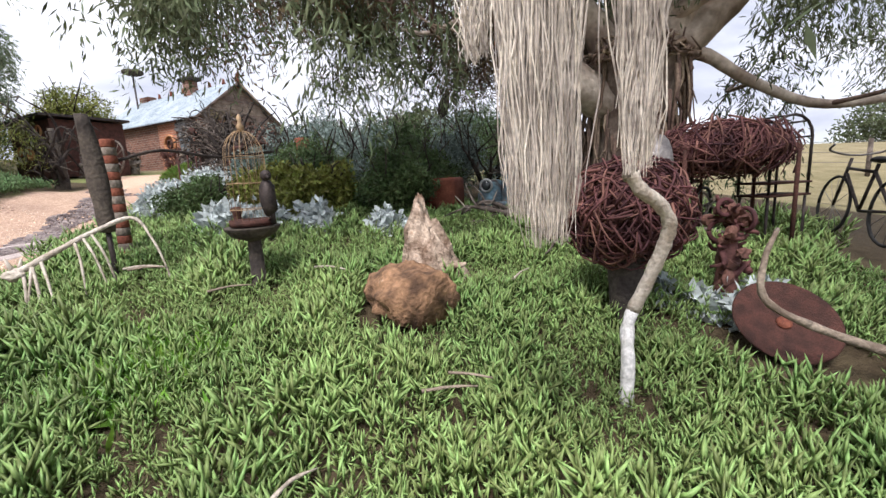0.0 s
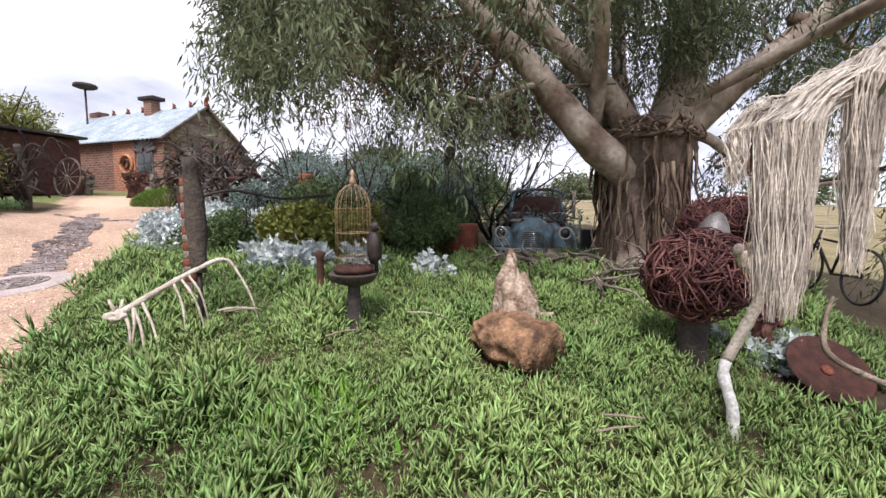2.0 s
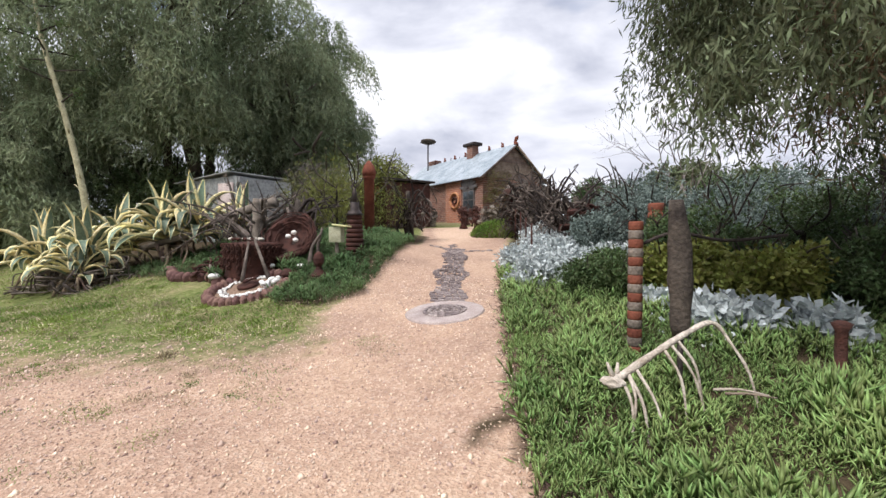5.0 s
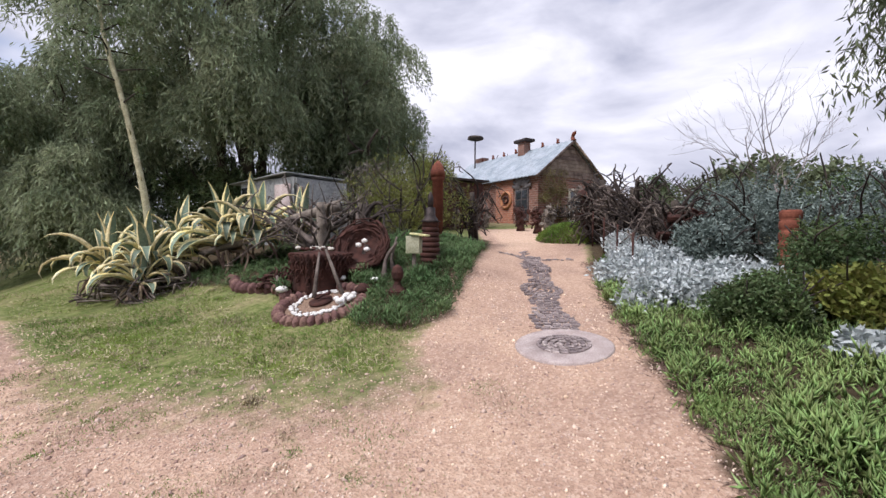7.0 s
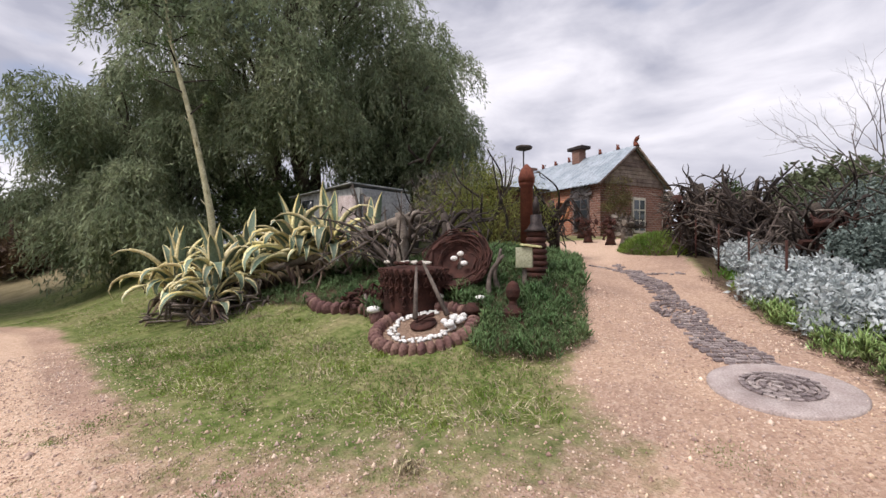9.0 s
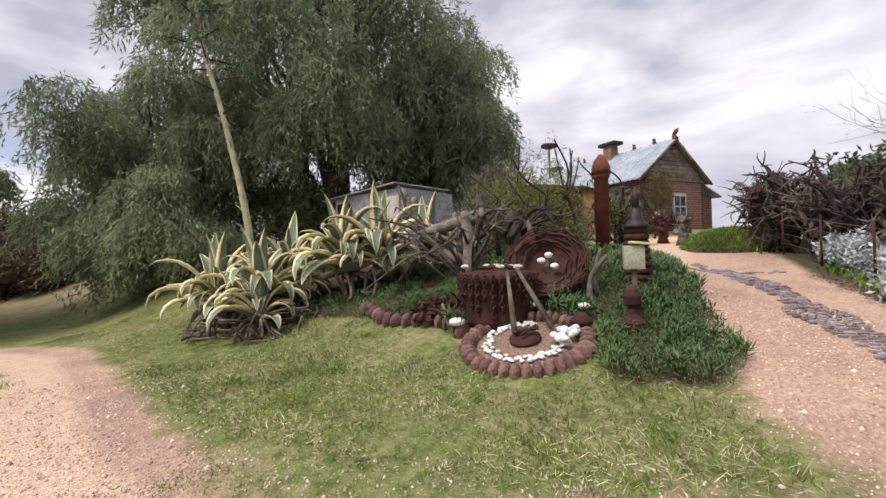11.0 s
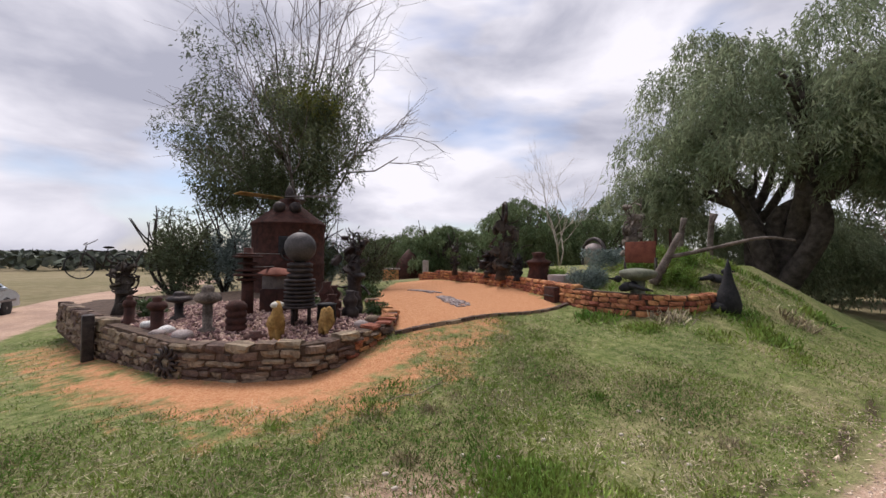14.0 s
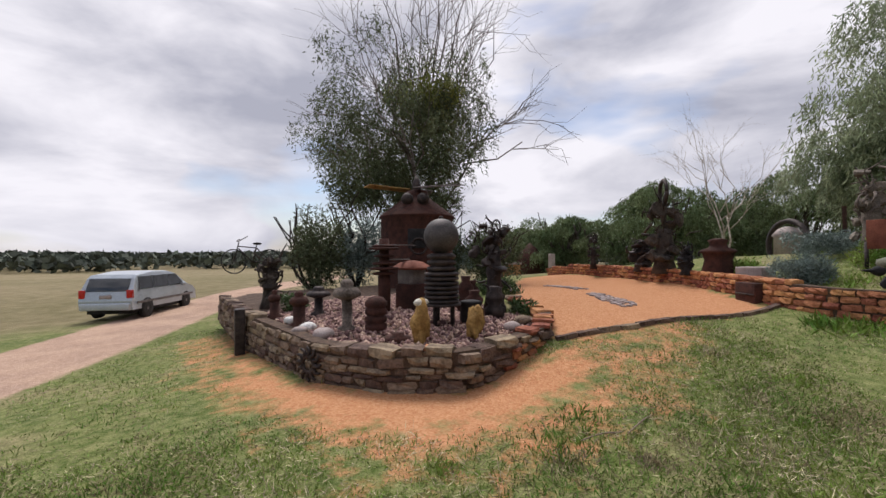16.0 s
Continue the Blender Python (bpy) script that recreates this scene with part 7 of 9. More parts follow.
# ---- garden bed ----
def log_sculpture():
    x, y = -0.25, 2.75
    g = H(x, y)
    t = thing("rotten_log", x, y, g, "short thick rotten log with orange-brown flaking bark", "log", rz=26)
    bm = bmesh.new()
    rings, seg = [], 56
    for k in range(25):
        s = k / 24
        r = 0.225 * (0.78 + 0.3 * math.sin(math.pi * (0.2 + 0.7 * s)))
        rings.append([bm.verts.new((0.0 + (r + 0.05 * noise.noise(Vector((math.cos(a * math.tau / seg) * 3, math.sin(a * math.tau / seg) * 3, s * 4)))) * math.cos(a * math.tau / seg) * 1.12, -0.27 + 0.56 * s + 0.03 * noise.noise(Vector((a, s, 4))), 0.22 + (r * 0.9 + 0.05 * noise.noise(Vector((math.cos(a * math.tau / seg) * 3, math.sin(a * math.tau / seg) * 3, s * 4 + 7)))) * math.sin(a * math.tau / seg))) for a in range(seg)])
    for a, b in zip(rings, rings[1:]):
        for i in range(seg):
            bm.faces.new((a[i], a[(i + 1) % seg], b[(i + 1) % seg], b[i]))
    bm.faces.new(rings[0][::-1]), bm.faces.new(rings[-1])
    for v in bm.verts:
        q = Vector((v.co.x * 16, v.co.y * 3.5, v.co.z * 16))
        v.co += Vector((v.co.x, 0, v.co.z - 0.22)).normalized() * (0.014 * noise.noise(q) + 0.01 * noise.noise(q * 2.3))
    for v in bm.verts:
        v.co.z = 0.2 + (v.co.z - 0.22) * (0.82 if v.co.z > 0.22 else 1.0)
    part("log", bm, M_LOG, t)
    s = thing("broken_stump", x + 0.2, y + 0.4, H(x + 0.2, y + 0.4) - 0.05, "upright pale splintered stump like a seated creature", "stump")
    bm = bmesh.new()
    rings, seg = [], 40
    for k in range(19):
        f = k / 18
        ring = []
        for i in range(seg):
            a = i * math.tau / seg
            tall = 0.68 + 0.14 * math.cos(a - 2.6) + 0.1 * noise.noise(Vector((math.cos(a) * 3.5, math.sin(a) * 3.5, 1))) + 0.07 * noise.noise(Vector((math.cos(a) * 11, math.sin(a) * 11, 5)))
            rad = (0.24 * (1 - f) ** 0.8 + 0.065 + 0.03 * math.exp(-((f - 0.72) / 0.1) ** 2)) * (1 + 0.3 * noise.noise(Vector((math.cos(a) * 2, math.sin(a) * 2, f * 2.2))) + 0.14 * noise.noise(Vector((math.cos(a) * 7, math.sin(a) * 7, f * 2.5 + 9))))
            ring.append(bm.verts.new((rad * math.cos(a) - 0.07 * f, rad * 0.85 * math.sin(a), tall * f)))
        rings.append(ring)
    rings.append([bm.verts.new((v.co.x * 0.45 - 0.03, v.co.y * 0.45, v.co.z - 0.05)) for v in rings[-1]])
    for a, b in zip(rings, rings[1:]):
        for i in range(seg):
            bm.faces.new((a[i], a[(i + 1) % seg], b[(i + 1) % seg], b[i]))
    bm.faces.new(rings[-1])
    part("base", bm, M_STUMP, s)
    for a, b, r in (((0.1, -0.08, 0.28), (0.22, -0.12, 0.31), 0.03),):
        pts = bent([a, (Vector(a) + Vector(b)) * 0.5 + Vector((0.02, 0, 0)), b], 4)
        part("splinter", tube(pts, taper(len(pts), r, r * 0.35, 0.2), 8), M_STUMP, s)


M_LOG = material("rotten_bark", (0.07, 0.04, 0.025), (0.3, 0.17, 0.095), 8, 0.95, 0, 1.0, 34, (0.5, 0.38, 0.29))
M_STUMP = material("splintered_wood", (0.17, 0.11, 0.075), (0.47, 0.37, 0.29), 10, 0.95, 0, 1.0, 40, (0.33, 0.2, 0.12))
log_sculpture()


def stick_beast():
    t = thing("stick_beast", 0, 0, 0, "beast of bleached sticks with rib-like legs", "sculpture")
    hd, tl = Vector((-3.17, 2.98, 1.12)), Vector((-2.6, 3.46, 1.47))
    spine = bent([hd, hd.lerp(tl, 0.35) + Vector((0, 0, 0.02)), hd.lerp(tl, 0.7) + Vector((0, 0, 0.03)), tl, tl + Vector((0.1, 0.03, -0.1))], 5)
    part("spine", tube(spine, taper(len(spine), 0.028, 0.013, 0.15), 8), M_PALEWOOD, t)
    part("head", rock(0.07, 0.045, 0.045, 4, 0.4, 3, Matrix.Translation(hd)), M_PALEWOOD, t)
    for k, (f, dx, dy, ln) in enumerate(((0.06, 0.12, -0.18, 0.4), (0.1, 0.2, -0.2, 0.48), (0.14, 0.05, -0.22, 0.38), (0.18, 0.3, -0.25, 0.5), (0.35, 0.2, -0.2, 0.42), (0.42, 0.3, -0.12, 0.45), (0.45, 0.22, -0.02, 0.42), (0.97, 0.3, -0.05, 0.6))):
        p = spine[int(f * (len(spine) - 1))]
        q = p + Vector((dx * 0.7, dy * 0.7, -ln))
        pts = bent([p, p.lerp(q, 0.45) + Vector((0.04, -0.03, 0.03)), q], 4)
        part("rib", tube(pts, taper(len(pts), 0.012, 0.007, 0.2), 6), M_PALEWOOD, t)
    part("ear", tube([hd + Vector((0, 0, 0.03)), hd + Vector((-0.04, 0.0, 0.12))], [0.02, 0.008], 5), M_PALEWOOD, t)
    part("ear", tube([hd + Vector((0.02, 0.03, 0.03)), hd + Vector((0.02, 0.06, 0.11))], [0.02, 0.008], 5), M_PALEWOOD, t)


stick_beast()


def crooked_branch(points, r0, r1, label, mats):
    x, y, z = points[0]
    t = thing("crooked_branch", x, y, z, label, "branch")
    pts = [p - Vector((x, y, z)) for p in bent(points, 6)]
    rr = taper(len(pts), r0, r1, 0.12)
    cut = int(len(pts) * 0.3)
    part("base", tube(pts[:cut + 1], rr[:cut + 1], 10), mats[0], t)
    part("stem", tube(pts[cut:], rr[cut:], 10), mats[1], t)
    part("knot", rock(r1 * 1.1, r1 * 1.0, r1 * 1.2, 8, 0.5, 2, Matrix.Translation(pts[-1])), M_DRIFT, t, "weathered knot")
    return t


crooked_branch([(0.9, 1.95, 0.45), (0.93, 2.0, 0.64), (1.0, 2.16, 0.82), (1.08, 2.15, 1.02), (1.15, 2.1, 1.26), (1.16, 2.08, 1.38), (1.09, 2.06, 1.48), (0.99, 2.04, 1.55), (0.93, 2.03, 1.64)], 0.034, 0.036, "crooked branch with a white painted foot", (M_WHITEWOOD, M_PALEWOOD))
crooked_branch([(2.3, 1.9, 0.65), (1.9, 1.98, 0.8), (1.66, 2.05, 0.95), (1.68, 2.1, 1.15), (1.75, 2.12, 1.3)], 0.026, 0.012, "second crooked grey branch over the plough disc", (M_WOOD, M_WOOD))


def plough_disc():
    x, y = 1.99, 2.3
    t = thing("plough_disc", x, y, H(x, y), "dished rusty plough disc lying tilted in the plants", "disc")
    t.matrix_basis = pose(x, y, 0.72, 42, 0, -14) @ Matrix.Scale(0.57, 4)
    part("dish", lathe([(0.03, -0.05), (0.24, -0.03), (0.47, 0.03), (0.48, 0.04), (0.46, 0.045), (0.24, -0.015), (0.03, -0.03)], 44), M_RUST, t)
    part("hub", lathe([(0.07, -0.03), (0.07, 0.0), (0.03, 0.01)], 14), M_RUST_RED, t)


plough_disc()


def fibre_bundle(x, y, top, bottom, r, n, seed, label, mat=M_STRAW, run=0.0, slope=0.5, taper_to=0.7, locks=9):
    """Locks of long strands: over the branch for a length of run, then straight down, ragged at the foot."""
    rng = np.random.default_rng(seed)
    t = thing("hanging_fibre", x, y, top, label, "hanging fibre")
    for k in range(locks):
        bm = bmesh.new()
        la, lr = rng.uniform(0, math.tau), r * rng.random() ** 0.5
        lx, ly = lr * math.cos(la), lr * math.sin(la) * 0.6
        reach = (top - bottom) * (1.0 - 0.22 * rng.random())
        carry = run * rng.uniform(0.35, 1.0)
        for _ in range(n // locks):
            px, py = lx + rng.normal() * r * 0.26, ly + rng.normal() * r * 0.2
            ln = reach * (1.0 - 0.3 * rng.random() ** 2)
            w, ph = rng.normal(size=2) * 0.012, rng.uniform(0, 6)
            pts = []
            if carry:
                back = carry * rng.uniform(0.7, 1.05)
                for f in (1.0, 0.66, 0.36, 0.14):
                    pts.append(Vector((px * 0.7 + back * f, py + 0.05 * f * rng.normal() * 0.5, back * f * slope + 0.02 * rng.normal() + 0.03 * math.sin(f * 3))))
            for u in (0.0 if not carry else 0.06, 0.2, 0.4, 0.6, 0.8, 0.92, 1.0):
                sq = 1.0 + (taper_to - 1.0) * u
                pts.append(Vector((px * sq + w[0] * math.sin(u * 9 + ph), py * sq + w[1] * math.sin(u * 8 + ph), -ln * u)))
            m = len(pts)
            tube(pts, [0.0019 if q < m - 2 else 0.0013 if q < m - 1 else 0.0006 for q in range(m)], 3, bm)
        tagged(part("lock", bm, mat, t, soft=False), kind="stuff")
    return t


fibre_bundle(0.3, 1.17, 2.24, 1.42, 0.095, 1300, 81, "long thick bundle of pale fibre swept over a branch", run=0.85, slope=0.5, taper_to=0.75, locks=14)
fibre_bundle(0.51, 1.1, 2.4, 1.62, 0.07, 560, 82, "narrower bundle of pale hanging fibre", run=0.6, slope=0.5, taper_to=0.45, locks=9)
fibre_bundle(0.12, 1.22, 2.2, 1.92, 0.035, 90, 83, "short pale side tuft of fibre", run=0.3, slope=0.4, locks=3)
fibre_bundle(0.22, 1.24, 2.2, 1.95, 0.03, 60, 84, "short tuft of orange fibre", mat=M_ORANGEFIBRE, locks=3)


def vine_pile(x, y, rx, rz, n, seed, label, ry=None, lift=0.0, legs=(), stump=False):
    t = thing("vine_pile", x, y, H(x, y), label, "vine heap")
    rng = np.random.default_rng(seed)
    bm = bmesh.new()
    for k in range(n):
        d = Vector(rng.normal(size=3)).normalized()
        d.z = d.z if lift else abs(d.z)
        rr = rng.uniform(0.75, 1.04)
        c = Vector((d.x * rx * rr, d.y * (ry or rx) * rr, lift + d.z * rz * rr))
        tang = d.cross(Vector(rng.normal(size=3))).normalized() * rx * rng.uniform(0.4, 0.9)
        a, b = c + tang * 0.5 - d * rx * 0.12, c - tang * 0.5 - d * rx * 0.12
        pts = bent([a, c + d * 0.02, b], 3)
        for p in pts:
            p.z = max(p.z, 0.02)
        tube(pts, taper(len(pts), rng.uniform(0.006, 0.012), 0.004), 4, bm)
    rock(rx * 0.8, (ry or rx) * 0.8, rz * 0.8, seed, 0.15, 2, Matrix.Translation((0, 0, lift)), bm)
    if stump:
        part("stump", lathe([(0.16, -0.05), (0.1, 0.15), (0.13, lift - 0.2)], 12), M_DARKWOOD, t, "dark rotten stump")
    for lx, ly in legs:
        part("leg", tube([(lx, ly, -0.1), (lx, ly, lift)], 0.018, 6), M_RUST, t, "thin rusty iron leg")
    part("vines", bm, M_REDTWIG, t)


vine_pile(1.24, 2.74, 0.42, 0.36, 760, 91, "round heap of red-brown vines on a dark stump", lift=0.76, ry=0.38, stump=True)
vine_pile(2.65, 3.9, 0.64, 0.24, 520, 92, "wide flat heap of dark red vines on an iron frame", lift=0.95, ry=0.4, legs=((-0.5, -0.25), (0.5, -0.25), (-0.5, 0.25), (0.5, 0.25)))
t = thing("woven_basket", 1.46, 2.86, 1.66, "grey woven cone basket resting on the vines", "basket")
part("basket", lathe([(0.12, 0.0), (0.125, 0.05), (0.1, 0.12), (0.06, 0.19), (0.02, 0.22)], 18, Matrix.Rotation(0.25, 4, "Y")), M_GREYMETAL, t)


def bird_cage():
    x, y = -1.5, 3.26
    g = H(x, y)
    z0 = 1.4
    t = thing("bird_cage", x, y, z0, "tall golden wire bird cage with a domed top", "bird cage")
    r, h = 0.145, 0.5
    for k in range(20):
        a = k * math.tau / 20
        pts = [(r * math.cos(a), r * math.sin(a), 0), (r * math.cos(a), r * math.sin(a), h)] + [(r * math.cos(a) * math.cos(f), r * math.sin(a) * math.cos(f), h + 0.2 * math.sin(f)) for f in (0.4, 0.8, 1.2, 1.5)]
        part("wire", tube(pts, 0.002, 4), M_GOLDWIRE, t)
    for zz in (0.0, 0.1, 0.3, 0.5, h):
        part("band", hoop(0, 0, 0, r, 0.003, Matrix.Rotation(math.pi / 2, 3, "X"), 24), M_GOLDWIRE, t).location = (0, 0, zz)
    part("finial", lathe([(0.02, h + 0.19), (0.03, h + 0.23), (0.012, h + 0.26), (0.02, h + 0.29), (0.004, h + 0.32)], 10), M_GOLDWIRE, t)
    part("tray", lathe([(0.16, -0.03), (0.165, 0.02), (0.15, 0.01)], 24), M_RUST, t, "rusty tray")
    s = thing("pedestal_table", x, y, g - 0.05, "weathered basin on a dark stand under the bird cage", "stand")
    part("column", lathe([(0.1, 0), (0.06, 0.1), (0.05, z0 - g - 0.08)], 12), M_DARKWOOD, s)
    part("basin", lathe([(0.05, z0 - g - 0.1), (0.16, z0 - g - 0.06), (0.205, z0 - g + 0.0), (0.21, z0 - g + 0.015), (0.19, z0 - g + 0.012), (0.02, z0 - g + 0.008)], 26), M_DARKWOOD, s, "wide shallow weathered basin")
    b = thing("iron_bird", x + 0.17, y - 0.05, z0 - 0.02, "dark hunched iron bird by the cage", "sculpture", rz=-60)
    bm = rock(0.07, 0.065, 0.15, 6, 0.25, 2, Matrix.Translation((0, 0, 0.2)))
    rock(0.045, 0.04, 0.045, 7, 0.1, 2, Matrix.Translation((0.02, 0, 0.37)), bm)
    tube([(0.05, 0, 0.37), (0.12, 0, 0.35)], [0.02, 0.004], 6, bm)
    tube([(0, 0.02, 0), (0, 0.02, 0.15)], 0.02, 6, bm)
    part("body", bm, M_IRON, b)


bird_cage()


def banded_post():
    x, y = -3.1, 4.0
    g = H(x, y)
    t = thing("banded_post", x, y, g - 0.05, "post of stacked rusty and pale bands", "post")
    k = 0
    zz = 0.0
    while zz < 1.16:
        part("band", lathe([(0.055, zz), (0.06, zz + 0.01), (0.06, zz + 0.065), (0.055, zz + 0.075)], 12), M_RUST_RED if k % 2 else M_DRIFT, t)
        zz += 0.076
        k += 1
    g2 = H(-2.83, 3.42)
    s = thing("charred_slab", -2.83, 3.42, g2, "tall charred slab of wood with a bent top on a thin stake", "slab", rz=10)
    bm = bmesh.new()
    rings = []
    for k in range(13):
        f = k / 12
        half = 0.035 + 0.045 * math.sin(math.pi * min(1, 0.12 + f * 0.8)) + 0.012 * noise.noise(Vector((f * 6, 1, 0)))
        cx = 0.05 - 0.02 * f - 0.07 * max(0, f - 0.7)
        rings.append([bm.verts.new((cx + half * math.cos(a * math.tau / 10) * (1 + 0.15 * noise.noise(Vector((a, f * 5, 2)))), 0.045 * math.sin(a * math.tau / 10), 2.31 - g2 - 0.95 * (1 - f))) for a in range(10)])
    for a, b in zip(rings, rings[1:]):
        for k in range(10):
            bm.faces.new((a[k], a[(k + 1) % 10], b[(k + 1) % 10], b[k]))
    bm.faces.new(rings[0][::-1]), bm.faces.new(rings[-1])
    part("slab", bm, M_DARKWOOD, s)
    part("stake", tube([(0.05, 0, -0.1), (0.05, 0, 1.4 - g2)], 0.02, 6), M_IRON, s)
    c = thing("rail", x, y, g + 0.95, "dark crossbar joining the posts", "rail")
    part("bar", tube(bent([(0, 0, 0), (0.3, 0.3, 0.12), (0.7, 0.6, 0.05), (1.2, 0.9, 0.1)], 4), 0.016, 6), M_DARKWOOD, c)


banded_post()
lathed("rust_post", -1.85, 3.75, H(-1.85, 3.75) - 0.05, [(0.13, 0), (0.13, 0.12), (0.035, 0.14), (0.035, 0.55), (0.06, 0.6), (0.02, 0.62)], M_RUST, "rusty post on a round iron foot", "post", 12)


def old_car():
    a, b = Vector((0.78, 6.82)), Vector((1.78, 6.40))
    mid = (a + b) / 2
    wdir = (b - a).normalized()
    ang = math.degrees(math.atan2(wdir.y, wdir.x))
    t = thing("old_car", mid.x, mid.y, 0.86, "derelict pale blue vintage car half hidden by plants", "car", rz=ang)
    # local x across, local y back from the nose
    def hull(secs, n=22):
        bm = bmesh.new()
        rings = []
        for y, w, h, z0, p in secs:
            rings.append([bm.verts.new((w * math.copysign(abs(math.cos(k * math.pi / n)) ** p, math.cos(k * math.pi / n)), y, z0 + h * abs(math.sin(k * math.pi / n)) ** p)) for k in range(n + 1)])
        for r1, r2 in zip(rings, rings[1:]):
            for k in range(n):
                bm.faces.new((r1[k], r1[k + 1], r2[k + 1], r2[k]))
        for r in (rings[0][::-1], rings[-1]):
            bm.faces.new(r)
        bmesh.ops.recalc_face_normals(bm, faces=bm.faces[:])
        return bm
    part("bonnet", hull([(-0.08, 0.2, 0.45, 0.3, 0.7), (0.0, 0.3, 0.55, 0.3, 0.7), (0.3, 0.42, 0.62, 0.3, 0.75), (1.0, 0.55, 0.68, 0.3, 0.75)]), M_CARPAINT, t, "rounded rusting bonnet")
    for s in (-1, 1):
        bm = hull([(-0.05, 0.12, 0.25, 0.42, 0.7), (0.05, 0.2, 0.45, 0.3, 0.7), (0.45, 0.23, 0.5, 0.25, 0.7), (1.1, 0.2, 0.42, 0.2, 0.7)])
        bmesh.ops.translate(bm, verts=bm.verts, vec=(s * 0.53, 0, 0))
        wing = part("wing", bm, M_CARPAINT, t, "bulging front wing")
        part("headlight", lathe([(0.105, 0.0), (0.115, 0.03), (0.105, 0.05), (0.085, 0.045), (0.02, 0.02)], 24, Matrix.Translation((s * 0.54, -0.04, 0.66)) @ Matrix.Rotation(math.pi / 2, 4, "X")), M_CHROME, wing, "dull round headlight")
        part("lens", lathe([(0.08, 0.035), (0.05, 0.05), (0.01, 0.055)], 20, Matrix.Translation((s * 0.54, -0.05, 0.66)) @ Matrix.Rotation(math.pi / 2, 4, "X")), M_VANGLASS, wing)
        part("pillar", tube([(s * 0.5, 1.0, 0.98), (s * 0.44, 1.25, 1.4)], 0.03), M_CARPAINT, t)
        part("tyre", lathe([(0.2, -0.08), (0.29, -0.07), (0.3, 0), (0.29, 0.07), (0.2, 0.08)], 20, Matrix.Translation((s * 0.58, 0.5, 0.25)) @ Matrix.Rotation(math.pi / 2, 4, "Y")), M_RUBBER, t)
    for k in range(9):
        part("grille_bar", tube([(-0.2 + 0.01 * abs(4 - k), -0.1, 0.4 + k * 0.035), (0.2 - 0.01 * abs(4 - k), -0.1, 0.4 + k * 0.035)], 0.01, 6), M_CHROME, t)
    part("bumper", tube(bent([(-0.75, 0.1, 0.36), (-0.4, -0.14, 0.36), (0.4, -0.14, 0.36), (0.75, 0.1, 0.36)], 5), 0.045, 8), M_CARPAINT, t, "bent bumper bar")
    part("scuttle", box(0, 1.05, 0.9, 1.15, 0.25, 0.22, bevel=0.05), M_CARPAINT, t)
    part("roof_rail", tube(bent([(-0.5, 1.2, 1.38), (-0.3, 1.3, 1.46), (0.3, 1.3, 1.46), (0.5, 1.2, 1.38)], 4), 0.03), M_CARPAINT, t)
    part("cabin", hull([(1.15, 0.56, 0.55, 0.4, 0.6), (1.6, 0.6, 1.0, 0.35, 0.6), (2.4, 0.58, 1.0, 0.35, 0.6), (3.1, 0.45, 0.6, 0.35, 0.7)]), M_RUST, t, "rusted cabin shell")
    s = thing("brush_load", mid.x, mid.y, 0.86, "dry sticks and driftwood lying over the car bonnet", "driftwood", rz=ang)
    bm = tangle(np.random.default_rng(17), 40, 0.5, 0.45, 0.2, 0.6, 0.018)
    bmesh.ops.translate(bm, verts=bm.verts, vec=(0, 0.7, 0.85))
    part("sticks", bm, M_DRIFT, s)
    rr = random.Random(4)
    for k in range(12):
        bx, by = rr.uniform(-0.38, 0.38), rr.uniform(0.15, 0.8)
        p = Matrix.Rotation(radians(ang), 4, "Z") @ Vector((bx, by, 0))
        q = thing("flat_stone", mid.x + p.x, mid.y + p.y, 0.86 + 0.86 + 0.08 * by - 0.3 * bx * bx, "flat pale stone lying on the old car bonnet", "stone", rz=rr.uniform(0, 180), group="stones on the car")
        part("stone", rock(rr.uniform(0.05, 0.1), 0.06, 0.025, 60 + k, 0.3, 2), M_CONCRETE if k % 2 else M_STONE, q)
    t = thing("black_box", mid.x + 0.9, mid.y - 0.6, H(mid.x + 0.9, mid.y - 0.6), "black open crate beside the car", "crate", rz=ang)
    part("crate", box(0, 0, 0.3, 0.55, 0.5, 0.5, bevel=0.02), M_TARP, t)
    t = thing("rusty_drum", 0.05, 6.9, H(0.05, 6.9), "old red rusted machine cowl", "drum", rz=ang)
    part("cowl", box(0, 0, 0.4, 0.6, 0.5, 0.5, bevel=0.06), M_RUST_RED, t)


old_car()


# ---- garden bed: shrubs, silver plants, relics at the back ----
def silver_plant(x, y, w, h, seed, label="silver-white felted leaf plant", leaf=0.105, width=0.045, z=None, n=20):
    return shrub("silver_plant", x, y, w, h, seed, M_SILVER, label, leaf, width, n, 26, 4, z=z, up=0.5, category="plant", twig=False)


rs = random.Random(99)
for k in range(26):
    s = k / 25
    px, py = -5.05 + 1.0 * s * 0.2 - 0.9 * s + rs.uniform(-0.25, 0.75), 7.3 + 4.6 * s + rs.uniform(-0.3, 0.3)
    silver_plant(px, py, rs.uniform(0.7, 1.0), rs.uniform(0.45, 0.75), 200 + k, "silver-white leafy border plant along the drive")
for k in range(10):
    silver_plant(rs.uniform(-4.5, -3.2), rs.uniform(6.6, 9.0), 0.8, 0.6, 230 + k, "silver-white leafy border plant in the bed")
for k, (px, py) in enumerate([(-2.5, 4.75), (-2.1, 5.0), (-1.6, 5.1), (-2.35, 5.35), (-0.6, 5.0), (-2.9, 5.5)]):
    silver_plant(px, py, 0.5, 0.42, 250 + k, "low white-leaved rosette in the bed", 0.13, 0.075, n=10)
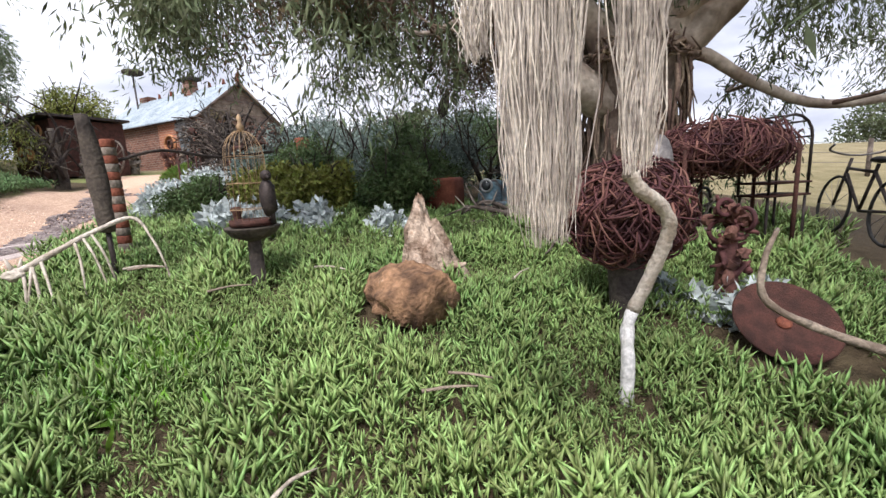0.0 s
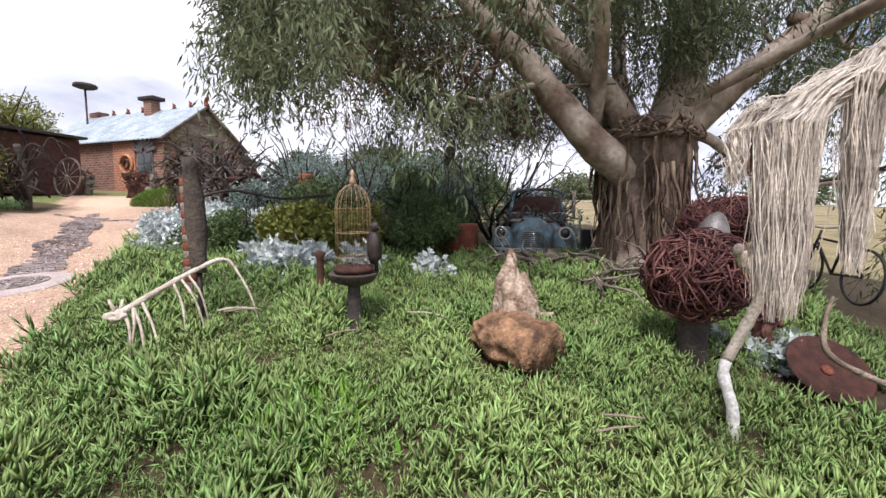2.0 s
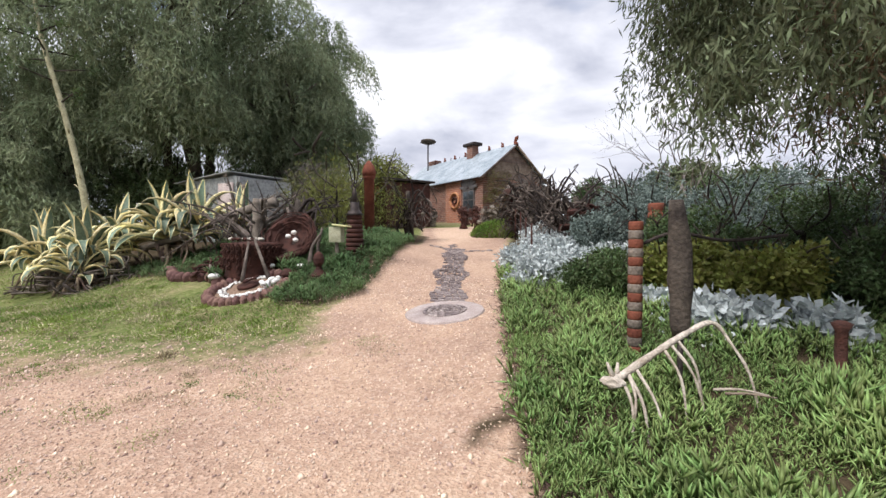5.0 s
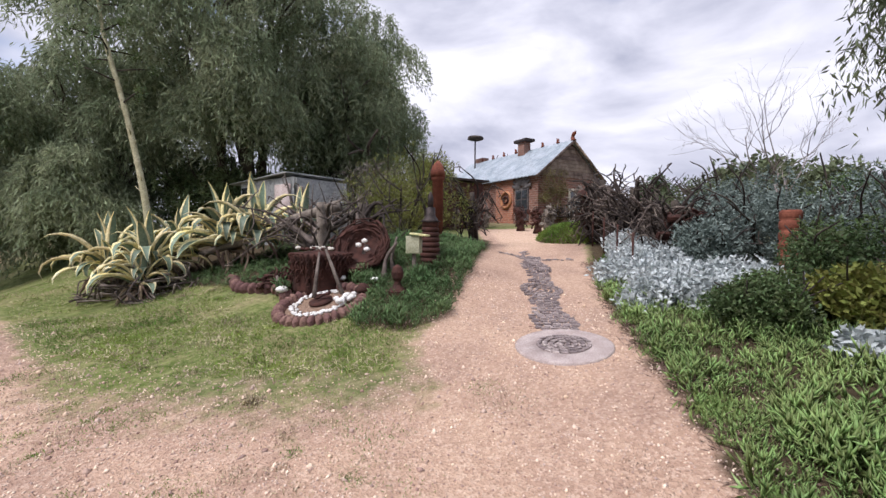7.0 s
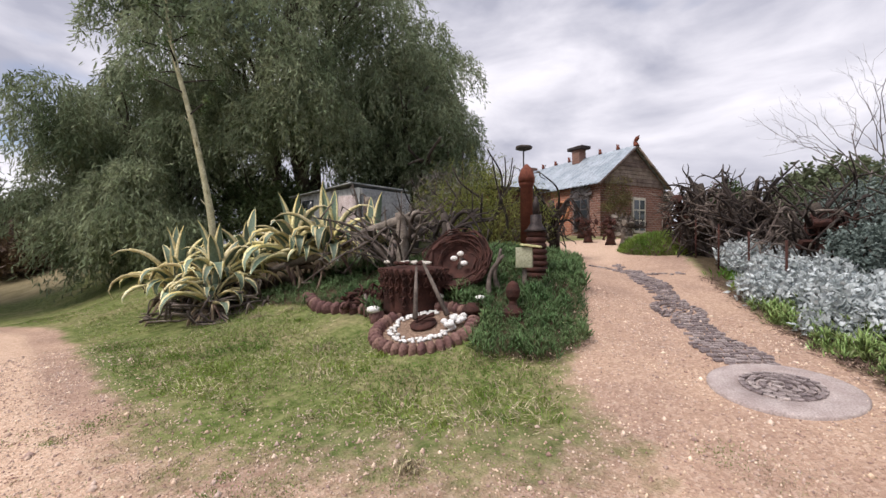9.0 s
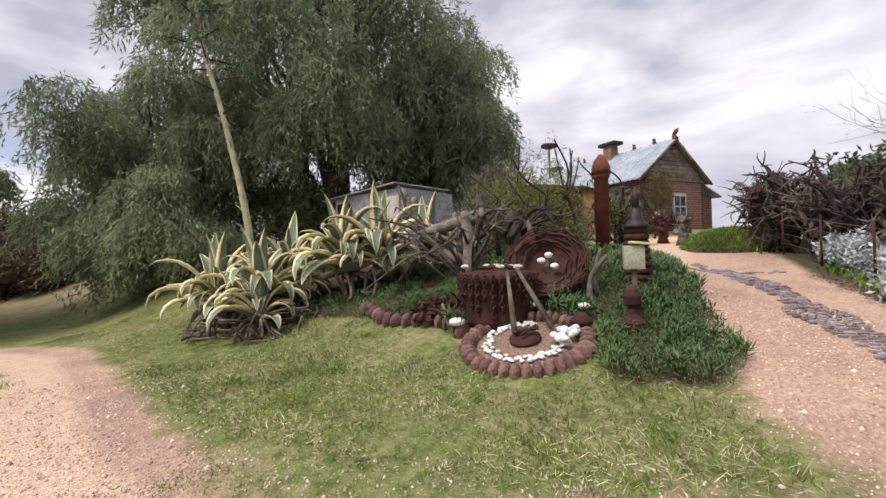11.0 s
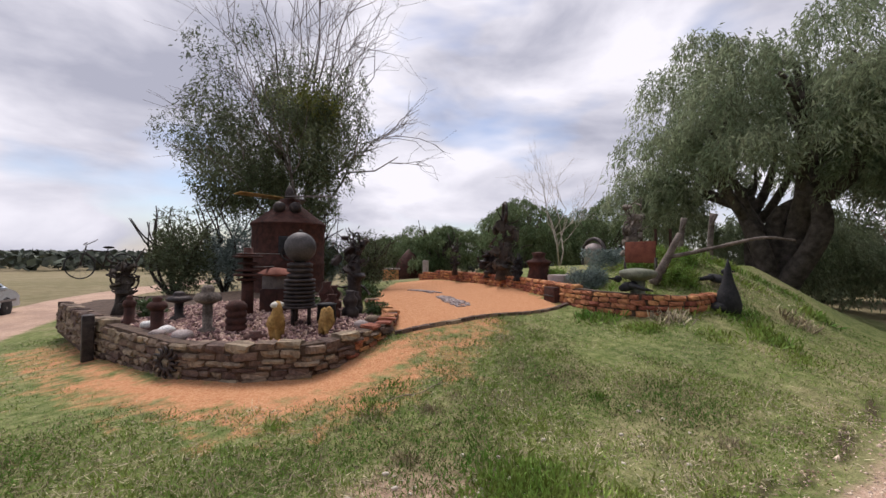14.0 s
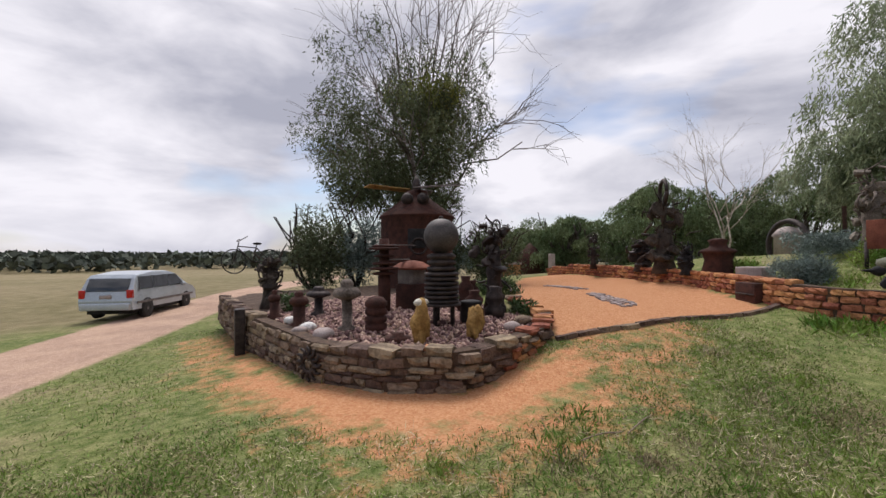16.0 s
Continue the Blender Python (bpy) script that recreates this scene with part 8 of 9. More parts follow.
for k, (px, py) in enumerate([(1.75, 2.75), (1.95, 2.6), (1.6, 2.95), (2.2, 2.8)]):
    silver_plant(px, py, 0.24, 0.26, 270 + k, "pale blue-green rosette beside the vines", 0.1, 0.06, n=4)
for k, (px, py, w, h, m, lab, lf, wd) in enumerate([
    (-3.1, 10.8, 2.6, 2.0, M_BLUESHRUB, "broad blue-grey saltbush in the garden", 0.1, 0.05), (-1.6, 10.2, 2.4, 1.9, M_BLUESHRUB, "broad blue-grey saltbush in the garden", 0.1, 0.05), (-3.6, 13.0, 3.0, 2.3, M_BLUESHRUB, "broad blue-grey saltbush in the garden", 0.1, 0.05),
    (-0.6, 8.6, 1.7, 1.7, M_SHRUB, "dark green garden shrub", 0.1, 0.04), (-2.4, 8.2, 1.8, 1.55, M_SHRUB, "dark green garden shrub", 0.1, 0.04), (0.3, 9.6, 2.0, 1.8, M_BLUESHRUB, "blue-grey shrub behind the car", 0.1, 0.05),
    (-1.8, 6.2, 1.1, 0.95, M_YELLOWSHRUB, "yellow-green large-leaved plant in the bed", 0.12, 0.07), (-2.6, 6.6, 1.1, 0.9, M_YELLOWSHRUB, "yellow-green large-leaved plant in the bed", 0.12, 0.07), (-0.7, 6.4, 1.2, 1.1, M_SHRUB, "dark green bushy plant", 0.1, 0.04),
    (-0.2, 7.2, 1.3, 1.3, M_SHRUB, "dark green bushy plant", 0.1, 0.04), (-3.6, 6.3, 1.0, 0.8, M_SHRUB, "low green bushy plant", 0.09, 0.035), (2.3, 9.3, 2.4, 1.5, M_BLUESHRUB, "blue-grey shrub behind the car", 0.1, 0.05), (-1.2, 12.8, 2.6, 2.3, M_SHRUB, "tall dark shrub behind the garden", 0.12, 0.05),
    (-2.0, 7.3, 1.2, 1.1, M_SHRUB, "dark green bushy plant", 0.1, 0.04), (-4.2, 9.9, 1.3, 1.2, M_BLUESHRUB, "grey saltbush by the fence", 0.1, 0.05), (1.4, 12.5, 3.0, 2.4, M_SHRUB, "grey-green tree shrub behind the car", 0.14, 0.05),
]):
    shrub("shrub", px, py, w, h, 300 + k, m, lab, lf * 0.7, wd * 0.7, 34, 70, 6, up=0.35)


def bare_tree(x, y, h, spread, seed, label, r=0.06, mat=M_GREYBRUSH, stems=5, depth=4, name="bare_tree", z=None):
    rng = np.random.default_rng(seed)
    t = thing(name, x, y, (H(x, y) if z is None else z) - 0.05, label, "tree")
    limbs, tips = [], []
    for k in range(stems):
        a = k * math.tau / stems + rng.uniform(-0.4, 0.4)
        grow(rng, (0, 0, 0), (math.cos(a) * spread * 0.3, math.sin(a) * spread * 0.3, h * rng.uniform(0.32, 0.45)), r, depth, limbs, tips, 0.24)
    bm = bmesh.new()
    for pts, r0, r1 in limbs:
        tube(pts, [r0, (r0 + r1) / 2, r1], 4, bm)
    part("branchwork", bm, mat, t)
    return t, tips


bare_tree(-2.3, 18.4, 5.4, 1.3, 401, "leafless grey tree against the sky", 0.05, M_GREYBRUSH, 4, 4)
t, tips = bare_tree(1.25, 8.9, 3.1, 2.3, 402, "dark many-stemmed shrub with thin brown needles on top", 0.05, M_DARKWOOD, 7, 4, "needle_shrub")
rng1 = np.random.default_rng(407)
hanging_leaves("needles", crown_points(rng1, 44, 0.2, 0.2, 3.0, 1.7, 1.4, 0.6), 0.34, 26, 10, 0.4, 0.11, 0.012, M_GUMLEAF_BROWN, rng1, 0.5, t, "thin brown needles")
bare_tree(-24.5, -9.5, 4.6, 1.6, 403, "pale leafless sapling behind the wall", 0.04, M_PALEWOOD, 4, 4)


def dead_top_gum():
    x, y = -17.2, -18.4
    rng = np.random.default_rng(405)
    t, tips = bare_tree(x, y, 11.0, 3.6, 406, "tall gum with a leafy middle and bare dead top", 0.16, M_GREYBRUSH, 5, 4, "dead_top_gum")
    c = crown_points(rng, 100, 1.0, 0.0, 7.2, 4.4, 4.4, 3.2)
    hanging_leaves("crown", c, 0.8, 44, 9, 0.8, 0.2, 0.042, M_GUMLEAF, rng, 0.6, t, "grey-green leaves about the middle")
    c = crown_points(rng, 22, -0.6, 0.8, 8.4, 2.8, 2.8, 1.0)
    hanging_leaves("crown", c, 0.7, 40, 8, 0.6, 0.2, 0.05, M_YELLOWSHRUB, rng, 0.6, t, "olive yellow leaves")
    c = crown_points(rng, 46, 0.8, 0.0, 4.6, 2.9, 2.9, 1.7)
    hanging_leaves("crown", c, 0.6, 40, 9, 0.8, 0.2, 0.042, M_GUMLEAF, rng, 0.7, t, "grey-green leaves hanging low round the stems")
    c = crown_points(rng, 10, 3.2, 1.0, 4.3, 1.0, 1.0, 1.0)
    hanging_leaves("crown", c, 0.5, 30, 7, 0.5, 0.2, 0.05, M_GUMLEAF, rng, 0.6, t, "low hanging spray of leaves")
    up = bmesh.new()
    for k in range(44):
        a = rng.uniform(0, math.tau)
        p = Vector((math.cos(a) * rng.uniform(0.3, 2.2), math.sin(a) * rng.uniform(0.3, 2.2), rng.uniform(7, 9)))
        ln = rng.uniform(2.5, 4.2)
        q = p + Vector((math.cos(a) * ln * 0.35, math.sin(a) * ln * 0.35, ln * 0.9))
        out, tp = [], []
        grow(rng, p, q, 0.03, 2, out, tp, 0.25)
        for pts, r0, r1 in out:
            tube(pts, [r0, (r0 + r1) / 2, r1], 4, up)
    part("dead_top", up, M_GREYBRUSH, t, "bare grey dead branches")


dead_top_gum()
for k, (px, py, w, h) in enumerate([(-15.4, -14.6, 2.4, 3.0), (-13.2, -15.2, 2.4, 3.1), (-11.6, -14.2, 2.0, 2.6), (-16.8, -15.6, 2.4, 2.6), (-17.2, -13.2, 2.2, 2.2)]):
    shrub("saltbush", px, py, w, h, 420 + k, M_BLUESHRUB if k % 2 else M_GUMLEAF, "tall grey-green bush behind the tank", 0.14, 0.035, 30, 46, 5, z=1.0, up=0.3)
for k, (px, py, w, h) in enumerate([(-10.4, -10.2, 0.7, 0.35), (-13.6, -7.4, 0.6, 0.3), (-12.9, -8.9, 0.8, 0.4), (-14.4, -8.9, 0.8, 0.4), (-14.6, -9.8, 0.9, 0.4)]):
    shrub("bed_plant", px, py, w, h, 430 + k, M_SHRUB, "low green plant in the raised bed", 0.1, 0.03, 10, 30, 4, z=1.12 if k < 3 else None, up=0.5, twig=False, category="plant")
for k, (px, py, w, h) in enumerate([(-18.2, -5.2, 1.2, 0.5), (-18.9, -4.4, 1.4, 0.5), (-18.3, -3.4, 1.2, 0.35), (-19.8, -5.4, 1.6, 0.6), (-19.6, -3.6, 1.6, 0.4), (-20.8, -4.6, 1.8, 0.5), (-18.7, -6.3, 0.9, 0.45)]):
    shrub("mound_plant", px, py, w, h, 440 + k, M_BLUESHRUB if k in (0, 3) else M_GRASSBLADE, "soft green plant spilling over the mound", 0.12, 0.02, 16, 40, 5, up=0.7, twig=False, category="plant")


# scrap and driftwood hedge beside the drive
for k in range(9):
    s = k / 8
    px, py = -7.0 + 2.6 * s, 13.2 - 3.0 * s
    root_sculpture(px, py, 2.3 - 0.7 * s + 0.4 * math.sin(k * 2.1), 500 + k, "hedge of tangled dark driftwood and scrap", 0.85, 32, M_DARKWOOD if k % 3 else M_DRIFT)
scrap_figure(-7.1, 12.9, H(-7.1, 12.9), 1.5, 521, "tall scrap figure with a hooded top by the drive", M_RUST, w=0.4, n=30)
scrap_figure(-6.0, 11.9, H(-6, 11.9), 1.3, 522, "dark scrap figure among driftwood", M_IRON, w=0.4, n=30)
scrap_figure(-4.6, 10.3, H(-4.6, 10.3), 1.2, 523, "bulky dark rusty scrap bundle", M_RUST, w=0.6, n=40)
lathed("rust_column", -3.0, 9.4, H(-3.0, 9.4) - 0.05, ribbed(0.16, 0, 1.4, 8, 0.85), M_RUST_RED, "ribbed red rusty column in the shrubs", "post", 14)
t = thing("rusty_hood", -2.6, 9.2, H(-2.6, 9.2), "rusty oven hood in the shrubs", "relic")
part("hood", lathe([(0.3, 0), (0.32, 0.7), (0.24, 0.95), (0.08, 1.1)], 18), M_RUST, t)


def wire_fence():
    pts = [(-6.75, 12.0), (-6.25, 10.9), (-5.75, 9.7), (-5.3, 8.6)]
    t = thing("wire_fence", 0, 0, 0, "sagging wire fence on thin rusty posts", "fence")
    for x, y in pts:
        part("post", tube([(x, y, H(x, y) - 0.1), (x, y, H(x, y) + 0.95)], 0.02, 6), M_RUST, t)
    for hh in (0.25, 0.45, 0.65, 0.85):
        part("wire", tube([(x, y, H(x, y) + hh) for x, y in pts], 0.006, 4), M_GREYMETAL, t)


wire_fence()


# ---- right of the gum: relics, bicycle, field fence ----
bicycle(4.1, 4.05, 0.85, 70, "old dark bicycle with pale blue paint in the garden", M_IRON, 6, 0.95)
bicycle(2.35, 4.0, 0.85, 40, "old rusty bicycle among the vines", M_RUST, 4, 0.9)


def arch_cage():
    x, y = 3.3, 4.1
    g = H(x, y)
    t = thing("arched_cage", x, y, g, "arched cage of dark iron bars", "cage", rz=15)
    for yy in (-0.15, 0.15):
        part("arch", tube([(-0.25, yy, 0.5), (-0.25, yy, 1.05)] + [(-0.25 * math.cos(a * math.pi / 8), yy, 1.05 + 0.2 * math.sin(a * math.pi / 8)) for a in range(9)] + [(0.25, yy, 0.5)], 0.014, 6), M_IRON, t)
    for k in range(5):
        a = math.pi * k / 4
        part("bar", tube([(-0.25 * math.cos(a), -0.15, 1.05 + 0.2 * math.sin(a)), (-0.25 * math.cos(a), 0.15, 1.05 + 0.2 * math.sin(a))], 0.01, 5), M_IRON, t)
    for zz in (0.5, 0.62):
        part("shelf", box(0, 0, zz, 0.55, 0.34, 0.02), M_RUST, t)
    for sx in (-0.24, 0.24):
        for sy in (-0.14, 0.14):
            part("leg", tube([(sx, sy, -0.1), (sx, sy, 0.5)], 0.014, 6), M_IRON, t)


arch_cage()
scrap_figure(2.05, 2.9, H(2.05, 2.9), 0.75, 530, "twisted dark red vine stump", M_REDTWIG, w=0.22, n=30)
scrap_figure(3.3, 2.4, H(3.3, 2.4), 0.5, 531, "brown clay pots and iron oddments", M_RUST, w=0.35, n=10)
root_sculpture(1.95, 4.5, 0.5, 532, "grey exposed roots and sticks at the trunk's foot", 1.0, 16)
root_sculpture(1.2, 5.6, 0.45, 533, "grey sticks strewn beside the car", 0.9, 14)
t = thing("leaf_vane", 0.09, 8.9, H(0.09, 8.9), "dark iron leaf on a tall rod", "sculpture", rz=-20)
part("rod", tube([(0, 0, -0.1), (0, 0, 1.85)], 0.012, 6), M_IRON, t)
bm = lathe([(0.005, 0), (0.09, 0.12), (0.13, 0.28), (0.08, 0.48), (0.004, 0.62)], 20, Matrix.Translation((0, 0, 1.75)) @ Matrix.Rotation(0.3, 4, "Y") @ Matrix.Diagonal((1, 0.15, 1, 1)))
part("leaf", bm, M_IRON, t)


def field_fence():
    t = thing("field_fence", 0, 0, 0, "post and wire paddock fence", "fence")
    for k in range(12):
        x, y = 3.0 + k * 3.2, 17.0 - k * 1.6
        part("post", tube([(x, y, H(x, y) - 0.1), (x, y, H(x, y) + 1.1)], 0.06, 7), M_DRIFT, t)
    for hh in (0.4, 0.7, 1.0):
        part("wire", tube([(3.0 + k * 3.2, 17.0 - k * 1.6, H(3.0 + k * 3.2, 17.0 - k * 1.6) + hh) for k in range(12)], 0.008, 4), M_GREYMETAL, t)


field_fence()


# ---- dish on the pole, yellow tree behind the house ----
t = thing("pole_nest", -17.5, 25.4, 2.8, "nest of sticks on a tall thin pole", "pole")
part("pole", tube([(0, 0, 0), (0, 0, 5.8)], 0.05, 8), M_IRON, t)
part("basket", rock(0.55, 0.55, 0.18, 3, 0.2, 2, Matrix.Translation((0, 0, 5.9))), M_DARKWOOD, t)
shrub("golden_tree", -20.5, 24.5, 3.6, 4.6, 601, M_YELLOWSHRUB, "golden leaved tree beside the cottage", 0.2, 0.07, 50, 50, 5, up=0.2, category="tree")
shrub("garden_tree", -16.5, 29.0, 3.6, 5.5, 602, M_SHRUB, "dark green tree behind the cottage", 0.2, 0.07, 50, 50, 5, up=0.2, category="tree")
shrub("hedge", -20.0, 17.0, 6.0, 2.6, 603, M_SHRUB, "dark hedge beside the red shed", 0.16, 0.06, 60, 50, 5, up=0.2)
shrub("hedge", -4.0, 21.5, 5.0, 2.0, 604, M_GUMLEAF, "grey-green hedge beyond the cottage", 0.16, 0.05, 60, 50, 5, up=0.2)
shrub("hedge", 1.0, 19.0, 5.0, 2.6, 605, M_BLUESHRUB, "grey-green hedge beyond the garden", 0.16, 0.05, 60, 50, 5, up=0.2)
shrub("hedge", -6.5, 25.5, 2.4, 2.9, 606, M_SHRUB, "green tree beyond the cottage", 0.18, 0.06, 40, 50, 5, up=0.2)
# added bushes: their dark leaves block bright sky slits below the crown
for k, (px, py) in enumerate([(-21.5, 9.6), (-18.6, 11.2), (-23.2, 12.5)]):
    shrub("gap_filler_bush", px, py, 4.2, 2.8, 640 + k, M_GREENTREE, "dark bush added to close the sky gaps under the pepper tree", 0.2, 0.06, 44, 46, 5, up=-0.2)
for k, (px, py) in enumerate([(-12.2, 17.6), (-11.0, 18.9), (-9.6, 19.4), (-8.9, 15.6), (-8.2, 14.6), (-10.0, 16.6)]):
    scrap_figure(px - 0.8, py + 0.4, H(px - 0.8, py + 0.4), 1.0, 610 + k, "farm relics and scrap before the cottage", M_RUST if k % 2 else M_DRIFT, w=0.4, n=20)
t = thing("grass_bank", -7.7, 14.2, H(-7.7, 14.2) - 0.15, "small grassy hump beside the drive", "bank", kind="structure")
part("bank", rock(1.2, 1.8, 0.62, 8, 0.2, 3), M_MORTAR, t, "bare earth under the grass")
rngb = np.random.default_rng(41)
d = unit(np.abs(rngb.normal(size=(9000, 3))) * np.array([1, 1, 0.9]) * rngb.choice([-1, 1], (9000, 3)) * np.array([1, 1, 0]) + np.array([0, 0, 1]) * np.abs(rngb.normal(size=(9000, 1))))
tagged(link("bank_grass", blades("bank_grass", d * np.array([1.18, 1.78, 0.6]), d * 0.6 + rngb.normal(size=d.shape) * 0.4 + np.array([0, 0, 0.5]), rngb.uniform(0.08, 0.2, 9000), 0.02, M_GRASSBLADE, rngb), t, "rough green grass"), kind="stuff")


# ---- paddocks, far trees ----
def tree_line():
    rng = np.random.default_rng(700)
    P, D, S = [], [], []
    for k in range(1300):
        a = rng.uniform(0, math.tau)
        dist = 105 + 270 * rng.random() ** 1.5
        x, y = -8 + dist * math.cos(a), dist * math.sin(a)
        h = rng.uniform(3.4, 4.8) * (1 + (dist - 105) / 500)
        n = 90
        c = rng.normal(size=(n, 3)) * np.array([4.0, 4.0, 0.2 * h]) + np.array([x, y, -0.6 + h * 0.45])
        c[:, 2] = np.clip(c[:, 2], -0.8, 0.62 * h)
        P.append(c)
        D.append(rng.normal(size=(n, 3)))
        S.append(np.full(n, 0.38 * h))
    P, D, S = np.concatenate(P), np.concatenate(D), np.concatenate(S)
    me = blades("far_woods", P - unit(D) * S[:, None] * 0.5, D, S, S * 0.8, M_FAR, rng)
    tagged(new("far_woods", me), "low line of far eucalypt woodland", "woods", kind="stuff")


tree_line()
for k, (px, py, h, r) in enumerate([(-30, -118, 4.6, 3.2), (-22, -122, 4.2, 3.0), (30, 60, 7, 4), (22, 48, 6, 4), (48, 45, 8, 5), (14, 62, 7, 5), (3, 40, 6, 4), (-2, 33, 5, 3)]):
    shrub("paddock_tree", px, py, r * 2, h, 710 + k, M_GUMLEAF, "dark rounded tree out in the paddock", 0.5, 0.2, 40, 40, 4, category="tree", twig=False)


def wooded_bank():
    for k in range(13):
        rr = random.Random(800 + k)
        x, y = -40 - k * 1.7, 3.5 + rr.uniform(-7, 7)
        shrub("bank_tree", x, y, rr.uniform(4, 6), rr.uniform(3.5, 7), 820 + k, M_GUMLEAF if k % 2 else M_GUMLEAF_BROWN, "scrubby tree in the gully beyond the track", 0.4, 0.1, 40, 44, 4, category="tree")


wooded_bank()


# ---- grass, weeds, litter, gravel ----
def lawn():
    rng = np.random.default_rng(900)
    for (x0, x1, y0, y1), dens in (((-15, -6, -6.5, 0.2), 3300), ((-14.5, -5.8, 1.8, 5.4), 2000), ((-21, -15, -6, 6.5), 700), ((-10.5, -5.5, -14, -6.5), 350)):
        n = int((x1 - x0) * (y1 - y0) * dens)
        x, y = rng.uniform(x0, x1, n), rng.uniform(y0, y1, n)
        den = np.array([noise.noise(Vector((a * 0.7, b * 0.7, 2.0))) + 0.6 * noise.noise(Vector((a * 2.3, b * 2.3, 5.0))) for a, b in zip(x, y)])
        ok = (inside(x, y, DRIVE) < -0.1 - 0.25 * rng.random(n)) & (inside(x, y, COURT) < -0.1) & (inside(x, y, APRON) < 0.25 * rng.random(n)) & (inside(x, y, APRON_THIN) < 1.6 * rng.random(n) - 0.35) & (inside(x, y, BEDTOP) < -0.25) & (inside(x, y, ISLAND) < 0.1) & (den > -0.45 + 0.7 * (rng.random(n) - 0.5))
        x, y, den = x[ok], y[ok], den[ok]
        P = np.stack([x, y, height(x, y) - 0.004], -1)
        D = rng.normal(size=P.shape) * 0.55 + np.array([0, 0, 0.8])
        ln = rng.uniform(0.022, 0.065, len(x)) * np.clip(1 + den, 0.5, 1.8)
        dry = rng.random(len(x)) < 0.34
        tagged(new("lawn_grass", blades("lawn_grass", P[~dry], D[~dry], ln[~dry], 0.009, M_GRASSBLADE, rng)), "short mown lawn grass", "grass", kind="stuff")
        D[dry, 2] *= 0.25
        tagged(new("dry_grass", blades("dry_grass", P[dry] + np.array([0, 0, 0.01]), D[dry], ln[dry] * 1.6, 0.006, M_DRYBLADE, rng)), "dry grass clippings", "grass", kind="stuff")


lawn()


def gravel():
    rng = np.random.default_rng(901)
    base = np.array([(1, 0, 0), (-1, 0, 0), (0, 1, 0), (0, -1, 0), (0, 0, 1), (0, 0, -1)], float)
    tri_ = np.array([(0, 2, 4), (2, 1, 4), (1, 3, 4), (3, 0, 4), (2, 0, 5), (1, 2, 5), (3, 1, 5), (0, 3, 5)])
    n = 64000
    x, y = rng.uniform(-15, -3.0, n), rng.uniform(-3.5, 7.5, n)
    d = inside(x, y, DRIVE)
    ok = d > -0.9 * rng.random(n) ** 2
    ok &= ~((x > -5) & (y < 0.5))
    x, y = x[ok], y[ok]
    k = len(x)
    s = rng.uniform(0.004, 0.014, (k, 1, 1)) * (1 + 1.2 * (rng.random((k, 1, 1)) < 0.04)) * rng.uniform(0.6, 1.2, (k, 1, 3))
    V = base[None] * s * (1 + 0.25 * rng.normal(size=(k, 6, 1)))
    V = V + np.stack([x, y, height(x, y) + 0.002], -1)[:, None]
    F = tri_[None] + (np.arange(k) * 6)[:, None, None]
    tagged(new("gravel", npmesh("gravel", V.reshape(-1, 3), F.reshape(-1, 3), [M_CHIP])), "loose pale gravel on the drive", "gravel", kind="stuff")


M_CHIP = material("gravel_chip", (0.44, 0.3, 0.225), (0.68, 0.54, 0.44), 3, 0.9, 0, 0.0, 40, island=0.42)
gravel()


def edge_stones():
    rng = np.random.default_rng(903)
    for k in range(70):
        a, r = rng.uniform(0, math.tau), rng.random() ** 0.5
        x, y = (-10.6 + 0.9 * r * math.cos(a), -2.75 + 0.55 * r * math.sin(a)) if k % 2 else (rng.uniform(-13.5, -9.6), rng.uniform(-2.9, -1.5))
        sz = rng.uniform(0.012, 0.035)
        t = thing("pale_stone", x, y, H(x, y), "small pale stone lying at the edge of the lawn", "stone", rz=rng.uniform(0, 180), group="stones at the lawn edge")
        part("stone", rock(sz, sz * 0.8, sz * 0.6, k, 0.4, 1, Matrix.Translation((0, 0, sz * 0.3))), M_EDGESTONE, t)


M_EDGESTONE = material("edge_stone", (0.5, 0.42, 0.34), (0.74, 0.67, 0.57), 6, 0.9, 0, 0.3, 50, vary=0.2)
edge_stones()


def weeds(name, x, y, w, h, n, seed, mat, label):
    rng = np.random.default_rng(seed)
    px, py = x + rng.normal(size=n) * w * 0.33, y + rng.normal(size=n) * w * 0.33
    P = np.stack([px, py, height(px, py)], -1)
    D = rng.normal(size=P.shape) * 0.6 + np.array([0, 0, 0.9])
    me = blades(name, P, D, rng.uniform(0.4, 1.0, n) * h, h * 0.14, mat, rng)
    tagged(new(name, me), label, "weed", kind="stuff")


def bed_litter():
    """Dead brown stems along the side of the bed that meets the drive."""
    rng = np.random.default_rng(915)
    edge = [Vector(p) for p in BED[:7]]
    px, py = [], []
    for a, b in zip(edge, edge[1:]):
        m = int((b - a).length * 420)
        f = rng.random(m)
        px.append(a.x + (b.x - a.x) * f + rng.normal(size=m) * 0.09 + 0.02)
        py.append(a.y + (b.y - a.y) * f + rng.normal(size=m) * 0.09)
    px, py = np.concatenate(px), np.concatenate(py)
    P = np.stack([px, py, height(px, py) + 0.005], -1)
    D = rng.normal(size=P.shape) * np.array([1, 1, 0.22]) + np.array([-0.2, 0, 0.16])
    me = blades("dead_stems", P, D, rng.uniform(0.04, 0.14, len(P)), 0.009, M_AGAVE_DEAD, rng)
    tagged(new("dead_stem_litter", me), "dead brown ice plant stems along the drive", "plant litter", kind="stuff")


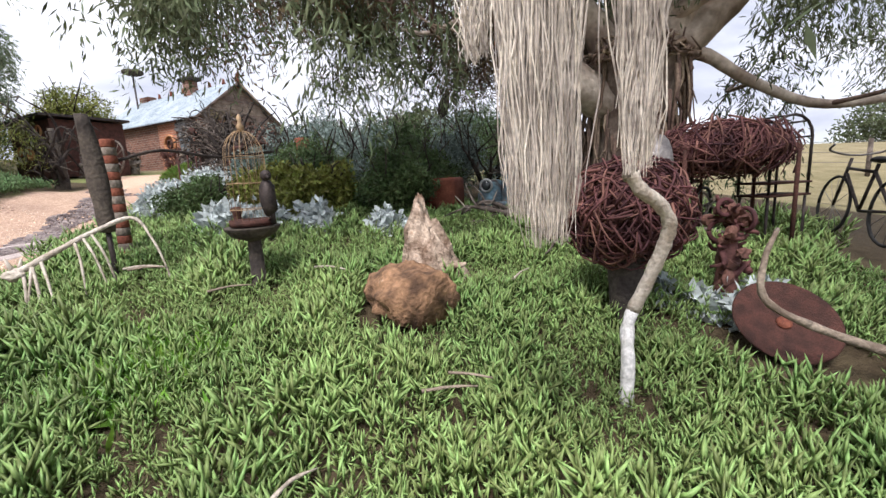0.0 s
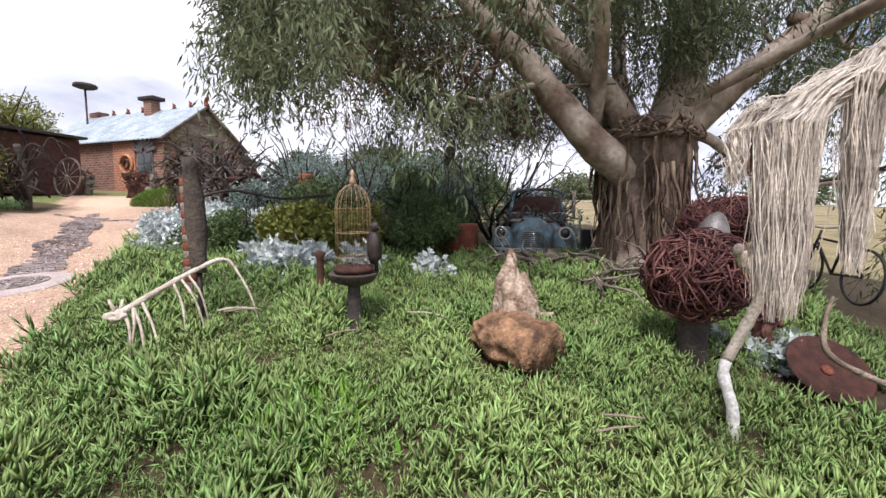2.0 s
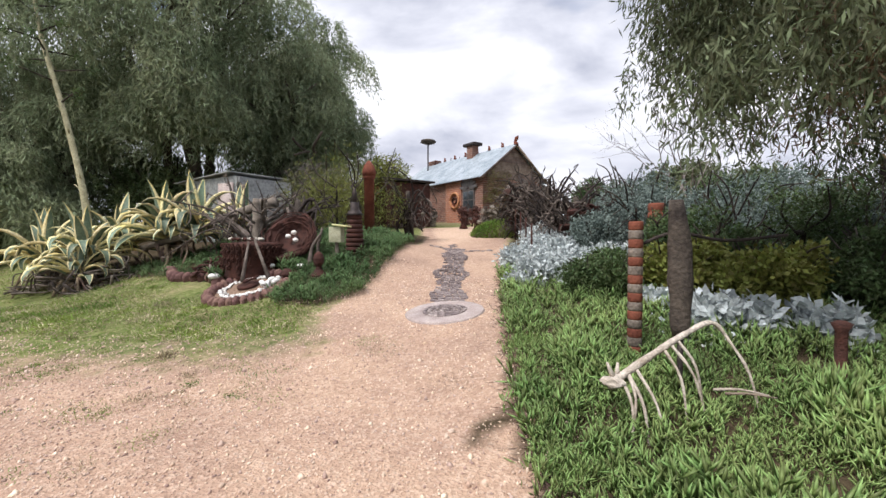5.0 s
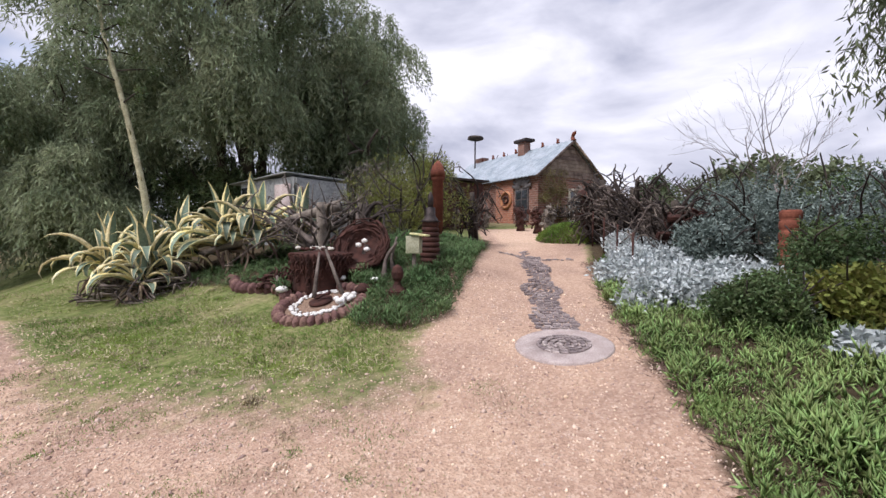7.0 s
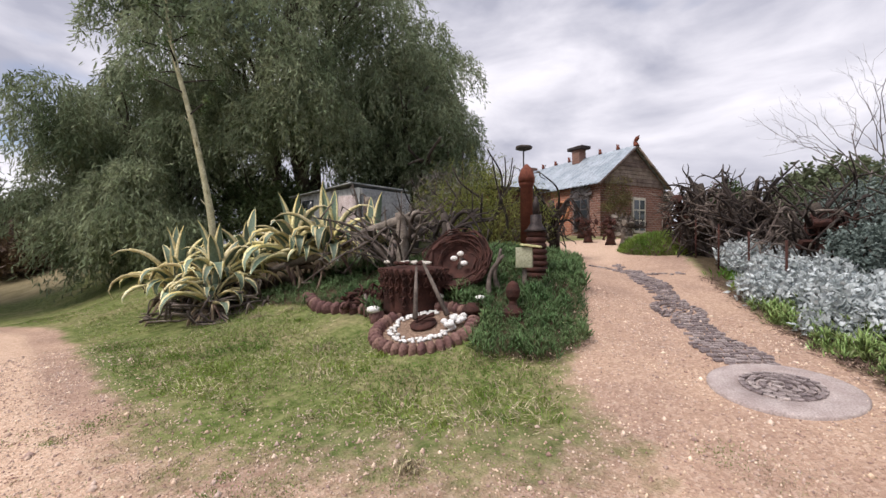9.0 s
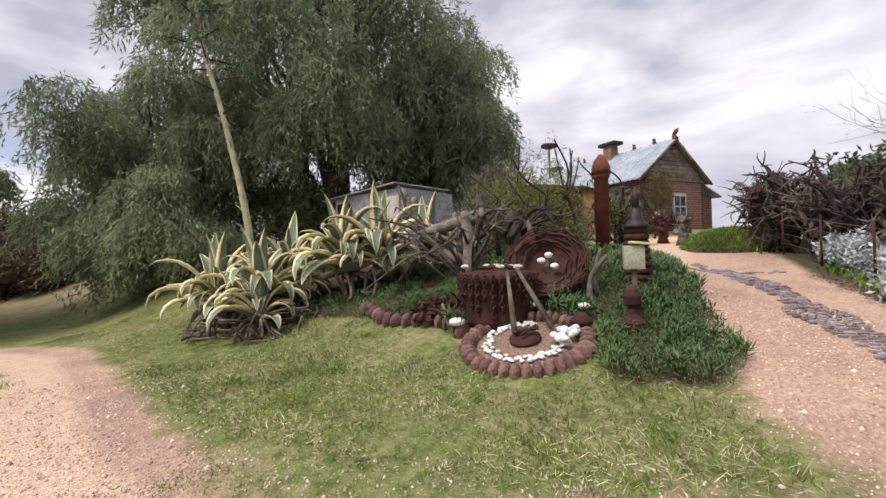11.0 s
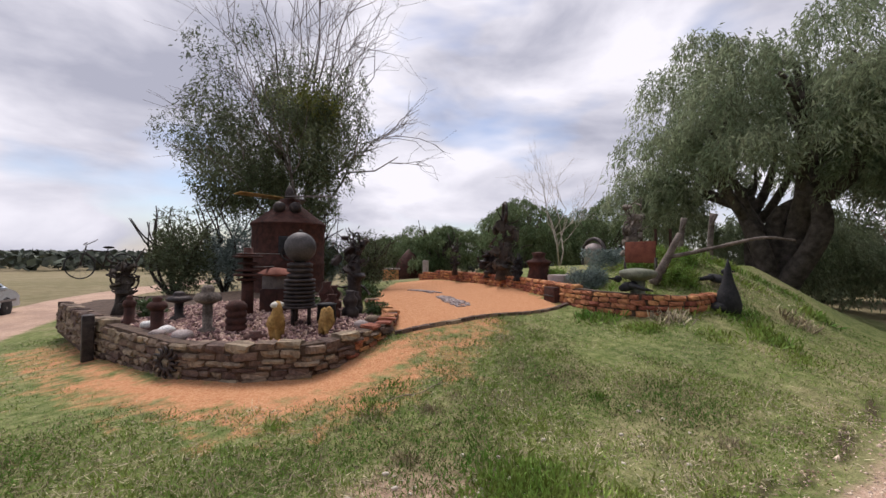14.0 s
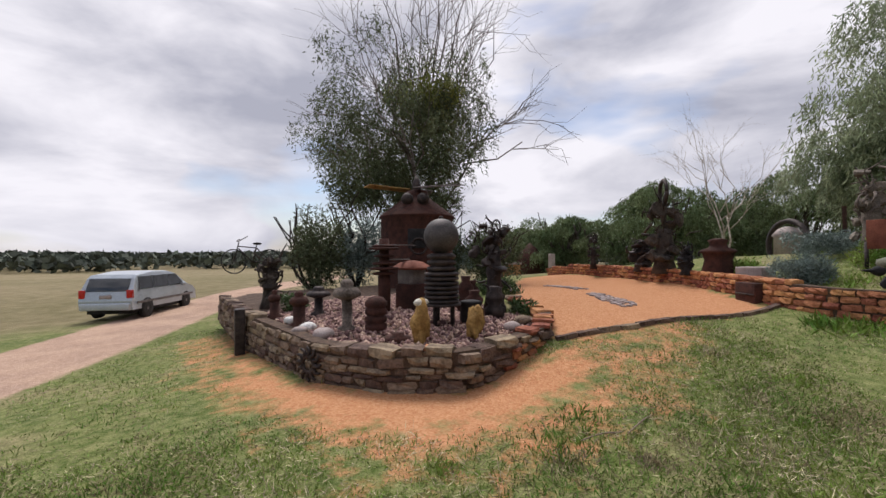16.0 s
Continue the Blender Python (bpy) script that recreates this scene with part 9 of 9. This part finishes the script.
bed_litter()
weeds("weed_patch", -11.25, -2.35, 0.8, 0.12, 2600, 910, M_GRASSBLADE, "lush dark green weed patch by the track")
weeds("weed_patch", -10.9, 2.9, 0.6, 0.07, 900, 911, M_GRASSBLADE, "bright green weed patch in the lawn")
weeds("weed_patch", -5.6, 3.75, 0.45, 0.03, 500, 913, M_DRYBLADE, "flat dry weed patch in the drive")
weeds("weed_patch", -5.9, 3.9, 0.3, 0.03, 260, 914, M_GRASSBLADE, "flat green weed patch in the drive")
for k in range(90):
    rr = random.Random(1000 + k)
    weeds("gravel_tuft", rr.uniform(-10.8, -5.8), rr.uniform(0.7, 3.3), rr.uniform(0.12, 0.4), 0.035, 120, 1100 + k, M_GRASSBLADE if k % 3 else M_DRYBLADE, "small grass tuft in the gravel")
for k in range(8):
    weeds("gravel_tuft", rr.uniform(-10.4, -8.5), rr.uniform(1.3, 2.5), rr.uniform(0.1, 0.22), 0.03, 90, 1200 + k, M_AGAVE_DEAD if k % 2 else M_GRASSBLADE, "small flat weed tuft in the gravel")
# brown blades stand in for a dark damp patch, not fallen leaves
weeds("leaf_litter", -4.5, 3.3, 0.4, 0.03, 420, 1210, M_AGAVE_DEAD, "flat brown blades standing in for a dark damp patch on the drive")
weeds("clover_patch", -1.75, 2.2, 0.55, 0.22, 1100, 912, M_CLOVER, "bright green clover among the ice plant")
for k, (x, y) in enumerate([(-4.0, 3.2), (-4.35, 4.1), (-4.75, 5.2), (-3.6, 2.5), (-5.2, 6.4), (-3.1, 1.6), (-5.6, 7.4)]):
    weeds("edge_grass", x + 0.22, y + 0.05, 0.3, 0.13, 320, 920 + k, M_SUCC, "grassy fringe along the drive edge")
for k, (x, y) in enumerate([(-6.0, 10.3), (-5.7, 9.3), (-7.4, 13.2), (-8.4, 14.3), (-7.6, 14.8), (-8.0, 13.8)]):
    weeds("edge_grass", x + 0.3, y, 0.7, 0.2, 900, 930 + k, M_GRASSBLADE, "green fringe at the fence line")


rm = random.Random(61)
for k in range(46):
    weeds("mound_tuft", rm.uniform(-21.5, -15.8), rm.uniform(-4.6, -1.2), rm.uniform(0.3, 0.7), rm.uniform(0.1, 0.24), 170, 1300 + k, M_GRASSBLADE if k % 4 else M_DRYBLADE, "rough grass tuft on the mound")
for k in range(40):
    weeds("lawn_tuft", rm.uniform(-14.5, -9.4), rm.uniform(-4.6, -1.2), rm.uniform(0.15, 0.4), rm.uniform(0.05, 0.09), 170, 1400 + k, M_GRASSBLADE if k % 3 else M_DRYBLADE, "taller grass tuft in the lawn")
for k in range(30):
    weeds("lawn_tuft", rm.uniform(-13.5, -7.4), rm.uniform(2.6, 4.9), rm.uniform(0.15, 0.4), rm.uniform(0.05, 0.09), 150, 1450 + k, M_GRASSBLADE if k % 3 else M_DRYBLADE, "taller grass tuft in the lawn")
for k in range(16):
    weeds("track_grass", -15.5 - k * 0.75, 1.25 - 0.035 * k, 0.42, 0.07, 260, 950 + k, M_GRASSBLADE, "grassy strip along the middle of the track")


def litter():
    rr = random.Random(77)
    for k, (x, y, ln, a) in enumerate([(-2.45, 3.3, 0.3, 8), (-2.4, 3.28, 0.28, 12), (0.0, 1.75, 0.26, 5), (-0.55, 1.25, 0.2, 55), (0.1, 1.85, 0.22, -20), (-1.55, 2.9, 0.3, 30), (0.6, 3.1, 0.4, 60), (-12.0, -4.15, 0.55, 15), (-11.6, -4.2, 0.4, -10), (-0.9, 3.2, 0.35, -30)]):
        g = H(x, y)
        inbed = y > 0
        t = thing("dead_stick", x, y, g + (0.2 if inbed else 0.0), "short broken dead stick lying on the plants" if inbed else "grey fallen stick on the lawn", "stick")
        t.matrix_basis = pose(x, y, g + (0.2 if inbed else 0.012), 0, 0, a)
        pts = bent([(-ln / 2, 0, 0), (0, rr.uniform(-0.02, 0.02), 0.015), (ln / 2, 0, 0)], 3)
        part("stick", tube(pts, taper(len(pts), 0.010, 0.005, 0.2), 6), M_WOOD if k % 3 else M_PALEWOOD, t)


litter()


def court_edge():
    t = thing("court_kerb", 0, 0, 0, "dark stone kerb along the court", "kerb", kind="structure")
    total, at = polyline([(-12.9, -5.98), (-13.9, -5.62), (-15.2, -5.46), (-16.9, -5.15)])
    kinds = stone_meshes(4, 0.3, 0.1, 0.1, M_STONE, 17)
    s, k = 0.15, 0
    while s < total:
        p, d, _ = at(s)
        ob = link("stone", kinds[k % 4], t)
        ob.matrix_basis = pose(p.x, p.y, H(p.x, p.y) + 0.005, 0, -math.degrees(math.atan2(H(p.x + d.x * 0.15, p.y + d.y * 0.15) - H(p.x - d.x * 0.15, p.y - d.y * 0.15), 0.3)), math.degrees(math.atan2(d.y, d.x)))
        s += 0.3
        k += 1
    inlay = thing("court_cobbles", 0, 0, 0, "grey cobble inlay winding over the court", "paving", kind="structure")
    rr = random.Random(5)
    kinds = stone_meshes(5, 0.1, 0.07, 0.03, M_COBBLE, 19)
    for (ax, ay), (bx, by) in (((-15.2, -6.6), (-15.9, -7.9)), ((-16.6, -8.9), (-17.4, -10.8))):
        for k in range(75):
            u = k / 74
            x, y = ax + (bx - ax) * u + rr.uniform(-0.22, 0.22), ay + (by - ay) * u + rr.uniform(-0.15, 0.15)
            ob = link("cobble", kinds[k % 5], inlay)
            ob.matrix_basis = pose(x, y, H(x, y) + 0.012, 0, 0, rr.uniform(0, 180))


court_edge()
cobbles()
